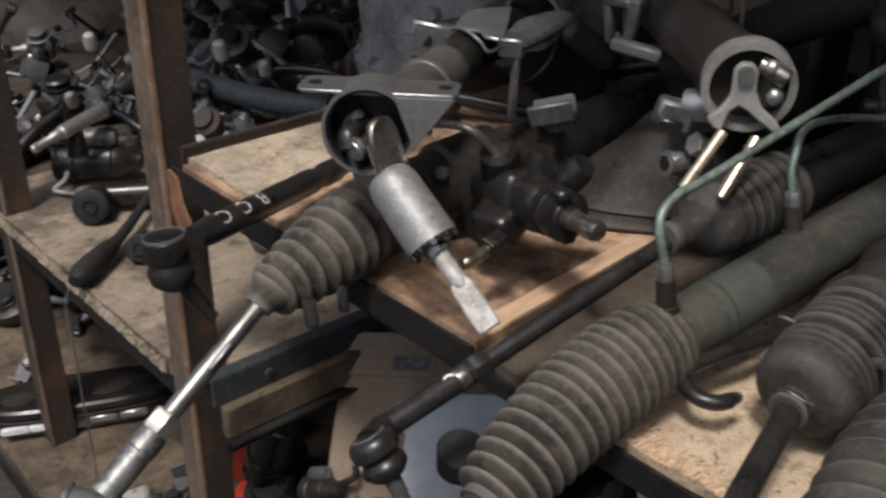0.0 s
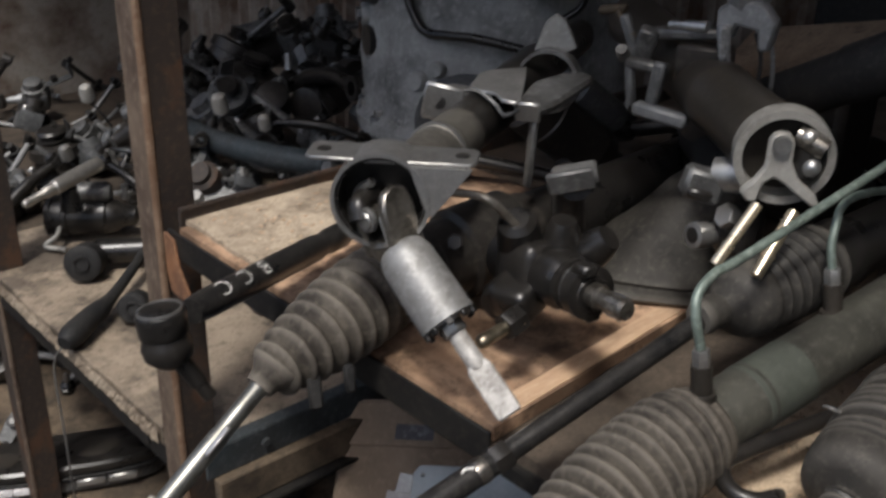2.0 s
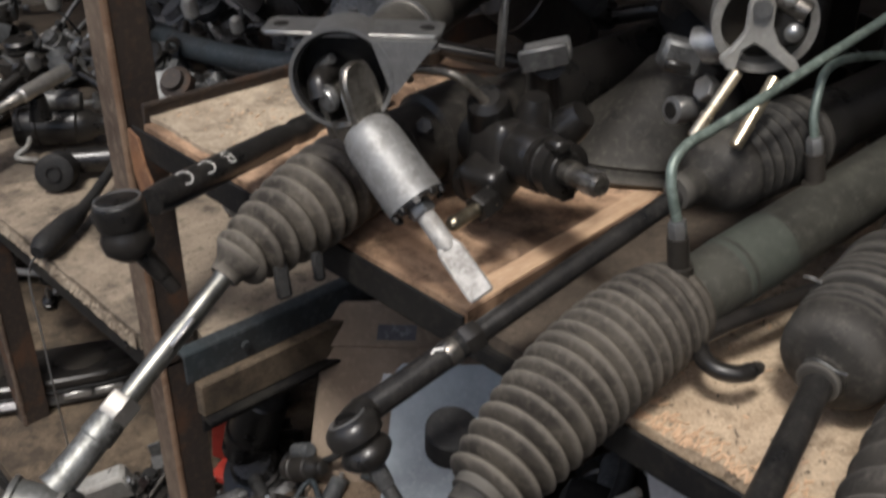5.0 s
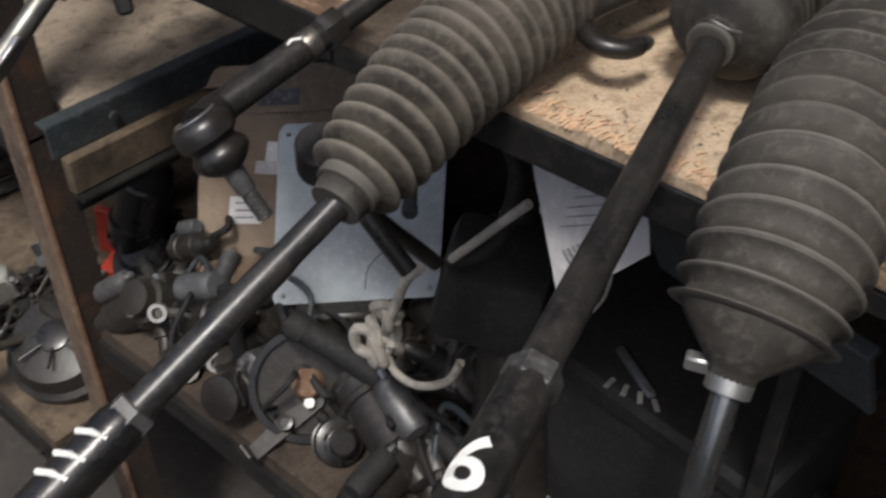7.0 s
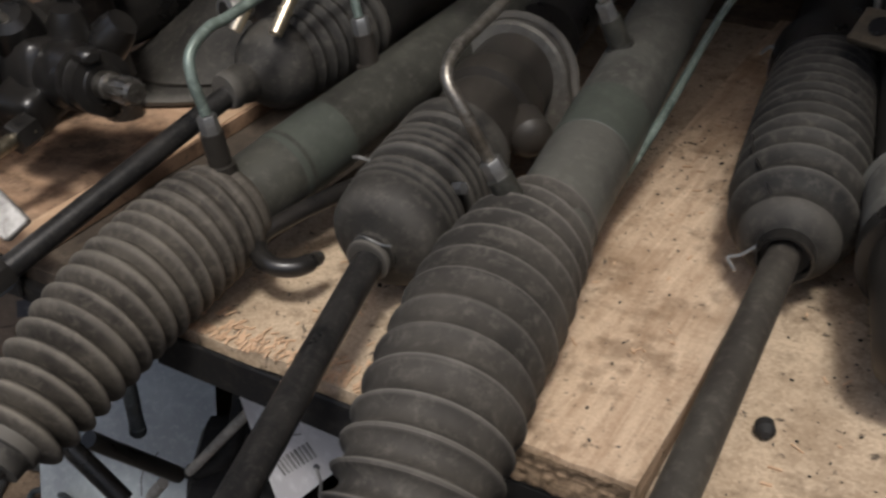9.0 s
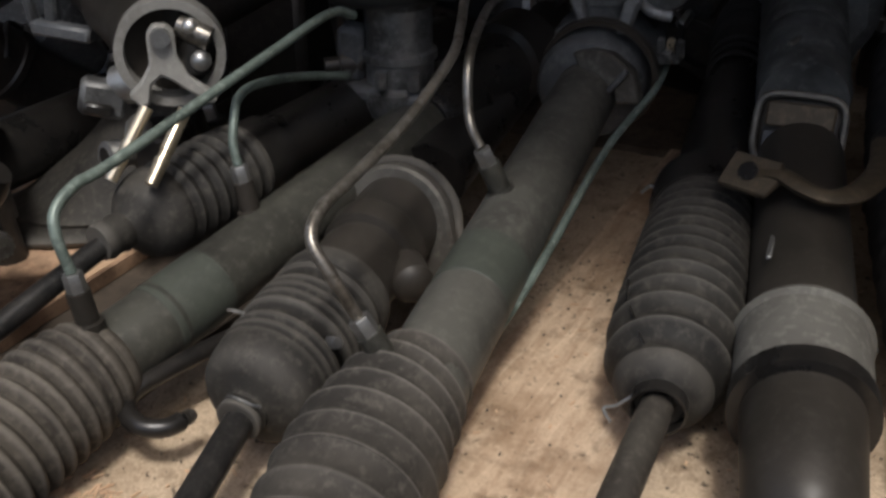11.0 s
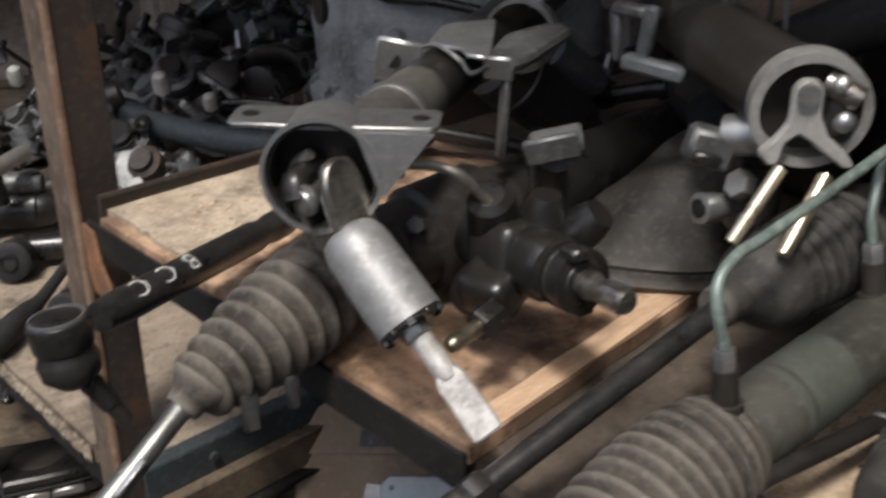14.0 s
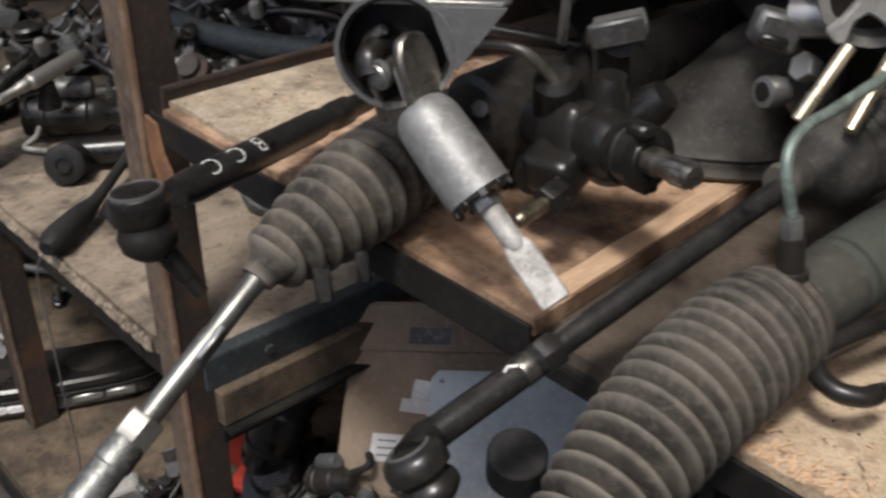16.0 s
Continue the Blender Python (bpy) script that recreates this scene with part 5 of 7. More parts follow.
for off in (0.0130, -0.0165):
    fa = part("fork_arm", outline(arm, 0.0075, Matrix.Translation(ST + UJ * 0.004 + QJ * off) @ mj, 0.0018), JOINT, c1, "worn steel fork arm of the joint")
part("worn_edge", sweep([ST + UJ * 0.006 + QJ * 0.0092 + WJ * 0.0125, ST + UJ * 0.026 + QJ * 0.0092 + WJ * 0.0122, ST + UJ * 0.036 + QJ * 0.0094 + WJ * 0.0085], 0.0016, 8), STEEL, fa, "bright worn edge of the arm")
J1 = ST + UJ * 0.027 - QJ * 0.003
part("spider", rod(J1 - QJ * 0.017, J1 + QJ * 0.019, [(0, 0.0070), (1, 0.0070)], 18), JOINT, c1, "worn cross spider")
part("spider_pin", rod(J1 - WJ * 0.018, J1 + WJ * 0.014, [(0, 0.0065), (1, 0.0065)], 18), JOINT, c1)
part("bearing_cap", rod(J1 + WJ * 0.013, J1 + WJ * 0.0185, [(0, 0.0090), (0.25, 0.0094), (0.7, 0.0090), (0.75, 0.0068), (1, 0.0060)], 20), STEEL, c1, "shiny bearing cap")
for sg in (-1, 1):
    part("column_fork_arm", sweep(curve([C1 + F1 * 0.028 + WJ * 0.012 * sg, C1 + F1 * 0.012 + WJ * 0.020 * sg - QJ * 0.004, J1 + WJ * 0.016 * sg - QJ * 0.006], 6), [0.0075] * 7 + [0.0085] * 6, 12), OILY, c1)
part("column_fork_rim", sweep(curve([J1 - QJ * 0.020 - UJ * 0.006, J1 - QJ * 0.022 + UJ * 0.008 + WJ * 0.004, J1 - QJ * 0.015 + UJ * 0.019 + WJ * 0.003, J1 - QJ * 0.002 + UJ * 0.023], 6), 0.0034, 10), STEEL, c1, "bright rim of the column fork")
part("bearing_cap", ball(J1 - QJ * 0.013 + UJ * 0.012 + WJ * 0.006, 0.0052), BRIGHT, c1, "shiny grease nipple")
SA, TP = V(0.3560, -0.0272, 1.1970), V(0.4494, -0.0172, 1.1164)
SD = (TP - SA).normalized()
SB = SA.lerp(TP, 0.475)
SEEN = V(-0.60, 0.63, -0.49)
sleeve = part("sleeve", rod(SA, SB, [(0, 0.0115), (0.04, 0.0148), (0.12, 0.0170), (0.22, 0.0180), (0.60, 0.0186), (0.985, 0.0190), (0.99, 0.0176), (1, 0.0168)], 40), SLEEVE, c1, "bare grey steel sleeve")
shaft_parts = [sleeve, part("sleeve_end", rod(SB - SD * 0.003, SB + SD * 0.0012, [(0, 0.0164), (0.9, 0.0164), (1, 0.0150)], 30), OILY, c1, "dark open end of the sleeve")]
qa = SD.cross(V(0, 0, 1)).normalized()
qb = qa.cross(SD)
for k in range(9):
    an = 2 * math.pi * k / 9 + 0.2
    shaft_parts.append(part("sleeve_tooth", block((0.0050, 0.0030, 0.0052), frame_at(SB + SD * 0.0012 + (qa * math.cos(an) + qb * math.sin(an)) * 0.0171, SD, qa * math.cos(an) + qb * math.sin(an)), 0.0006), OILY, c1))
R1 = SA.lerp(TP, 0.735)
shaft_parts.append(part("shaft_collar", hexnut(SB - SD * 0.001, SB + SD * 0.0085, 0.0084), STEEL, c1))
shaft_parts.append(part("shaft", rod(SB, R1 + SD * 0.002, [(0, 0.0060), (0.7, 0.0062), (0.92, 0.0062), (1, 0.0054)], 18), WORN_BRIGHT, c1, "bright steel shaft"))
tip = outline([(-0.0062, -0.002), (-0.0082, 0.003), (-0.0084, 0.034), (-0.0078, 0.0365), (0.0078, 0.0365), (0.0084, 0.034), (0.0082, 0.003), (0.0062, -0.002)], 0.0085, Matrix.Translation(R1) @ Matrix((SEEN.cross(SD).normalized(), SD, SEEN.cross(SD).cross(SD).normalized())).transposed().to_4x4(), 0.0011)
bmesh.ops.recalc_face_normals(tip, faces=tip.faces)
shaft_parts.append(part("flat_tip", tip, WORN_BRIGHT, c1, "bright flattened shaft tip", False))
part("column_tube", rod(C1 + AX1 * 0.026, C1 + AX1 * 0.158, [(0, 0.0215), (0.6, 0.0220), (0.61, 0.0236), (0.66, 0.0236), (0.67, 0.0224), (1, 0.0224)], 34), COLUMN_GREY, c1, "dusty grey column tube")
part("tube_ridge", ring_band(C1 + AX1 * 0.108, AX1, 0.0230, 0.004, 0.0018, 34), STEEL, c1)
part("column_tube", rod(C1 + AX1 * 0.155, C1 + AX1 * 0.56, [(0, 0.0215), (0.3, 0.0235), (0.32, 0.026), (0.6, 0.026), (0.62, 0.021), (1, 0.02)], 30), OILY, c1)
sd1 = AX1.cross(V(0, 0, 1)).normalized()


def col1(s, a, z):
    return C1 + AX1 * s + sd1 * a + V(0, 0, z)


m1 = Matrix((sd1, AX1, V(0, 0, 1))).transposed().to_4x4()
m1.translation = C1
ub = part("upper_bracket", outline([(-0.008, 0.204), (-0.014, 0.249), (-0.008, 0.262), (0.019, 0.285), (0.031, 0.240), (0.046, 0.180), (0.044, 0.170), (0.030, 0.174), (0.020, 0.190), (0.006, 0.192)], 0.003, m1 @ pose(0, 0, 0.028), 0.0008), STEEL, c1, "bent grey steel upper bracket")
part("bracket_lug", block((0.034, 0.005, 0.034), m1 @ pose(-0.026, 0.186, 0.016, 8, 10, 12), 0.002), STEEL, ub, "bright pressed lug with hole")
part("lug_hole", rod(m1 @ V(-0.028, 0.1828, 0.017), m1 @ V(-0.028, 0.184, 0.017), [(0, 0.0058), (1, 0.0058)], 16), OILY, ub)
part("lug_top", outline([(-0.044, 0.19), (-0.050, 0.225), (-0.040, 0.250), (-0.018, 0.246), (-0.010, 0.20)], 0.003, m1 @ pose(0, 0, 0.032, -4), 0.0008), DULL, ub)
part("saddle", sweep(curve([m1 @ V(-0.026, 0.188, 0.004), m1 @ V(-0.020, 0.190, 0.020), m1 @ V(0.0, 0.192, 0.029), m1 @ V(0.020, 0.190, 0.020), m1 @ V(0.032, 0.180, 0.014), m1 @ V(0.046, 0.176, 0.022)], 6), 0.0018, 8), DULL, ub, "arched edge of the bracket")
part("bracket_arm", outline([(0.040, 0.178), (0.062, 0.176), (0.070, 0.20), (0.076, 0.26), (0.080, 0.30), (0.066, 0.312), (0.050, 0.29), (0.036, 0.25)], 0.009, m1 @ pose(0, 0, 0.027, 0, 6), 0.003), DULL, ub, "thick grey steel bracket arm")
part("arm_end", block((0.022, 0.004, 0.018), m1 @ pose(0.052, 0.178, 0.020, 15), 0.0015), STEEL, ub)
hp = part("clamp_hoop", ring_band(m1 @ V(0.034, 0.312, 0.012), AX1, 0.027, 0.016, 0.0035, 32), DULL, ub, "grey steel clamp hoop")
part("hoop_tab", outline([(-0.020, 0.0), (-0.010, 0.028), (0.0, 0.036), (0.010, 0.030), (0.022, 0.006), (0.012, 0.0)], 0.004, Matrix.Translation(m1 @ V(0.036, 0.318, 0.038)) @ Matrix((sd1, V(0, 0, 1), -AX1)).transposed().to_4x4(), 0.001), STEEL, hp)
part("bracket_strut", block((0.010, 0.005, 0.072), pose(0.2585, 0.196, 1.190, 0, 6, -20), 0.0015), DULL, ub, "upright flat steel strut")



def drawn_nearer(parts, k, centre=(0.79, -0.37, 1.44)):
    """The parts made smaller by k about a point over the aisle."""
    m = Matrix.Translation(centre) @ Matrix.Scale(k, 4) @ Matrix.Translation(-V(*centre))
    for ob in parts:
        ob.data.transform(m)


drawn_nearer([ob for ob in c1.children_recursive if ob not in shaft_parts], 0.91)

# ---- second column with pale ring, fork and two bolts ----
c2 = thing("steering_column", (0.46, 0.2, 1.09), "dark steering column with pale shroud ring and brass-coloured bolts", "steering column", "columns on the shelf")
C2, AX2 = V(0.493, 0.184, 1.2500), V(-0.84, 0.53, 0.08).normalized()
F2 = V(-0.62, 0.78, 0.02).normalized()
part("shroud_ring", ring_band(C2, F2, 0.0265, 0.016, 0.0055, 40), RING, c2, "pale grey shroud ring")
part("ring_floor", rod(C2 + F2 * 0.008, C2 + F2 * 0.02, [(0, 0.012), (0.05, 0.0266), (0.9, 0.030), (1, 0.025)], 30), COLUMN, c2)
part("column_tube", rod(C2 + AX2 * 0.01, C2 + AX2 * 0.30, [(0, 0.028), (0.12, 0.0262), (0.3, 0.0252), (0.31, 0.0264), (0.34, 0.0264), (0.35, 0.0245), (1, 0.0245)], 34), COLUMN, c2, "dark bronze column tube")
s2 = F2.cross(V(0, 0, 1)).normalized()


def col2(a, b, f):
    return C2 + s2 * a + V(0, 0, b) + F2 * f


fk = part("fork", outline([(-0.008, 0.016), (-0.004, 0.021), (0.004, 0.021), (0.008, 0.016), (0.008, 0.002), (0.014, -0.010), (0.026, -0.020), (0.029, -0.026), (0.024, -0.027), (0.010, -0.017), (0.004, -0.012), (-0.002, -0.009), (-0.008, -0.014), (-0.010, -0.026), (-0.016, -0.027), (-0.022, -0.020), (-0.014, -0.012), (-0.008, -0.002)], 0.008, Matrix((s2, V(0, 0, 1), -F2)).transposed().to_4x4(), 0.0014), RING, c2, "pale forked yoke")
fk.data.transform(Matrix.Translation(col2(-0.004, -0.002, -0.012)))
part("fork_pin", rod(col2(-0.004, 0.012, -0.020), col2(-0.004, 0.012, -0.006), [(0, 0.0055), (0.4, 0.0062), (1, 0.0062)], 18), STEEL, fk)
part("spider", rod(col2(0.006, 0.016, -0.004), col2(0.024, 0.008, -0.010), [(0, 0.006), (0.5, 0.0078), (1, 0.0070)], 18), JOINT, c2, "worn cross spider")
part("spider", rod(col2(0.012, -0.012, -0.004), col2(0.016, 0.016, -0.002), [(0, 0.009), (1, 0.009)], 18), OILY, c2)
part("spider_cap", ball(col2(0.017, -0.004, -0.010), 0.0064), STEEL, c2)
part("spider_cap", ball(col2(0.013, 0.016, -0.010), 0.0052), BRIGHT, c2)
for a, b in (((0.4985, 0.1525, 1.2245), (0.4915, 0.124, 1.1885)), ((0.5195, 0.1605, 1.2235), (0.5205, 0.1255, 1.1905))):
    a, b = V(*a), V(*b)
    bo = part("bolt", rod(a, b, [(0, 0.0040), (0.55, 0.0040), (0.56, 0.0036), (0.70, 0.0036), (0.71, 0.0041), (1, 0.0038)], 14), GOLD, c2, "brass-coloured plated bolt")
    part("bolt_collar", rod(a.lerp(b, 0.66), a.lerp(b, 0.72), [(0, 0.0045), (1, 0.0045)], 14), GOLD, bo)
LOCK = [((0.362, 0.250, 1.297), (0.060, 0.012, 0.008), 8, -8, 10, DULL), ((0.333, 0.240, 1.283), (0.016, 0.014, 0.030), 10, 12, 30, DULL), ((0.325, 0.232, 1.288), (0.008, 0.010, 0.040), 0, -22, 20, ALU_DARK), ((0.284, 0.258, 1.302), (0.024, 0.010, 0.007), 0, -10, 20, OCHRE), ((0.345, 0.228, 1.272), (0.034, 0.012, 0.008), 0, 4, 15, DULL), ((0.359, 0.222, 1.258), (0.010, 0.008, 0.042), 4, 10, 10, ALU_DARK), ((0.333, 0.225, 1.256), (0.007, 0.008, 0.038), 4, -6, 10, ALU_DARK), ((0.368, 0.220, 1.240), (0.044, 0.012, 0.010), 0, 6, 14, ALU_DARK), ((0.380, 0.252, 1.276), (0.040, 0.024, 0.030), 0, 0, 20, IRON)]
for p, sz, ax, ay, az, mt in LOCK:
    part("column_bracket", block(sz, pose(*p, ax, ay, az), 0.002), mt, c2, "small cast bracket")
part("bracket_tongue", rod((0.327, 0.230, 1.290), (0.300, 0.245, 1.303), [(0, 0.004), (1, 0.003)], 10), OCHRE, c2)
part("lever", rod((0.350, 0.246, 1.302), (0.382, 0.248, 1.305), [(0, 0.0035), (0.4, 0.0035), (0.42, 0.0045), (1, 0.0045)], 14), STEEL, c2)
part("lever_pin", rod((0.327, 0.222, 1.276), (0.330, 0.214, 1.284), [(0, 0.005), (1, 0.0045)], 12), DULL, c2)
part("lock_head", block((0.030, 0.022, 0.026), pose(0.405, 0.260, 1.330, 15, -20, 40), 0.007), ALU, c2, "blue-grey cast lock head")
part("lock_saddle", outline([(-0.020, -0.014), (-0.022, 0.008), (-0.010, 0.016), (0.012, 0.016), (0.024, 0.004), (0.020, -0.018), (0.012, -0.018), (0.010, -0.004), (-0.006, -0.002), (-0.010, -0.014)], 0.012, Matrix.Translation((0.409, 0.256, 1.312)) @ Matrix((V(1, 0.2, 0).normalized(), V(0, 0, 1), V(0.2, -1, 0).normalized())).transposed().to_4x4(), 0.002), ALU, c2)
part("lock_leg", block((0.009, 0.010, 0.044), pose(0.397, 0.250, 1.288, 5, -8, 40), 0.002), ALU, c2)
part("cable", sweep(curve([(0.422, 0.26, 1.31), (0.430, 0.262, 1.29), (0.432, 0.262, 1.262), (0.424, 0.265, 1.245)], 8), 0.0018, 8), DULL, c2)
part("cable", sweep(curve([(0.415, 0.26, 1.305), (0.421, 0.262, 1.285), (0.420, 0.262, 1.255)], 8), 0.0016, 8), PLASTIC, c2)
part("clamp", block((0.028, 0.018, 0.022), pose(0.441, 0.176, 1.216, 0, 15, 45), 0.003), DULL, c2, "cast aluminium clamp block")
part("clamp_slot", block((0.018, 0.006, 0.008), pose(0.4465, 0.1655, 1.212, 0, 15, 45), 0.002), OILY, c2)
part("clamp_neck", rod((0.445, 0.185, 1.222), (0.475, 0.195, 1.228), [(0, 0.012), (1, 0.014)], 18), STEEL, c2)

# pipe socket and plated bolt below
so = thing("pipe_socket", (0.45, 0.17, 1.15), "grey steel pipe socket with plated bolt beside column", "pipe fitting")
part("socket", rod((0.4435, 0.168, 1.180), (0.452, 0.20, 1.176), [(0, 0.0060), (0.02, 0.0095), (0.35, 0.0095), (0.37, 0.008), (1, 0.008)], 20), STEEL, so)
part("bore", rod((0.4433, 0.1675, 1.1801), (0.4436, 0.1685, 1.180), [(0, 0.0058), (1, 0.0058)], 16), OILY, so)
part("body", block((0.03, 0.04, 0.03), pose(0.457, 0.205, 1.178, 0, 0, 20), 0.006), IRON, so)
part("plated_bolt", hexnut(V(0.459, 0.178, 1.198), V(0.462, 0.187, 1.194), 0.009), BRIGHT, so, "plated bolt head")

# ---- rubber boot and clamp behind the pinion ----
bt = thing("gear_lever_boot", (0.335, 0.24, 1.087), "dusty black rubber boot with flared skirt", "rubber boot")
m = Matrix.Rotation(radians(41), 4, "Z")
bm = bmesh.new()
rings = []
for z, rx, ry, ox, oy in ((1.0895, 0.100, 0.064, 0, 0), (1.093, 0.102, 0.066, 0, 0), (1.097, 0.099, 0.063, 0.0, 0), (1.100, 0.086, 0.055, 0.004, 0), (1.103, 0.088, 0.056, 0.006, 0), (1.108, 0.078, 0.050, 0.010, 0), (1.120, 0.066, 0.046, 0.016, 0.003), (1.136, 0.054, 0.042, 0.026, 0.008), (1.152, 0.044, 0.038, 0.036, 0.013), (1.166, 0.035, 0.033, 0.044, 0.017), (1.175, 0.026, 0.026, 0.049, 0.020), (1.179, 0.012, 0.012, 0.050, 0.021)):
    ring = []
    for k in range(32):
        a = 2 * math.pi * k / 32
        w = 1 + 0.05 * math.sin(3 * a + z * 90) + 0.03 * math.sin(5 * a)
        q = m @ V(rx * 0.86 * w * math.cos(a) + ox, ry * w * math.sin(a) + oy, 0)
        ring.append(bm.verts.new((0.347 + q.x, 0.252 + q.y, z)))
    rings.append(ring)
for a, b in zip(rings, rings[1:]):
    for k in range(32):
        bm.faces.new((a[k], a[(k + 1) % 32], b[(k + 1) % 32], b[k]))
bm.faces.new(rings[-1])
bm.faces.new(rings[0][::-1])
part("boot", bm, RUBBER, bt)
part("dark_hose", sweep(curve([(0.384, 0.286, 1.160), (0.362, 0.320, 1.182), (0.315, 0.365, 1.182), (0.27, 0.43, 1.168)], 8), [0.024] * 25, 18), PLASTIC, bt)

cp = thing("hose_clamp", (0.318, 0.182, 1.10), "bright cast clamp on grimy bar behind the valve", "clamp")
part("clamp", block((0.036, 0.022, 0.012), pose(0.3185, 0.184, 1.186, 8, -14, 42), 0.002), STEEL, cp)
part("clamp_lip", block((0.038, 0.006, 0.018), pose(0.3225, 0.1755, 1.184, 8, -14, 42), 0.0015), DULL, cp)
part("bar", rod((0.315, 0.19, 1.176), (0.255, 0.245, 1.150), [(0, 0.014), (0.4, 0.016), (1, 0.014)], 16), IRON, cp)
part("leg", rod((0.30, 0.2, 1.168), (0.30, 0.21, 1.09), [(0, 0.012), (1, 0.014)], 12), IRON, cp)

VALVE = ("valve_", "pinion_", "flange_ear", "seal_ring", "spline", "hose_stub", "stub_nut", "feed_pipe")
drawn_nearer([ob for ob in r1.children if ob.name.startswith(VALVE)], 0.96)
drawn_nearer(cp.children, 0.92)
part("foot", rod((0.340, 0.150, 1.190), (0.338, 0.165, 1.086), [(0, 0.011), (1, 0.014)], 12), IRON, cp)

# ---- wide column with strap at the far end of the planks ----
c7 = thing("steering_column", (0.88, 0.18, 1.086), "grey-black steering column with pale collar and strap clamp", "steering column", "columns on the shelf")


def on7(y):
    return V(0.905 - 0.19 * y, y, 1.118 + 0.12 * y)


part("end_cup", rod(on7(0.075), on7(0.155), [(0, 0.018), (0.1, 0.025), (0.8, 0.028), (1, 0.028)], 30), COLUMN, c7)
part("flange_ring", ring_band(on7(0.150), on7(1) - on7(0), 0.028, 0.012, 0.006, 34), OILY, c7)
part("collar", rod(on7(0.156), on7(0.205), [(0, 0.0315), (0.1, 0.0325), (0.85, 0.0325), (0.9, 0.035), (1, 0.033)], 34), CLAY, c7, "pale dusty collar")
part("column_tube", rod(on7(0.20), on7(0.40), [(0, 0.0275), (1, 0.0275)], 32), COLUMN, c7)
part("weld_seam", block((0.003, 0.06, 0.002), frame_at(on7(0.26) + V(-0.018, 0, 0.0205), V(-0.5, 0, 1), on7(1) - on7(0)), 0.0005), STEEL, c7)
st = part("strap", sweep(curve([(0.822, 0.300, 1.190), (0.834, 0.296, 1.192), (0.848, 0.286, 1.190), (0.862, 0.286, 1.188), (0.874, 0.306, 1.187), (0.881, 0.350, 1.186), (0.878, 0.400, 1.186)], 6), 0.0085, 12, squash=lambda a: 1.0 - 0.5 * abs(math.sin(a))), OCHRE, c7, "bent ochre-stained steel strap")
part("strap_ear", outline([(-0.016, -0.012), (0.014, -0.012), (0.018, 0.0), (0.014, 0.012), (-0.016, 0.012)], 0.005, frame_at(V(0.816, 0.296, 1.190), V(-0.2, -0.6, 0.8)), 0.001), OCHRE, st)
part("ear_hole", rod(V(0.814, 0.2945, 1.1925), V(0.8138, 0.2938, 1.1932), [(0, 0.006), (1, 0.006)], 14), OILY, st)
mb = frame_at(on7(0.405) + V(-0.004, 0, 0.018), V(0.05, -1, 0.35))
part("column_box", block((0.056, 0.046, 0.10), mb @ pose(0, 0, -0.052), 0.010, None, 2), COLUMN, c7)
lip = [V(0.028 * math.copysign(abs(math.cos(a)) ** 0.45, math.cos(a)), 0.023 * math.copysign(abs(math.sin(a)) ** 0.45, math.sin(a)), 0) for a in [2 * math.pi * k / 36 for k in range(37)]]
part("box_lip", sweep([mb @ p for p in lip], 0.0026, 10), COLUMN_GREY, c7, "worn rounded lip of the column box")
part("box_panel", block((0.044, 0.017, 0.004), mb @ pose(0, 0.009, 0.002), 0.0015), OCHRE, c7, "brown inner panel")
part("box_mouth", block((0.046, 0.018, 0.004), mb @ pose(0, -0.010, 0.001), 0.0015), OILY, c7)
part("ribbed_cover", bellows([on7(0.46 + 0.02 * i) + V(0, 0, 0.014 + 0.0012 * i) for i in range(13)], 0.033, 0.035, 8, 0.0028, 28, jitter=0.6, seed=9), HOOD_LIFTED, c7, "dusty ribbed plastic cover")
for k, (dx, y) in enumerate(((-0.008, 0.49), (0.006, 0.53), (-0.004, 0.565))):
    part("cover_dent", block((0.026, 0.005, 0.003), frame_at(on7(y) + V(dx, 0, 0.0475), V(0, -0.12, 1), V(1, 0.3 * (k - 1), 0)), 0.001), COLUMN_GREY, c7)
part("cover_hood", outline([(0.728, 1.100), (0.730, 1.235), (0.739, 1.262), (0.775, 1.272), (0.806, 1.270), (0.826, 1.258), (0.838, 1.240), (0.842, 1.190), (0.822, 1.160), (0.815, 1.100)][::-1], 0.05, pose(0, 0.72, 0, 90, 0, 0), 0.010), HOOD_LIFTED, c7, "dusty moulded hood")
part("hood_peak", outline([(0.734, 1.255), (0.766, 1.281), (0.779, 1.287), (0.793, 1.283), (0.824, 1.258), (0.820, 1.230), (0.738, 1.230)][::-1], 0.014, pose(0, 0.685, 0, 90, 0, 0), 0.003), HOOD, c7, "black pointed hood tab")
part("peak_hole", ball(V(0.779, 0.676, 1.276), 0.0022), RING, c7)
part("hood_foot", block((0.07, 0.05, 0.12), pose(0.775, 0.72, 1.14), 0.006), HOOD, c7)
part("side_pipe", sweep(curve([(0.93, 0.17, 1.10), (0.925, 0.25, 1.12), (0.91, 0.31, 1.13)], 6), 0.007, 12), STEEL_PIPE, c7)


cr = thing("rubber_boot", (0.925, 0.27, 1.09), "crumpled black rubber boot lying beside the wide column", "boot")
part("bellows", bellows(curve([(0.940, 0.235, 1.122), (0.922, 0.32, 1.130), (0.902, 0.42, 1.150), (0.888, 0.52, 1.172), (0.880, 0.62, 1.190)], 8), 0.031, 0.034, 13, 0.006, 30, jitter=0.8, seed=17), PLASTIC, cr)
part("end_clip", ring_band((0.938, 0.243, 1.123), (-0.2, 1, 0.1), 0.0285, 0.007, 0.0018, 28), OILY, cr)
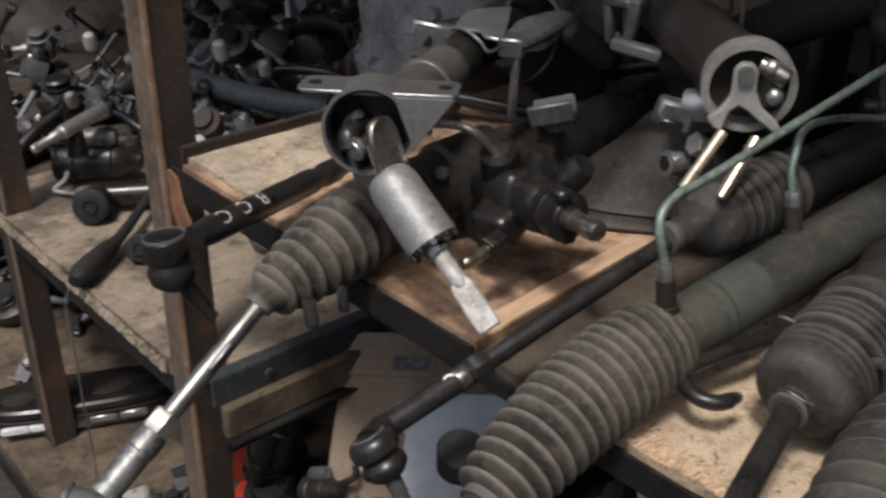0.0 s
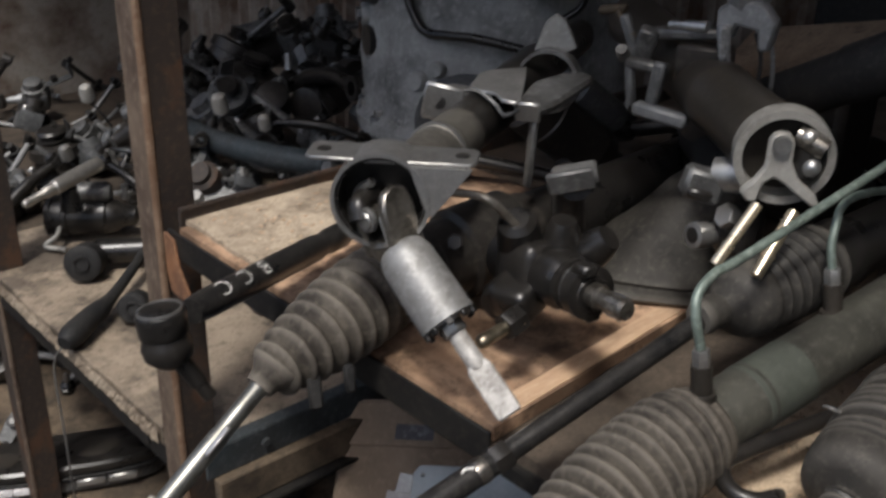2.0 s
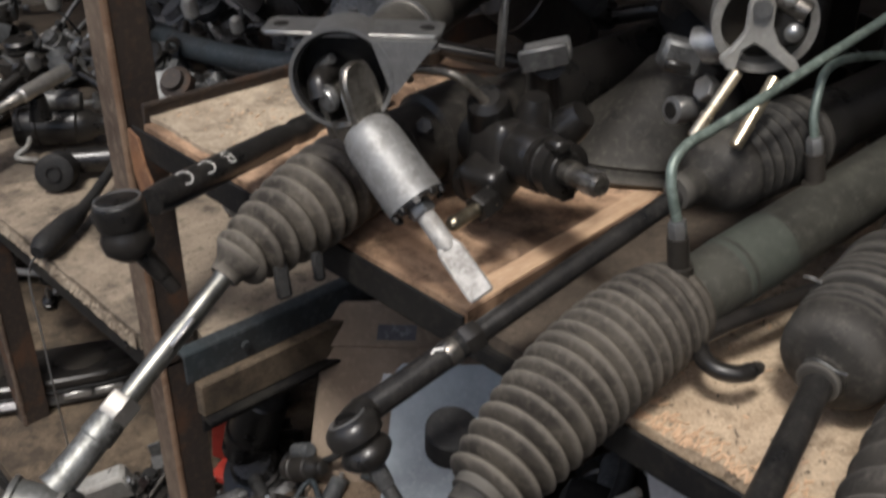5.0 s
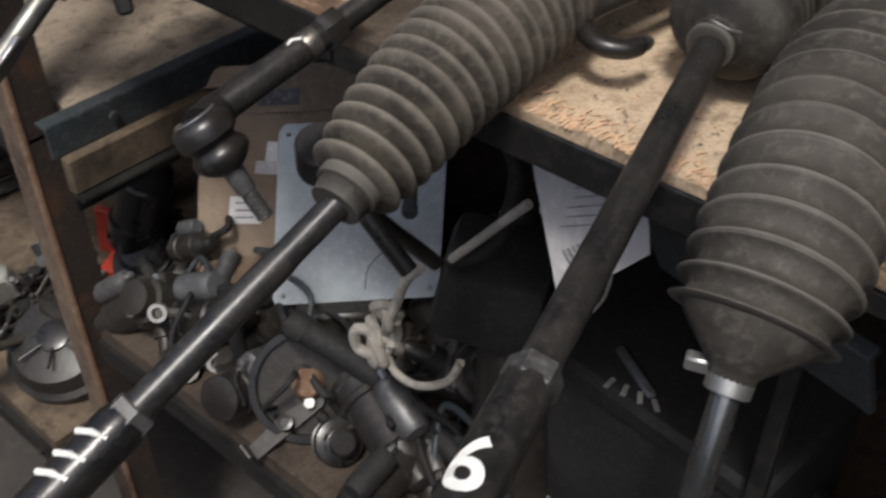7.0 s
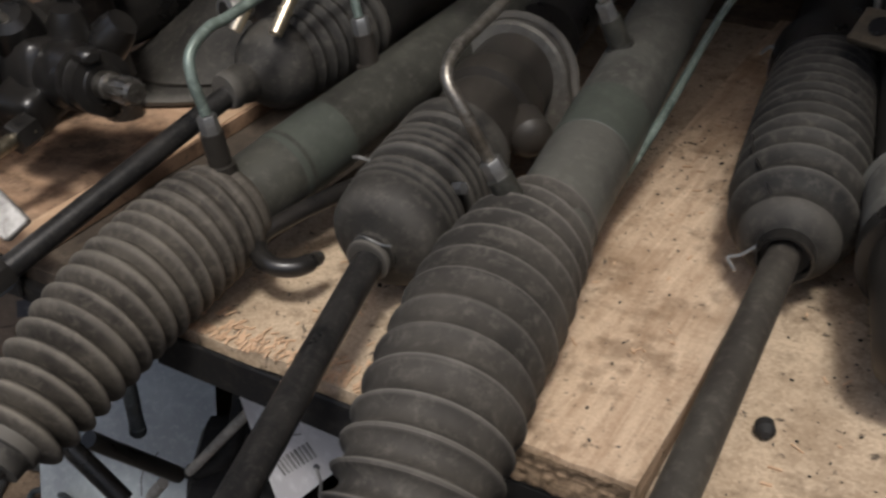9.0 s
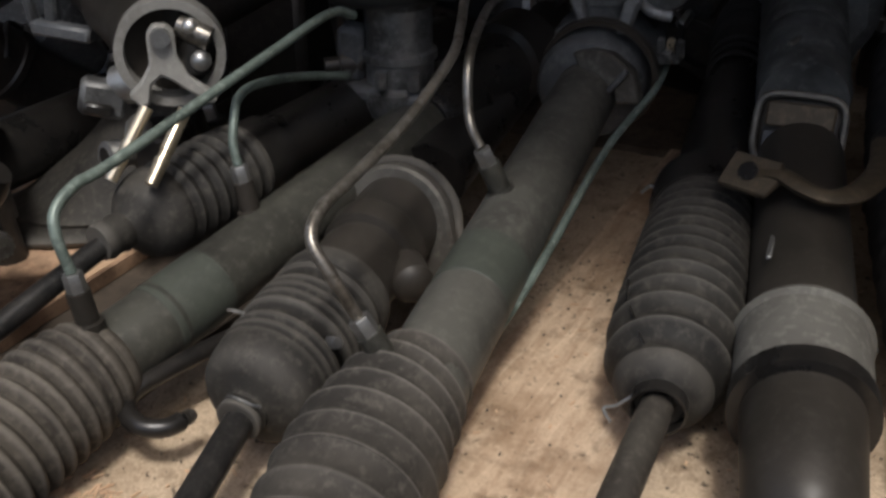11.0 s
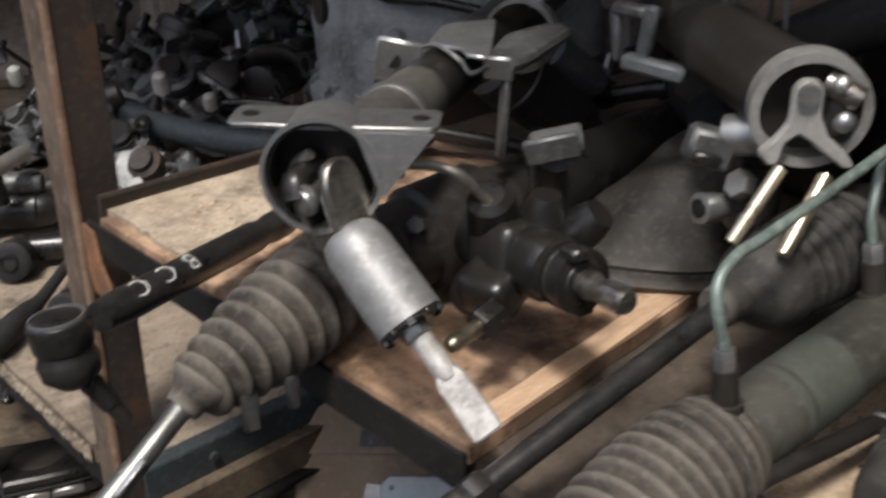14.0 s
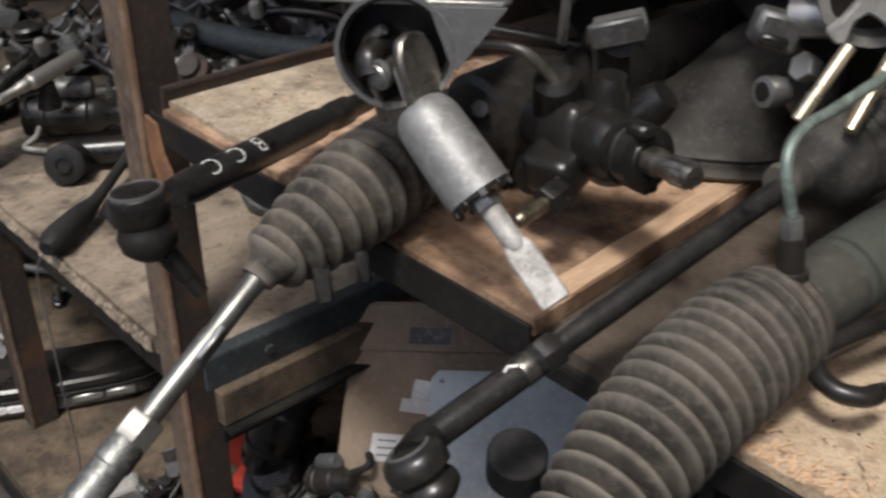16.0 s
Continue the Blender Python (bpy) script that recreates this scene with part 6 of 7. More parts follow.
part("foot", block((0.04, 0.10, 0.075), pose(0.885, 0.57, 1.120), 0.006), OILY, cr)

# ---- heavy gearbox case behind the columns ----
gb = thing("gearbox_case", (-0.34, 0.66, 0.822), "large grey cast aluminium gearbox case with paper label", "gearbox")
GC = V(-0.29, 0.70, 0.0)


def lumpy(profile, cx, cy, seg=40, seed=3, amount=0.06, squash=(1, 1)):
    """A casting: rings of uneven radius, one for each (height, radius)."""
    rng = random.Random(seed)
    ph = [rng.uniform(0, 6.28) for _ in range(4)]
    bm = bmesh.new()
    rings = []
    for z, r0 in profile:
        ring = []
        for k in range(seg):
            a = 2 * math.pi * k / seg
            w = 1 + amount * (math.sin(3 * a + ph[0] + z * 9) + 0.6 * math.sin(7 * a + ph[1]) + 0.4 * math.sin(11 * a + ph[2] + z * 30))
            ring.append(bm.verts.new((cx + r0 * w * math.cos(a) * squash[0], cy + r0 * w * math.sin(a) * squash[1], z)))
        rings.append(ring)
    for a, b in zip(rings, rings[1:]):
        for k in range(seg):
            bm.faces.new((a[k], a[(k + 1) % seg], b[(k + 1) % seg], b[k]))
    bm.faces.new(rings[-1])
    bm.faces.new(rings[0][::-1])
    bmesh.ops.recalc_face_normals(bm, faces=bm.faces)
    return bm


part("case", lumpy([(0.823, 0.11), (0.86, 0.16), (0.92, 0.185), (0.98, 0.20), (0.99, 0.215), (1.01, 0.215), (1.02, 0.20), (1.10, 0.196), (1.18, 0.192), (1.26, 0.182), (1.34, 0.172), (1.42, 0.16), (1.44, 0.06)], GC.x, GC.y, 64, 5, 0.045), CASE, gb)
for k in range(11):
    a = radians(190 + 17 * k)
    c = GC + V(0.205 * math.cos(a), 0.205 * math.sin(a), 1.0)
    part("flange_lug", rod(c + V(0, 0, -0.016), c + V(0, 0, 0.016), [(0, 0.012), (0.1, 0.014), (0.9, 0.014), (1, 0.012)], 14), ALU_DARK, gb)
    part("flange_bolt", hexnut(c + V(0, 0, 0.016), c + V(0, 0, 0.026), 0.008), STEEL, gb)
for k, a in enumerate((205, 232, 262, 292, 318)):
    a = radians(a)
    c = GC + V(0.172 * math.cos(a), 0.172 * math.sin(a), 0)
    part("case_rib", block((0.012, 0.05, 0.30), pose(c.x, c.y, 1.16, 4, 0, math.degrees(a) + 90 - 90), 0.004), CASE, gb)
part("side_cover", rod(V(-0.20, 0.56, 1.03), V(-0.165, 0.50, 1.03), [(0, 0.075), (0.5, 0.072), (0.7, 0.06), (1, 0.03)], 28), ALU_DARK, gb)
part("shift_boss", rod(V(-0.36, 0.56, 1.20), V(-0.375, 0.50, 1.205), [(0, 0.045), (0.6, 0.040), (0.65, 0.028), (1, 0.026)], 24), ALU_DARK, gb)
part("dark_opening", rod(V(-0.37, 0.535, 1.12), V(-0.378, 0.512, 1.12), [(0, 0.022), (1, 0.022)], 20), OILY, gb)
part("case_seam", sweep(curve([(-0.300, 0.508, 1.300), (-0.285, 0.503, 1.229), (-0.246, 0.505, 1.163), (-0.200, 0.514, 1.158), (-0.164, 0.532, 1.158), (-0.112, 0.570, 1.147)], 8), 0.0065, 10), OILY, gb, "dark oily seam of the case")
part("case_seam", sweep(curve([(-0.085, 0.590, 1.180), (-0.060, 0.618, 1.205), (-0.055, 0.622, 1.232), (-0.060, 0.620, 1.262), (-0.062, 0.618, 1.311)], 8), 0.005, 10), OILY, gb)
cb = part("case_bracket", outline([(-0.012, -0.05), (0.010, -0.05), (0.014, -0.015), (0.020, 0.0), (0.012, 0.05), (-0.010, 0.052), (-0.016, 0.01)], 0.008, pose(-0.262, 0.500, 1.250, 88, 0, 0), 0.0015), RUST_PALE, gb, "rusty bracket bolted to the case")
for bz in (1.212, 1.286):
    part("bracket_bolt", hexnut(V(-0.262, 0.496, bz), V(-0.262, 0.484, bz), 0.008), DULL, cb)
rng = random.Random(31)
for k in range(16):
    a = radians(rng.uniform(195, 325))
    z = rng.uniform(1.04, 1.38)
    rr0 = 0.196 - 0.10 * max(0, z - 1.20)
    c = GC + V(rr0 * math.cos(a), rr0 * math.sin(a), z)
    d = V(math.cos(a), math.sin(a), rng.uniform(-0.2, 0.3)).normalized()
    r0 = rng.uniform(0.008, 0.024)
    bs = part("boss", rod(c - d * 0.02, c + d * rng.uniform(0.006, 0.016), [(0, r0 * 1.2), (0.6, r0 * 1.1), (0.9, r0), (1, r0 * 0.85)], 18), CASE, gb)
    if k % 2:
        part("boss_bolt", hexnut(c + d * 0.010, c + d * 0.022, r0 * 0.6), DULL if k % 4 == 1 else OILY, bs)
lb = part("label", block((0.080, 0.001, 0.040), pose(-0.140, 0.5375, 1.250, 4, 0, 38), 0.0002), LABEL, gb, "dull white printed paper label")
lx = V(math.cos(radians(38)), math.sin(radians(38)), 0)
for k in range(13):
    c = V(-0.140, 0.5366, 1.247) + lx * (0.0050 * (k - 6))
    part("barcode_bar", block((0.0020 + 0.001 * (k % 3), 0.0012, 0.020), pose(*c, 4, 0, 38), 0), INK, lb)
part("label_text", block((0.05, 0.0012, 0.004), pose(-0.140, 0.5366, 1.264, 4, 0, 38), 0), INK, lb)
part("breather_pipe", sweep(curve([(-0.14, 0.56, 1.26), (-0.08, 0.56, 1.24), (-0.02, 0.60, 1.235), (0.03, 0.62, 1.22)], 8), 0.010, 12), ALU_DARK, gb)

# ---- loose parts: one function for each kind ----
METALS = [ALU_DARK, DULL, IRON, OILY, ALU_DARK, PLASTIC, IRON]
CASTS = [ALU_DARK, IRON]
STUBS = [DULL, ALU, OILY]


def rot(seed):
    rng = random.Random(seed)
    return Euler((rng.uniform(-0.7, 0.7), rng.uniform(-0.7, 0.7), rng.uniform(0, 6.28))).to_matrix()


def starter_motor(p, seed, size=1.0, mat=IRON, label="grimy starter motor in the heap of parts", ax=None):
    rng = random.Random(seed)
    p = V(*p)
    m = rot(seed)
    a = (m @ V(1, 0, 0)) if ax is None else V(*ax).normalized()
    u = a.cross(V(0.1, 0.2, 1)).normalized()
    w = u.cross(a)
    t = thing("starter_motor", p, label, "starter motor", "loose motors")
    k = size * 0.001
    part("body", rod(p - a * 60 * k, p + a * 40 * k, [(0, 20 * k), (0.03, 30 * k), (0.28, 31 * k), (0.3, 33 * k), (0.36, 33 * k), (0.38, 30 * k), (0.95, 30 * k), (1, 26 * k)], 24), mat, t)
    part("nose", rod(p + a * 39 * k, p + a * 85 * k, [(0, 28 * k), (0.3, 26 * k), (0.5, 18 * k), (0.9, 15 * k), (1, 8 * k)], 20), rng.choice(METALS), t)
    part("solenoid", rod(p - a * 20 * k + w * 40 * k, p + a * 45 * k + w * 40 * k, [(0, 12 * k), (0.05, 17 * k), (0.9, 17 * k), (1, 13 * k)], 18), rng.choice([ALU_DARK, DULL, PLASTIC]), t)
    for j in range(2):
        part("terminal", hexnut(p - a * 20 * k + w * (34 + 12 * j) * k, p - a * 32 * k + w * (34 + 12 * j) * k, 4.5 * k), STEEL, t)
    part("lead", sweep(curve([p - a * 30 * k + w * 34 * k, p - a * 50 * k + w * 30 * k + u * 12 * k, p - a * 45 * k + w * 5 * k + u * 32 * k], 5), 2.6 * k, 8), PLASTIC, t)
    return t


def alternator(p, seed, size=1.0, label="dull finned alternator among the loose parts"):
    rng = random.Random(seed)
    p, m, k = V(*p), rot(seed), size * 0.001
    a = m @ V(0, 0, 1)
    u = a.cross(V(0.3, 1, 0.2)).normalized()
    w = u.cross(a)
    t = thing("alternator", p, label, "alternator", "loose motors")
    part("body", rod(p - a * 35 * k, p + a * 35 * k, [(0, 30 * k), (0.05, 48 * k), (0.3, 52 * k), (0.32, 47 * k), (0.62, 47 * k), (0.64, 52 * k), (0.92, 50 * k), (1, 34 * k)], 26), rng.choice(CASTS), t)
    for j in range(9):
        an = 2 * math.pi * j / 9
        c = p + a * 33 * k + (u * math.cos(an) + w * math.sin(an)) * 33 * k
        part("vent_slot", block((16 * k, 7 * k, 4 * k), frame_at(c, a, u * math.cos(an) + w * math.sin(an)), 0.0005), OILY, t)
    part("pulley", rod(p + a * 38 * k, p + a * 62 * k, [(0, 26 * k), (0.2, 30 * k), (0.35, 22 * k), (0.5, 28 * k), (0.65, 22 * k), (0.8, 30 * k), (1, 24 * k)], 24), OILY, t)
    part("mount_ear", block((26 * k, 40 * k, 14 * k), frame_at(p + u * 55 * k, a, u), 0.004), CASTS[0], t)
    return t


def bracket(p, seed, size=1.0, mat=None, label="bent sheet steel bracket among loose parts"):
    rng = random.Random(seed)
    p, m, k = V(*p), rot(seed).to_4x4(), size * 0.001
    m.translation = p
    t = thing("bracket", p, label, "bracket", "loose brackets")
    mat = mat or rng.choice([*METALS, DULL])
    L, Wd = rng.uniform(60, 110) * k, rng.uniform(16, 30) * k
    part("plate", outline([(-L / 2, -Wd / 2), (L / 2 - 8 * k, -Wd / 2), (L / 2, -Wd / 4), (L / 2, Wd / 4), (L / 2 - 8 * k, Wd / 2), (0, Wd / 2 + 4 * k), (-L / 2, Wd / 2)], 3.5 * k, m, 0.0006), mat, t)
    part("flange", block((Wd, 3.5 * k, 30 * k), m @ pose(-L / 2, 0, 14 * k, 0, rng.uniform(-15, 15), 90), 0.0008), mat, t)
    part("bolt", hexnut(m @ V(L / 3, 0, 0), m @ V(L / 3, 0, 12 * k), 7 * k), STEEL, t)
    part("bush", rod(m @ V(0, 0, 1 * k), m @ V(0, 0, 16 * k), [(0, 9 * k), (0.9, 9 * k), (0.95, 5 * k), (1, 4.5 * k)], 16), OILY, t)
    return t


def pump(p, seed, size=1.0, mat=None, label="small cast pump body with pipe stubs"):
    rng = random.Random(seed)
    p, m, k = V(*p), rot(seed), size * 0.001
    a, u, w = (m @ V(*e) for e in ((1, 0, 0), (0, 1, 0), (0, 0, 1)))
    t = thing("pump", p, label, "pump", "loose pumps")
    part("body", block((56 * k, 46 * k, 40 * k), Matrix.Translation(p) @ m.to_4x4(), 6 * k, None, 2), mat or CASTS[0], t)
    part("drum", rod(p + w * 12 * k, p + w * 46 * k, [(0, 26 * k), (0.5, 26 * k), (0.55, 20 * k), (0.95, 19 * k), (1, 12 * k)], 22), rng.choice(METALS), t)
    part("stub", rod(p + a * 24 * k, p + a * 62 * k, [(0, 12 * k), (0.4, 12 * k), (0.42, 8 * k), (0.9, 8 * k), (1, 6 * k)], 16), rng.choice(STUBS), t)
    part("stub", rod(p - u * 20 * k, p - u * 50 * k, [(0, 11 * k), (0.4, 11 * k), (0.42, 7 * k), (1, 7 * k)], 16), rng.choice([DULL, OILY]), t)
    for sx in (-1, 1):
        part("bolt", hexnut(p + a * 20 * k * sx + u * 16 * k + w * 19 * k, p + a * 20 * k * sx + u * 16 * k + w * 27 * k, 5 * k), STEEL, t)
    return t


def hose(pts, r, mat=PLASTIC, label="black rubber hose lying among loose parts", cat="hose", name="hose"):
    t = thing(name, pts[0], label, cat)
    path = curve(pts, 8)
    part("tube", sweep(path, r, 12), mat, t)
    for q, n in ((path[0], path[1]), (path[-1], path[-2])):
        d = (n - q).normalized()
        part("end_ring", ring_band(q + d * r * 0.9, d, r * 1.02, r * 1.2, r * 0.12, 14), mat, t)
    return t


def control_arm(p, seed, size=1.0, label="grimy control arm with ball joint"):
    p, m, k = V(*p), rot(seed), size * 0.001
    a, u, w = (m @ V(*e) for e in ((1, 0, 0), (0, 1, 0), (0, 0, 1)))
    t = thing("control_arm", p, label, "control arm", "loose arms")
    part("arm", sweep(curve([p - a * 90 * k, p - a * 30 * k + w * 12 * k, p + a * 40 * k + w * 8 * k, p + a * 95 * k - w * 5 * k], 6), [9 * k] * 6 + [11 * k] * 7 + [9 * k] * 6, 12), OILY, t)
    part("eye", ring_band(p - a * 98 * k, u, 9 * k, 22 * k, 6 * k, 20), IRON, t)
    part("joint", rod(p + a * 98 * k - w * 14 * k, p + a * 98 * k + w * 16 * k, [(0, 10 * k), (0.1, 15 * k), (0.5, 15 * k), (0.55, 12 * k), (0.8, 13 * k), (1, 6 * k)], 18), OILY, t)
    part("stud", rod(p + a * 98 * k + w * 15 * k, p + a * 98 * k + w * 38 * k, [(0, 5 * k), (1, 4 * k)], 12), STEEL, t)
    return t


def wiper_linkage(p, seed, size=1.0, label="tangled steel linkage rods with pivots"):
    rng = random.Random(seed)
    p, m, k = V(*p), rot(seed), size * 0.001
    a, u, w = (m @ V(*e) for e in ((1, 0, 0), (0, 1, 0), (0, 0, 1)))
    t = thing("linkage", p, label, "linkage", "loose linkages")
    q = [p - a * 100 * k, p + u * 20 * k, p + a * 90 * k + w * 15 * k]
    for b, c in zip(q, q[1:]):
        part("link_rod", rod(b, c, [(0, 6 * k), (1, 6 * k)], 12), rng.choice(STUBS), t)
    for b in q:
        part("pivot", rod(b - w * 14 * k, b + w * 18 * k, [(0, 8 * k), (0.1, 12 * k), (0.5, 12 * k), (0.52, 8 * k), (1, 7 * k)], 16), rng.choice(METALS), t)
    return t


KINDS = [starter_motor, alternator, bracket, pump, control_arm, wiper_linkage, bracket, pump, bracket, wiper_linkage]


def heap(n, lo, hi, seed, floor, slope, size=(0.7, 1.1), base=0.0):
    """Loose parts piled in layers over a stretch of the plan, the heap rising towards the back."""
    rng = random.Random(seed)
    placed = []
    for i in range(n):
        x, y = rng.uniform(lo[0], hi[0]), rng.uniform(lo[1], hi[1])
        top = base + slope * (y - lo[1])
        level = (i % 4) / 3 * top
        k = rng.uniform(*size)
        under = [q.z + 0.022 * s for q, s in placed if (q.x - x) ** 2 + (q.y - y) ** 2 < 0.05**2]
        z = min(floor + 0.032 + level * rng.uniform(0.7, 1.0), max(under, default=floor) + 0.026 * k)
        placed.append((V(x, y, z), k))
        KINDS[(i + seed) % len(KINDS)]((x, y, z), seed * 100 + i, k)


heap(100, (-0.95, 0.24), (-0.08, 0.60), 3, 0.822, 0.36, (0.45, 0.9))
heap(60, (-1.42, 0.06), (-0.72, 0.62), 4, 0.815, 0.26, (0.5, 0.95), 0.05)
heap(36, (-1.42, 0.55), (-0.62, 1.10), 8, 0.822, 0.22, (1.0, 1.6), 0.17)
heap(60, (-1.42, 0.02), (-0.78, 0.60), 7, 0.40, 0.15, (0.8, 1.3), 0.20)

# ---- named things on the side shelf ----
mt = starter_motor((-0.612, 0.150, 0.858), 41, 0.95, OILY, "black ribbed motor lying on the chipboard shelf", (0.60, 0.80, 0.0))
tb = thing("polished_tube", (-0.57, 0.11, 0.93), "short polished steel tube resting on motor", "tube")
part("tube", rod((-0.545, 0.040, 0.925), (-0.588, 0.172, 0.945), [(0, 0.004), (0.02, 0.0065), (0.25, 0.0065), (0.27, 0.0085), (0.38, 0.0085), (0.40, 0.0110), (0.97, 0.0112), (1, 0.0100)], 20), BRIGHT, tb)
part("support", rod((-0.57, 0.115, 0.925), (-0.57, 0.115, 0.890), [(0, 0.012), (1, 0.016)], 12), OILY, tb)
for (x, y, r0, tilt) in ((-0.475, 0.088, 0.026, -0.5), (-0.318, 0.085, 0.020, -0.2)):
    bs = thing("rubber_bushing", (x, y, 0.823), "round black rubber bushing on the shelf", "bushing", "bushings on the shelf")
    ax = V(0.75, -0.62, 0.35 + tilt * 0.2).normalized()
    c = V(x, y, 0.823 + r0)
    part("rubber", rod(c - ax * 0.02, c + ax * 0.018, [(0, r0 * 0.9), (0.08, r0), (0.5, r0 * 0.96), (0.9, r0), (0.97, r0 * 0.85), (0.98, r0 * 0.45), (1, r0 * 0.42)], 26), PLASTIC, bs)
    part("sleeve", ring_band(c + ax * 0.018, ax, r0 * 0.32, 0.006, 0.003, 20), OILY, bs)
part("shaft", rod((-0.50, 0.115, 0.848), (-0.43, 0.22, 0.850), [(0, 0.018), (1, 0.018)], 18), OILY, bs)
gl = thing("brake_lever", (-0.33, 0.05, 0.823), "black handbrake lever grip with cable overhanging shelf", "lever")
part("grip", sweep(curve([(-0.292, -0.022, 0.838), (-0.315, 0.012, 0.842), (-0.350, 0.058, 0.842), (-0.385, 0.098, 0.845), (-0.43, 0.145, 0.85), (-0.475, 0.19, 0.856)], 6), [0.009, 0.013, 0.0155, 0.016, 0.016, 0.016, 0.0155, 0.015, 0.0148, 0.0142, 0.0135, 0.0125, 0.0105, 0.009, 0.008, 0.0078, 0.0076, 0.0074, 0.0072, 0.007, 0.007, 0.0068, 0.0068, 0.0066, 0.0066, 0.0066, 0.0066, 0.0066, 0.0066, 0.0066, 0.0066], 16), PLASTIC, gl)
part("cable", sweep(curve([(-0.300, -0.018, 0.835), (-0.315, -0.030, 0.800), (-0.310, -0.032, 0.72), (-0.318, -0.030, 0.62), (-0.345, -0.02, 0.52), (-0.36, -0.02, 0.45)], 8), 0.0013, 8), STEEL, gl, "thin hanging cable")
part("cable_tip", rod((-0.3575, -0.0205, 0.462), (-0.365, -0.02, 0.435), [(0, 0.003), (0.3, 0.006), (1, 0.005)], 10), RING, gl)
fl = thing("wheel_carrier", (-0.55, 0.33, 0.824), "grey cast flange with bolt at the heap edge", "flange")
part("plate", outline([(0.055 * math.cos(a) * (1.2 if k % 3 == 0 else 1), 0.042 * math.sin(a)) for k, a in enumerate([2 * math.pi * k / 15 for k in range(15)])], 0.012, pose(-0.565, 0.335, 0.872, 38, 14, 45), 0.002), ALU, fl)
part("hub", rod((-0.575, 0.345, 0.875), (-0.56, 0.318, 0.905), [(0, 0.026), (0.7, 0.026), (0.8, 0.018), (1, 0.017)], 22), RUST, fl, "rusty hub")
part("bolt", hexnut(V(-0.535, 0.300, 0.868), V(-0.530, 0.292, 0.882), 0.012), BRIGHT, fl)
part("foot", rod((-0.565, 0.345, 0.866), (-0.565, 0.35, 0.823), [(0, 0.02), (1, 0.026)], 14), IRON, fl)
hose([(-0.80, 0.42, 0.90), (-0.66, 0.40, 0.915), (-0.50, 0.42, 0.925), (-0.40, 0.46, 0.93)], 0.020, BLUE_ANGLE, "blue-grey painted axle tube in the heap", "tube", "axle_tube")
for i, (x, y, z, r0) in enumerate(((-0.70, 0.17, 0.93, 0.010), (-0.62, 0.40, 0.985, 0.013), (-0.86, 0.28, 0.97, 0.012), (-0.52, 0.42, 0.975, 0.010), (-0.70, 0.32, 0.955, 0.011))):
    cp2 = thing("bulb_holder", (x, y, z), "pale dusty bulb holder with wire on the heap", "bulb holder", "bulb holders in the heap")
    part("cap", rod((x, y, z - r0), (x + 0.006, y - 0.008, z + r0 * 1.6), [(0, r0 * 0.7), (0.1, r0), (0.6, r0 * 1.05), (0.9, r0 * 0.8), (1, r0 * 0.4)], 16), RING, cp2)
    part("wire", sweep(curve([(x, y, z - r0), (x + 0.02, y + 0.01, z - 0.03), (x + 0.01, y + 0.03, z - 0.06)], 5), 0.0022, 8), PLASTIC, cp2)
hose([(-0.63, 0.12, 0.86), (-0.60, 0.10, 0.845), (-0.60, 0.08, 0.832), (-0.57, 0.10, 0.830)], 0.004, RING, "pale loop of stiff wire", "wire", "wire_loop")

# ---- instrument cluster on the low shelf ----
ic = thing("instrument_cluster", (-0.62, 0.07, 0.401), "black car instrument cluster with clear edge lying face up", "instrument panel")
axl = V(0.42, 0.91, 0).normalized()
acr = V(0.91, -0.42, 0).normalized()
ctr = V(-0.635, 0.075, 0.401)


def lozenge(L, Wd, n=36):
    out = []
    for k in range(n):
        a = 2 * math.pi * k / n
        c, s = math.cos(a), math.sin(a)
        out.append((L * math.copysign(abs(c) ** 0.6, c), Wd * math.copysign(abs(s) ** 0.75, s)))
    return out


mi = Matrix((axl, -acr, V(0, 0, 1))).transposed().to_4x4()
tilt = Matrix.Translation(ctr) @ mi @ pose(0, 0, 0, -8, 0, 0)
part("rear_housing", outline(lozenge(0.155, 0.062), 0.022, tilt @ pose(0, 0, 0.010), 0.003), DULL, ic, "scuffed grey rear housing")
part("edge_rim", outline(lozenge(0.163, 0.069), 0.004, tilt @ pose(0, 0, 0.026), 0.001), PLASTIC, ic)
part("bezel", outline(lozenge(0.160, 0.066), 0.018, tilt @ pose(0, 0, 0.037), 0.004), OILY, ic)
for k, (x, y, r0) in enumerate(((-0.10, -0.01, 0.026), (-0.035, 0.0, 0.038), (0.045, 0.0, 0.038), (0.108, -0.008, 0.024))):
    part("gauge", rod(tilt @ V(x, y, 0.0455), tilt @ V(x, y, 0.0475), [(0, r0), (0.8, r0), (1, r0 * 0.96)], 28), OILY if k % 2 else COLUMN, ic, "round dark gauge face")
for sx in (-0.105, -0.06, 0.035, 0.085):
    part("rear_clip", block((0.046, 0.010, 0.014), tilt @ pose(sx, -0.0615, 0.014, 0, 0, 1), 0.003), PAPER if sx < 0 else STEEL, ic, "bright metal clip")

# ---- under the boards: card box, sheet metal, tag, rope, engine bits ----
EX = V(0.70, 0.714, 0.0).normalized()
EZ = V(-0.05, 0.074, 0.15).normalized()
EN = EX.cross(EZ)


def leaning(origin):
    """Axes of a thing that leans back: x along it, y out of its front, z up its face."""
    m = Matrix((EX, EN, EZ)).transposed().to_4x4()
    m.translation = V(*origin)
    return m


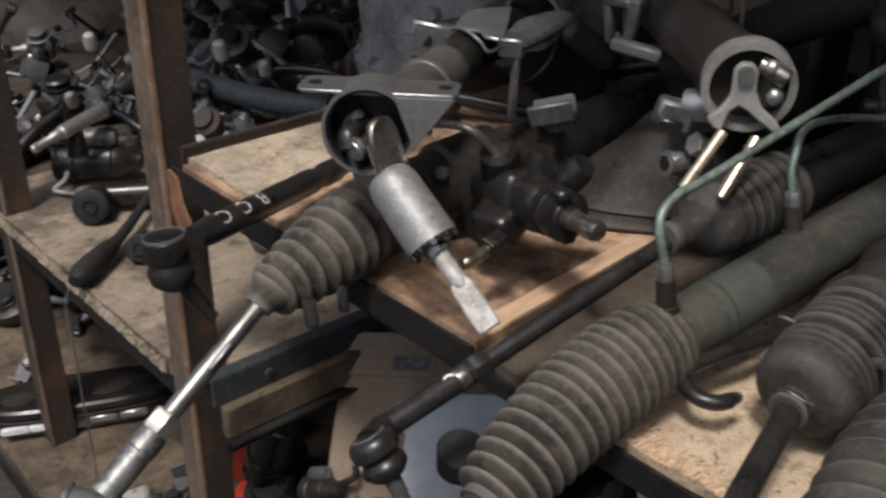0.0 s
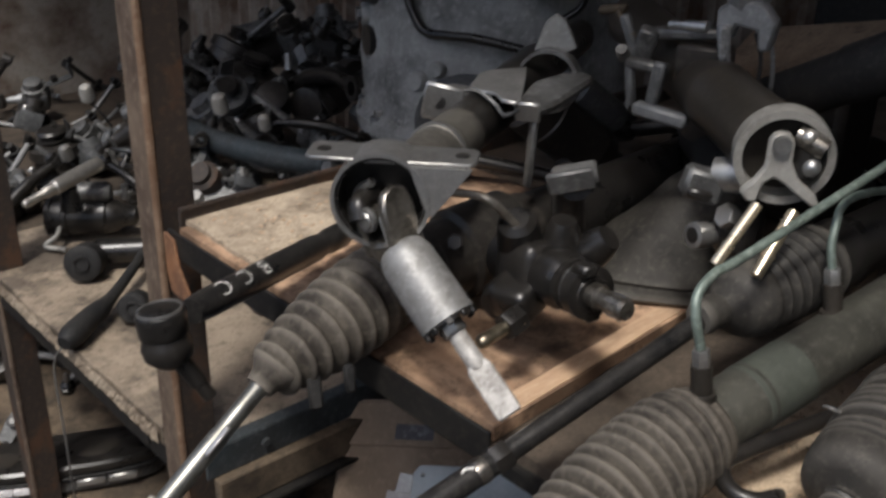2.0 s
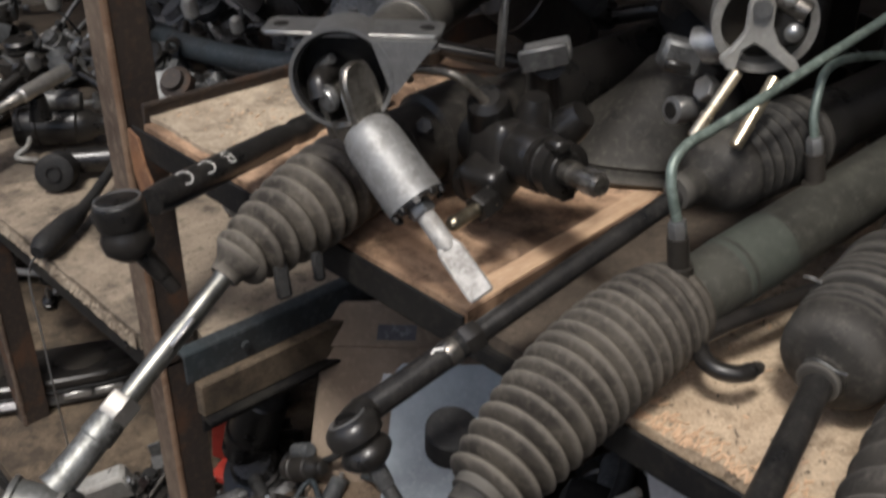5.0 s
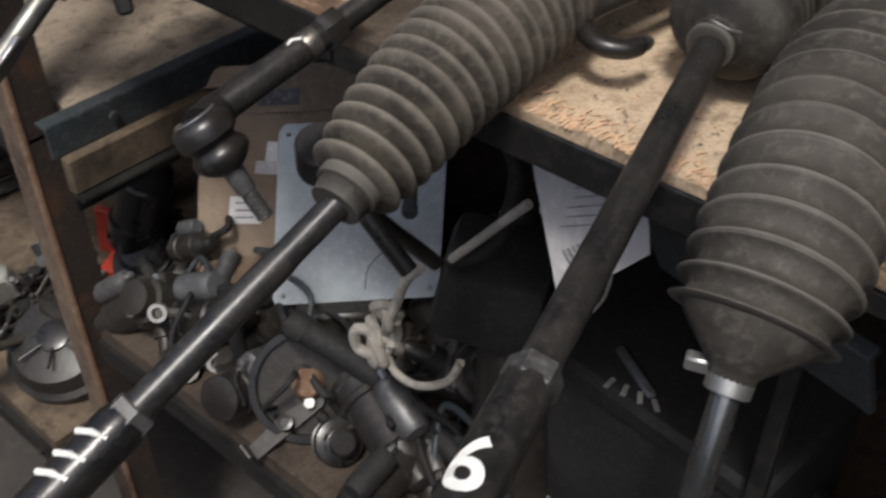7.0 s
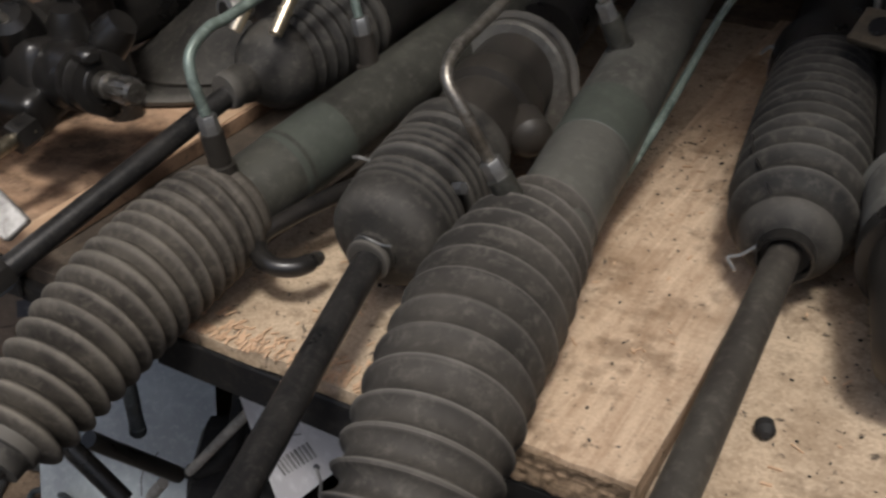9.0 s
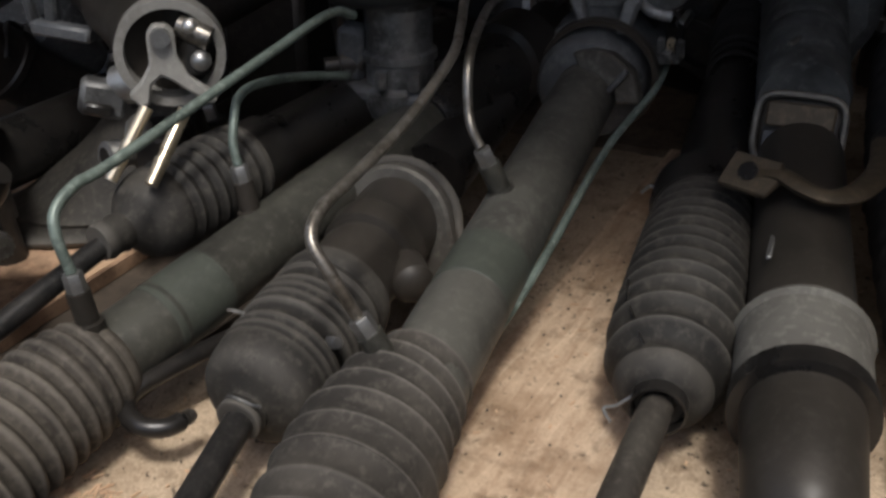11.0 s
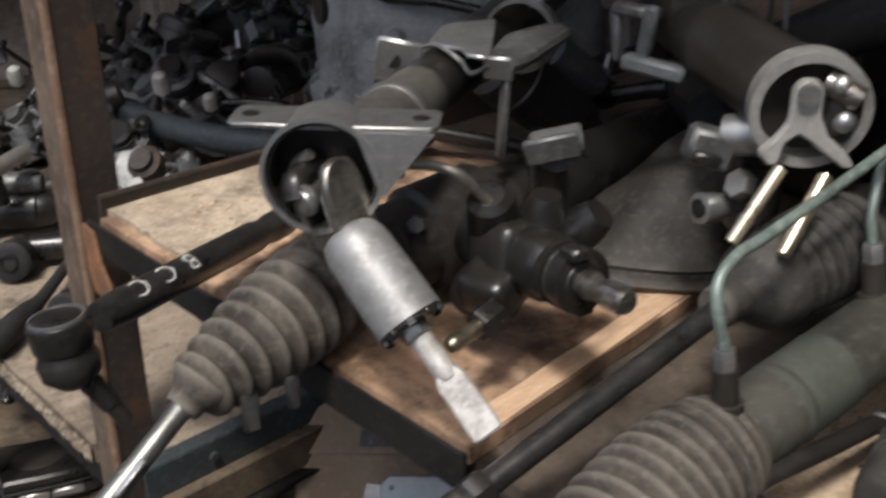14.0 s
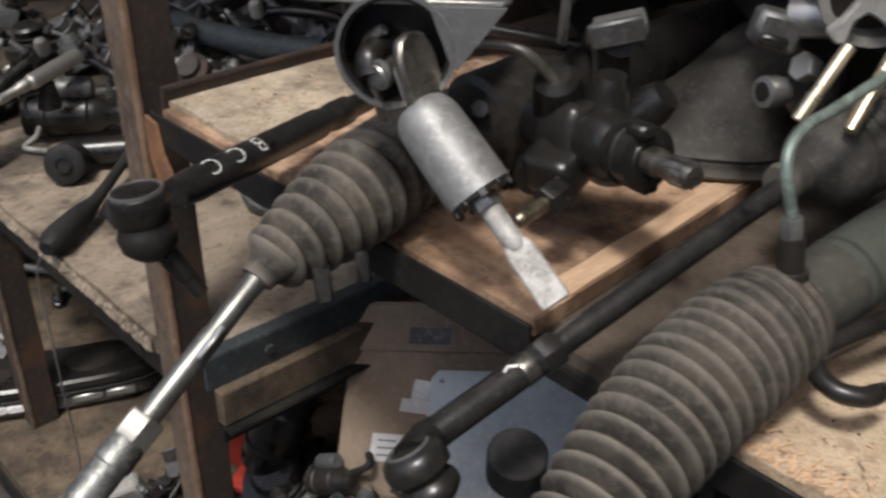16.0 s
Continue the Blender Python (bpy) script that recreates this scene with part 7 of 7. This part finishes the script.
bx = thing("cardboard_box", (0.05, 0.12, 0.577), "worn brown cardboard box with torn labels leaning on shelf", "box")
mb = leaning((0.053, 0.100, 0.612))
part("box", block((0.20, 0.07, 0.235), mb @ pose(0.10, -0.036, 0.110), 0.002), CARD, bx)
part("flap", block((0.198, 0.002, 0.050), mb @ pose(0.10, 0.0015, 0.200, 2), 0.0006), CARD, bx)
part("print", block((0.045, 0.0005, 0.018), mb @ pose(0.085, 0.0032, 0.192), 0), INK, bx, "faded dark printing")
l1 = part("label", block((0.040, 0.0008, 0.014), mb @ pose(0.082, 0.0005, 0.115, 0, 6), 0), PAPER, bx, "torn white label")
part("tape", block((0.026, 0.0008, 0.022), mb @ pose(0.086, 0.0003, 0.132, 0, 8), 0), STEEL, bx, "shiny strip of clear tape")
l2 = part("label", block((0.036, 0.0008, 0.030), mb @ pose(0.053, 0.0005, 0.070, 0, 3), 0), PAPER, bx, "white address label")
for k in range(3):
    part("text_line", block((0.020, 0.0006, 0.0016), mb @ pose(0.052, 0.0010, 0.078 - 0.008 * k, 0, 3), 0), INK, l2)
part("foot_block", block((0.16, 0.10, 0.05), pose(0.10, 0.175, 0.602, 0, 0, 45), 0.004), BROWN_BOARD, bx)

sp = thing("sheet_metal_plate", (0.25, 0.14, 0.577), "blue-grey sheet metal plate leaning against cardboard box", "metal plate")
ml = leaning((0.186, 0.100, 0.646))
part("plate", outline([(0.004, 0.0), (0.0, 0.006), (0.0, 0.176), (0.006, 0.184), (0.165, 0.184), (0.170, 0.178), (0.170, 0.006), (0.166, 0.0)], 0.002, ml @ pose(0, 0, 0, 90), 0.0005), PLATE, sp)
for sx in (0.010, 0.160):
    for sz in (0.010, 0.174):
        part("rivet", ball(ml @ V(sx, 0.0010, sz), 0.0026), STEEL, sp)
part("marker_line", sweep(curve([ml @ V(0.112, 0.0012, 0.052), ml @ V(0.096, 0.0012, 0.034), ml @ V(0.094, 0.0012, 0.012)], 6), 0.0008, 6), INK, sp, "dark marker line")
part("prop", block((0.10, 0.05, 0.07), pose(0.235, 0.155, 0.611, 0, 0, 45), 0.004), IRON, sp)

tg = thing("paper_tag", (0.58, 0.028, 1.05), "white printed paper tag hanging behind the shelf rail on wire", "tag")


def on_tag(x, z, lift=0.0):
    """A place on the tag's face, which leans forward a little towards its foot."""
    return V(x, 0.028 - 0.10 * (1.06 - z) - lift, z)


tagpts = [(0.538, 1.058), (0.611, 1.062), (0.628, 1.020), (0.632, 1.004), (0.582, 0.943)]
bm = bmesh.new()
fa = [bm.verts.new(on_tag(x, z)) for x, z in tagpts]
fb = [bm.verts.new(on_tag(x, z, -0.0005)) for x, z in tagpts]
bm.faces.new(fa)
bm.faces.new(fb[::-1])
for k in range(5):
    bm.faces.new((fa[k], fb[k], fb[(k + 1) % 5], fa[(k + 1) % 5]))
bmesh.ops.recalc_face_normals(bm, faces=bm.faces)
part("paper", bm, PAPER, tg, "", False)
for k in range(9):
    part("barcode_bar", block((0.0012 + 0.0007 * (k % 2), 0.0006, 0.010), pose(*on_tag(0.583 + 0.0028 * k, 0.977 + 0.0028 * k, 0.0006), 0, -40, 0), 0), LABEL, tg)
for k in range(6):
    part("text_line", block((0.028 - 0.005 * (k % 2), 0.0006, 0.0006), pose(*on_tag(0.587 + 0.0014 * k, 1.001 + 0.007 * k, 0.0006), 0, -30, 0), 0), LABEL, tg)
part("eyelet", rod(on_tag(0.609, 0.989, 0.0012), on_tag(0.609, 0.989), [(0, 0.0020), (1, 0.0020)], 14), INK, tg, "dark punched hole")
part("wire", sweep(curve([on_tag(0.609, 0.989, 0.001), on_tag(0.6135, 0.981, 0.003), on_tag(0.612, 0.966, 0.003), on_tag(0.606, 0.952, 0.002)], 6), 0.0010, 8), STEEL, tg, "bent hanging wire")
part("hanger", sweep(curve([on_tag(0.582, 1.053, 0.001), on_tag(0.582, 1.060, 0.001), V(0.582, 0.027, 1.068)], 5), 0.001, 6), STEEL, tg)

rp = thing("rope", (0.41, 0.05, 0.80), "knotted grey cotton rope hanging on engine part", "rope")
rng = random.Random(5)
knot = []
for k in range(26):
    a = k * 1.15
    knot.append((0.392 + 0.013 * math.cos(a) + 0.004 * rng.uniform(-1, 1), 0.05 + 0.012 * math.sin(a * 0.7), 0.766 + 0.014 * math.sin(a) + 0.004 * rng.uniform(-1, 1)))
part("knot", sweep(curve(knot, 4), 0.0048, 8), ROPE, rp, "tight knot of the rope")
knot = [(0.405 + 0.008 * math.cos(k * 1.4), 0.05 + 0.008 * math.sin(k), 0.796 + 0.009 * math.sin(k * 1.4) + 0.0012 * k) for k in range(14)]
part("knot", sweep(curve(knot, 4), 0.0042, 8), ROPE, rp)
part("strand", sweep(curve([(0.40, 0.05, 0.78), (0.408, 0.045, 0.80), (0.416, 0.05, 0.825), (0.424, 0.05, 0.848), (0.440, 0.05, 0.870)], 7), 0.0042, 10), ROPE, rp)
part("tail", sweep(curve([(0.398, 0.05, 0.758), (0.415, 0.045, 0.748), (0.440, 0.045, 0.750), (0.465, 0.05, 0.768), (0.475, 0.055, 0.792)], 7), 0.0036, 10), ROPE, rp)
part("strand", sweep(curve([(0.470, 0.05, 0.895), (0.490, 0.05, 0.920), (0.512, 0.05, 0.948), (0.532, 0.05, 0.973)], 7), 0.0034, 10), ROPE, rp)

dk = thing("engine_mount", (0.46, 0.11, 0.577), "black rubber engine mount block with round disc", "engine mount")
part("block", block((0.082, 0.075, 0.080), pose(0.462, 0.108, 0.828, 8, 12, 30), 0.014, None, 2), PLASTIC, dk)
part("disc", rod((0.455, 0.075, 0.832), (0.452, 0.066, 0.836), [(0, 0.0095), (0.7, 0.0095), (1, 0.0075)], 20), RING, dk, "worn metal disc")
part("shaft", rod((0.446, 0.060, 0.872), (0.441, 0.0, 0.950), [(0, 0.006), (1, 0.006)], 12), OILY, dk)
part("stand", rod((0.475, 0.125, 0.81), (0.475, 0.13, 0.577), [(0, 0.03), (0.5, 0.035), (1, 0.045)], 18), IRON, dk)

bb = thing("battery_box", (0.60, 0.16, 0.577), "black plastic box with chalk marks under shelf", "box")
part("box", block((0.22, 0.16, 0.17), pose(0.60, 0.20, 0.665, 0, 0, -6), 0.012, None, 2), PLASTIC, bb)
part("lid", block((0.23, 0.17, 0.025), pose(0.60, 0.20, 0.7635, 0, 0, -6), 0.006), PLASTIC, bb)
part("handle", block((0.055, 0.008, 0.006), pose(0.575, 0.145, 0.7795, 0, 0, -30), 0.002), ALU_DARK, bb)
for k in range(4):
    part("chalk_mark", block((0.004, 0.012, 0.0008), pose(0.565 + 0.013 * k, 0.125 + 0.001 * k, 0.7765, 0, 0, 15 * k), 0), RING, bb, "faded chalk mark")
bp = thing("blue_panel", (0.62, 0.10, 0.95), "dark blue painted steel edge under shelf rail", "panel")
part("panel", block((0.16, 0.006, 0.075), pose(0.672, 0.08, 0.955, 25, 0, -12), 0.001), BLUE_ANGLE, bp)
part("edge", block((0.16, 0.010, 0.006), pose(0.672, 0.062, 0.988, 25, 0, -12), 0.001), BLUE_ANGLE, bp)
part("post", block((0.012, 0.012, 0.38), pose(0.70, 0.10, 0.768), 0.001), BLACK_ANGLE, bp)

# belt pulley, hoses and engine bits on the lower shelf, all in darker materials
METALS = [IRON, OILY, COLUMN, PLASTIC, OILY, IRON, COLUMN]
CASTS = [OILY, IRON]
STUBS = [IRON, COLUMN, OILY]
pl = thing("belt_pulley", (0.275, 0.064, 0.577), "dark grooved belt pulley leaning on shelf", "pulley")
pd = V(0.62, -0.55, 0.56).normalized()
pc = V(0.275, 0.064, 0.622)
part("rim", ring_band(pc, pd, 0.050, 0.020, 0.007, 36), OILY, pl)
part("web", rod(pc - pd * 0.004, pc + pd * 0.002, [(0, 0.0495), (1, 0.0495)], 34), IRON, pl)
part("hub", rod(pc - pd * 0.01, pc + pd * 0.014, [(0, 0.018), (0.7, 0.016), (1, 0.010)], 20), RUST_PALE, pl)
hose([(0.20, 0.04, 0.72), (0.21, 0.035, 0.66), (0.20, 0.045, 0.61), (0.15, 0.04, 0.592), (0.06, 0.06, 0.592), (-0.02, 0.08, 0.605)], 0.008, PLASTIC, "black rubber hose curling over shelf board")
hose([(0.26, 0.06, 0.70), (0.33, 0.09, 0.66), (0.42, 0.10, 0.615), (0.50, 0.09, 0.60)], 0.013, PLASTIC, "thick black hose along the lower shelf")
hose([(0.46, 0.06, 0.88), (0.50, 0.06, 0.92), (0.50, 0.08, 0.97), (0.46, 0.09, 1.0)], 0.006, PLASTIC, "black cable looped under the shelf rail", "cable", "cable")
hose([(0.445, 0.035, 0.93), (0.452, 0.03, 0.98), (0.450, 0.03, 1.03)], 0.005, BLUE_ANGLE, "blue-grey steel strip upright behind bellows", "strip", "steel_strip")
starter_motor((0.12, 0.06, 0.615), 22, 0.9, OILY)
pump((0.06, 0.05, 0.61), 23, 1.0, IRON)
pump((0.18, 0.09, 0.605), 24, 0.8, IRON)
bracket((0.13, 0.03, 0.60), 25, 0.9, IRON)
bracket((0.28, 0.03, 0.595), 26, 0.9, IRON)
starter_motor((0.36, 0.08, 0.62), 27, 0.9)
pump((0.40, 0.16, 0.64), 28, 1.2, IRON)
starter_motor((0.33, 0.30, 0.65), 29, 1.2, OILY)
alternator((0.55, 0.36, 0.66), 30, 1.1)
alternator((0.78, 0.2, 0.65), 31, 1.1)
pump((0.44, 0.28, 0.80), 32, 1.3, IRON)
for i, (x, y, z) in enumerate(((0.055, 0.018, 0.622), (0.175, 0.03, 0.610), (0.10, 0.02, 0.640))):
    bo = thing("eye_bolt", (x, y, z), "bright plated eye bolt on the shelf edge", "bolt", "eye bolts")
    part("eye", ring_band((x, y, z), (0.6, -0.6, 0.5), 0.006, 0.007, 0.004, 18), BRIGHT, bo)
    part("shank", rod((x, y, z), (x + 0.01, y + 0.035, z - 0.02), [(0, 0.005), (1, 0.005)], 12), BRIGHT, bo)

starter_motor((-0.119, 0.15, 0.60), 61, 1.1, OILY, "black motor wedged below the blue-grey rail", (0.3, 0.2, 1.0))
alternator((-0.12, 0.16, 0.49), 21, 1.1, "black alternator standing under side rail")
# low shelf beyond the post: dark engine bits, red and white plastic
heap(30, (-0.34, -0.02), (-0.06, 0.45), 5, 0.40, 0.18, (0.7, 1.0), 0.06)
for i in range(14):
    x, y = 0.04 + 0.036 * i, 0.03 + 0.05 * ((i * 7) % 5)
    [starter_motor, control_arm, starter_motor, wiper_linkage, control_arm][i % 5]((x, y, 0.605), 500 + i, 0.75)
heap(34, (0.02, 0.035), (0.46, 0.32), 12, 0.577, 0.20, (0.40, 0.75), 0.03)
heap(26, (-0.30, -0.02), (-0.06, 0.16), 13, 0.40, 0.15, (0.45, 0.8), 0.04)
for i in range(14):
    g = random.Random(900 + i)
    x, y = 0.02 + 0.034 * i, g.uniform(0.02, 0.12)
    pts = [(x, y, 0.588 + g.uniform(0, 0.02)), (x + g.uniform(-0.05, 0.05), y + 0.04, 0.62 + g.uniform(0, 0.05)), (x + g.uniform(-0.02, 0.09), y + 0.02, 0.64 + g.uniform(0, 0.04)), (x + g.uniform(0.0, 0.12), y + g.uniform(-0.03, 0.05), 0.60 + g.uniform(0, 0.03)), (x + g.uniform(0.02, 0.12), y + 0.06, 0.586)]
    hose(pts, g.uniform(0.0022, 0.0045), g.choice([PLASTIC, PLASTIC, OILY, BLUE_ANGLE]), "thin black cable tangled among engine parts", "cable", "cable")
cv = thing("fan_cover", (-0.15, 0.02, 0.40), "round black plastic cover with ribs", "cover")
part("shell", rod((-0.15, 0.03, 0.402), (-0.13, 0.0, 0.475), [(0, 0.062), (0.2, 0.074), (0.6, 0.074), (0.65, 0.066), (0.9, 0.058), (1, 0.02)], 30), IRON, cv)
part("hub", rod((-0.131, 0.001, 0.472), (-0.129, -0.002, 0.480), [(0, 0.022), (0.8, 0.021), (1, 0.016)], 20), OILY, cv)
for k in range(8):
    an = k * math.pi / 4
    part("rib", sweep([V(-0.131 + 0.02 * math.cos(an), 0.002 + 0.02 * math.sin(an), 0.473), V(-0.138 + 0.055 * math.cos(an), 0.008 + 0.055 * math.sin(an), 0.464)], 0.0022, 8), IRON, cv)
rd = thing("plastic_bracket", (-0.22, 0.12, 0.45), "red plastic bracket standing between parts", "bracket")
part("upright", block((0.05, 0.01, 0.09), pose(-0.215, 0.155, 0.50, 10, 12, 30), 0.002), RED, rd)
part("foot", block((0.07, 0.04, 0.012), pose(-0.19, 0.15, 0.455, 0, 8, 30), 0.002), RED, rd)
part("leg", block((0.02, 0.02, 0.06), pose(-0.20, 0.155, 0.43), 0.002), PLASTIC, rd)
wh = thing("spark_plug_box", (-0.32, 0.02, 0.40), "white and red plastic bracket on low shelf", "bracket")
part("white_body", block((0.085, 0.03, 0.05), pose(-0.30, 0.0, 0.45, 15, -20, 55), 0.006), RING, wh)
part("red_end", block((0.032, 0.032, 0.052), pose(-0.265, -0.035, 0.435, 15, -20, 55), 0.006), RED, wh)
part("base", block((0.10, 0.05, 0.03), pose(-0.295, 0.0, 0.416, 0, 0, 55), 0.004), PLASTIC, wh)

# ---- at the back of the main shelf ----
pr = thing("propeller_shaft", (0.22, 0.75, 1.08), "dark plastic-clad shaft standing across the back boards", "shaft")
part("tube", rod((0.355, 0.326, 1.214), (0.530, 0.350, 1.312), [(0, 0.017), (0.06, 0.020), (0.55, 0.021), (0.57, 0.023), (0.95, 0.023), (1, 0.017)], 26), PLASTIC, pr)
part("stay", rod((0.505, 0.350, 1.295), (0.500, 0.400, 1.085), [(0, 0.012), (0.5, 0.014), (1, 0.018)], 14), OILY, pr)
part("yoke", block((0.05, 0.04, 0.04), pose(0.350, 0.330, 1.205, 0, 20, 8), 0.01, None, 2), IRON, pr)
part("foot", rod((0.350, 0.335, 1.195), (0.350, 0.360, 1.085), [(0, 0.014), (1, 0.020)], 14), IRON, pr)
of = thing("plywood_offcut", (0.35, 0.48, 1.08), "brown plywood offcut leaning on grimy block", "board")
part("sheet", block((0.17, 0.10, 0.010), pose(0.355, 0.480, 1.250, 14, -12, 10), 0.001), BROWN_BOARD, of)
part("block", block((0.09, 0.07, 0.155), pose(0.352, 0.490, 1.160), 0.008), IRON, of)
for i, (f, p, s, z) in enumerate(((bracket, (0.30, 0.40, 1.11), 1.3, 0), (pump, (0.25, 0.48, 1.115), 1.1, 0), (control_arm, (0.20, 0.56, 1.11), 1.1, 0), (starter_motor, (0.10, 0.42, 1.12), 1.1, 0), (pump, (0.47, 0.48, 1.12), 1.3, 0), (wiper_linkage, (0.15, 0.36, 1.11), 1.2, 0), (bracket, (0.42, 0.62, 1.115), 1.3, 0), (pump, (0.50, 0.72, 1.13), 1.6, 0), (starter_motor, (0.60, 0.66, 1.13), 1.4, 0), (starter_motor, (0.66, 0.88, 1.14), 1.6, 0), (pump, (0.86, 0.86, 1.15), 1.8, 0), (alternator, (0.98, 0.62, 1.15), 1.4, 0), (starter_motor, (0.99, 0.42, 1.13), 1.2, 0), (bracket, (0.97, 0.28, 1.10), 1.2, 0), (pump, (1.05, 0.95, 1.15), 1.8, 0))):
    f(p, 300 + i, s)
gd = thing("plastic_guard", (0.30, 1.0, 1.08), "dark bent plastic guard standing at the wall", "guard")
part("panel", sheet(10, 8, lambda a, b: (0.05 + 0.36 * a, 1.02 + 0.05 * math.sin(5 * a), 1.081 + (0.16 + 0.16 * a) * b)), PLASTIC, gd)
gd.children[0].modifiers.new("thickness", "SOLIDIFY").thickness = 0.004
part("rib", block((0.34, 0.02, 0.02), pose(0.23, 1.04, 1.10, 0, 0, 2), 0.004), PLASTIC, gd)

# ---- crumbs and wood chips on the planks ----
rng = random.Random(77)
bm = bmesh.new()
for _ in range(300):
    x, y = rng.uniform(0.54, 1.0), rng.uniform(0.0, 0.45)
    z = 1.0768 if x < 0.694 else (1.0868 if x < 0.789 else 1.0853)
    if 0.687 < x < 0.701 or 0.786 < x < 0.805:
        continue
    r0 = rng.uniform(0.0003, 0.0010) * (1.6 if rng.random() < 0.08 else 1)
    mt4 = Matrix.Translation((x, y, z + r0 * 0.3)) @ Euler((rng.random() * 6, rng.random() * 6, rng.random() * 6)).to_matrix().to_4x4() @ Matrix.Diagonal((1.6, 1.0, 0.6, 1))
    bmesh.ops.create_icosphere(bm, subdivisions=1, radius=r0, matrix=mt4)
for _ in range(420):
    c = rng.choice(((0.86, 0.30), (0.90, 0.14), (0.84, 0.16), (0.93, 0.06), (0.70, 0.30)))
    x, y = rng.gauss(c[0], 0.03), max(0.002, rng.gauss(c[1], 0.05))
    if 0.784 < x < 0.805 or 0.687 < x < 0.701:
        continue
    r0 = rng.uniform(0.0003, 0.0009)
    bmesh.ops.create_icosphere(bm, subdivisions=1, radius=r0, matrix=Matrix.Translation((x, y, (1.0768 if x < 0.694 else (1.0868 if x < 0.785 else 1.0853)) + r0 * 0.3)) @ Matrix.Diagonal((1.5, 1.0, 0.6, 1)))
lone("crumbs", bm, OILY, "dark dirt crumbs scattered on the planks", "dirt", "stuff")
bm = bmesh.new()
for _ in range(260):
    x, y = (rng.uniform(0.55, 0.99), rng.uniform(0.0, 0.42)) if rng.random() < 0.6 else (rng.uniform(0.02, 0.12), rng.uniform(0.02, 0.26))
    if 0.784 < x < 0.805 or 0.687 < x < 0.701:
        continue
    z = 1.0768 if x < 0.694 else (1.0868 if x < 0.786 else 1.0853)
    z = z if x > 0.2 else 1.0922
    block((rng.uniform(0.002, 0.007), rng.uniform(0.0006, 0.0015), 0.0005), pose(x, y, z + 0.0006, rng.uniform(-8, 8), rng.uniform(-8, 8), rng.uniform(0, 180)), 0, bm)
for _ in range(240):
    x = rng.uniform(0.545, 0.685)
    block((rng.uniform(0.003, 0.008), rng.uniform(0.0006, 0.0014), 0.0006), pose(x, rng.uniform(-0.002, 0.022) * rng.random(), 1.0776, rng.uniform(-15, 15), rng.uniform(-15, 15), rng.uniform(50, 130)), 0, bm)
lone("wood_chips", bm, PLY_EDGE, "pale wood splinters scattered on the boards", "wood chips", "stuff")
nb = thing("rubber_nub", (0.833, 0.055, 1.0852), "small black rubber nub lying on the chipboard", "rubber nub")
part("nub", rod((0.8312, 0.060, 1.089), (0.8345, 0.050, 1.0895), [(0, 0.002), (0.2, 0.0042), (0.7, 0.0046), (1, 0.002)], 12), PLASTIC, nb)
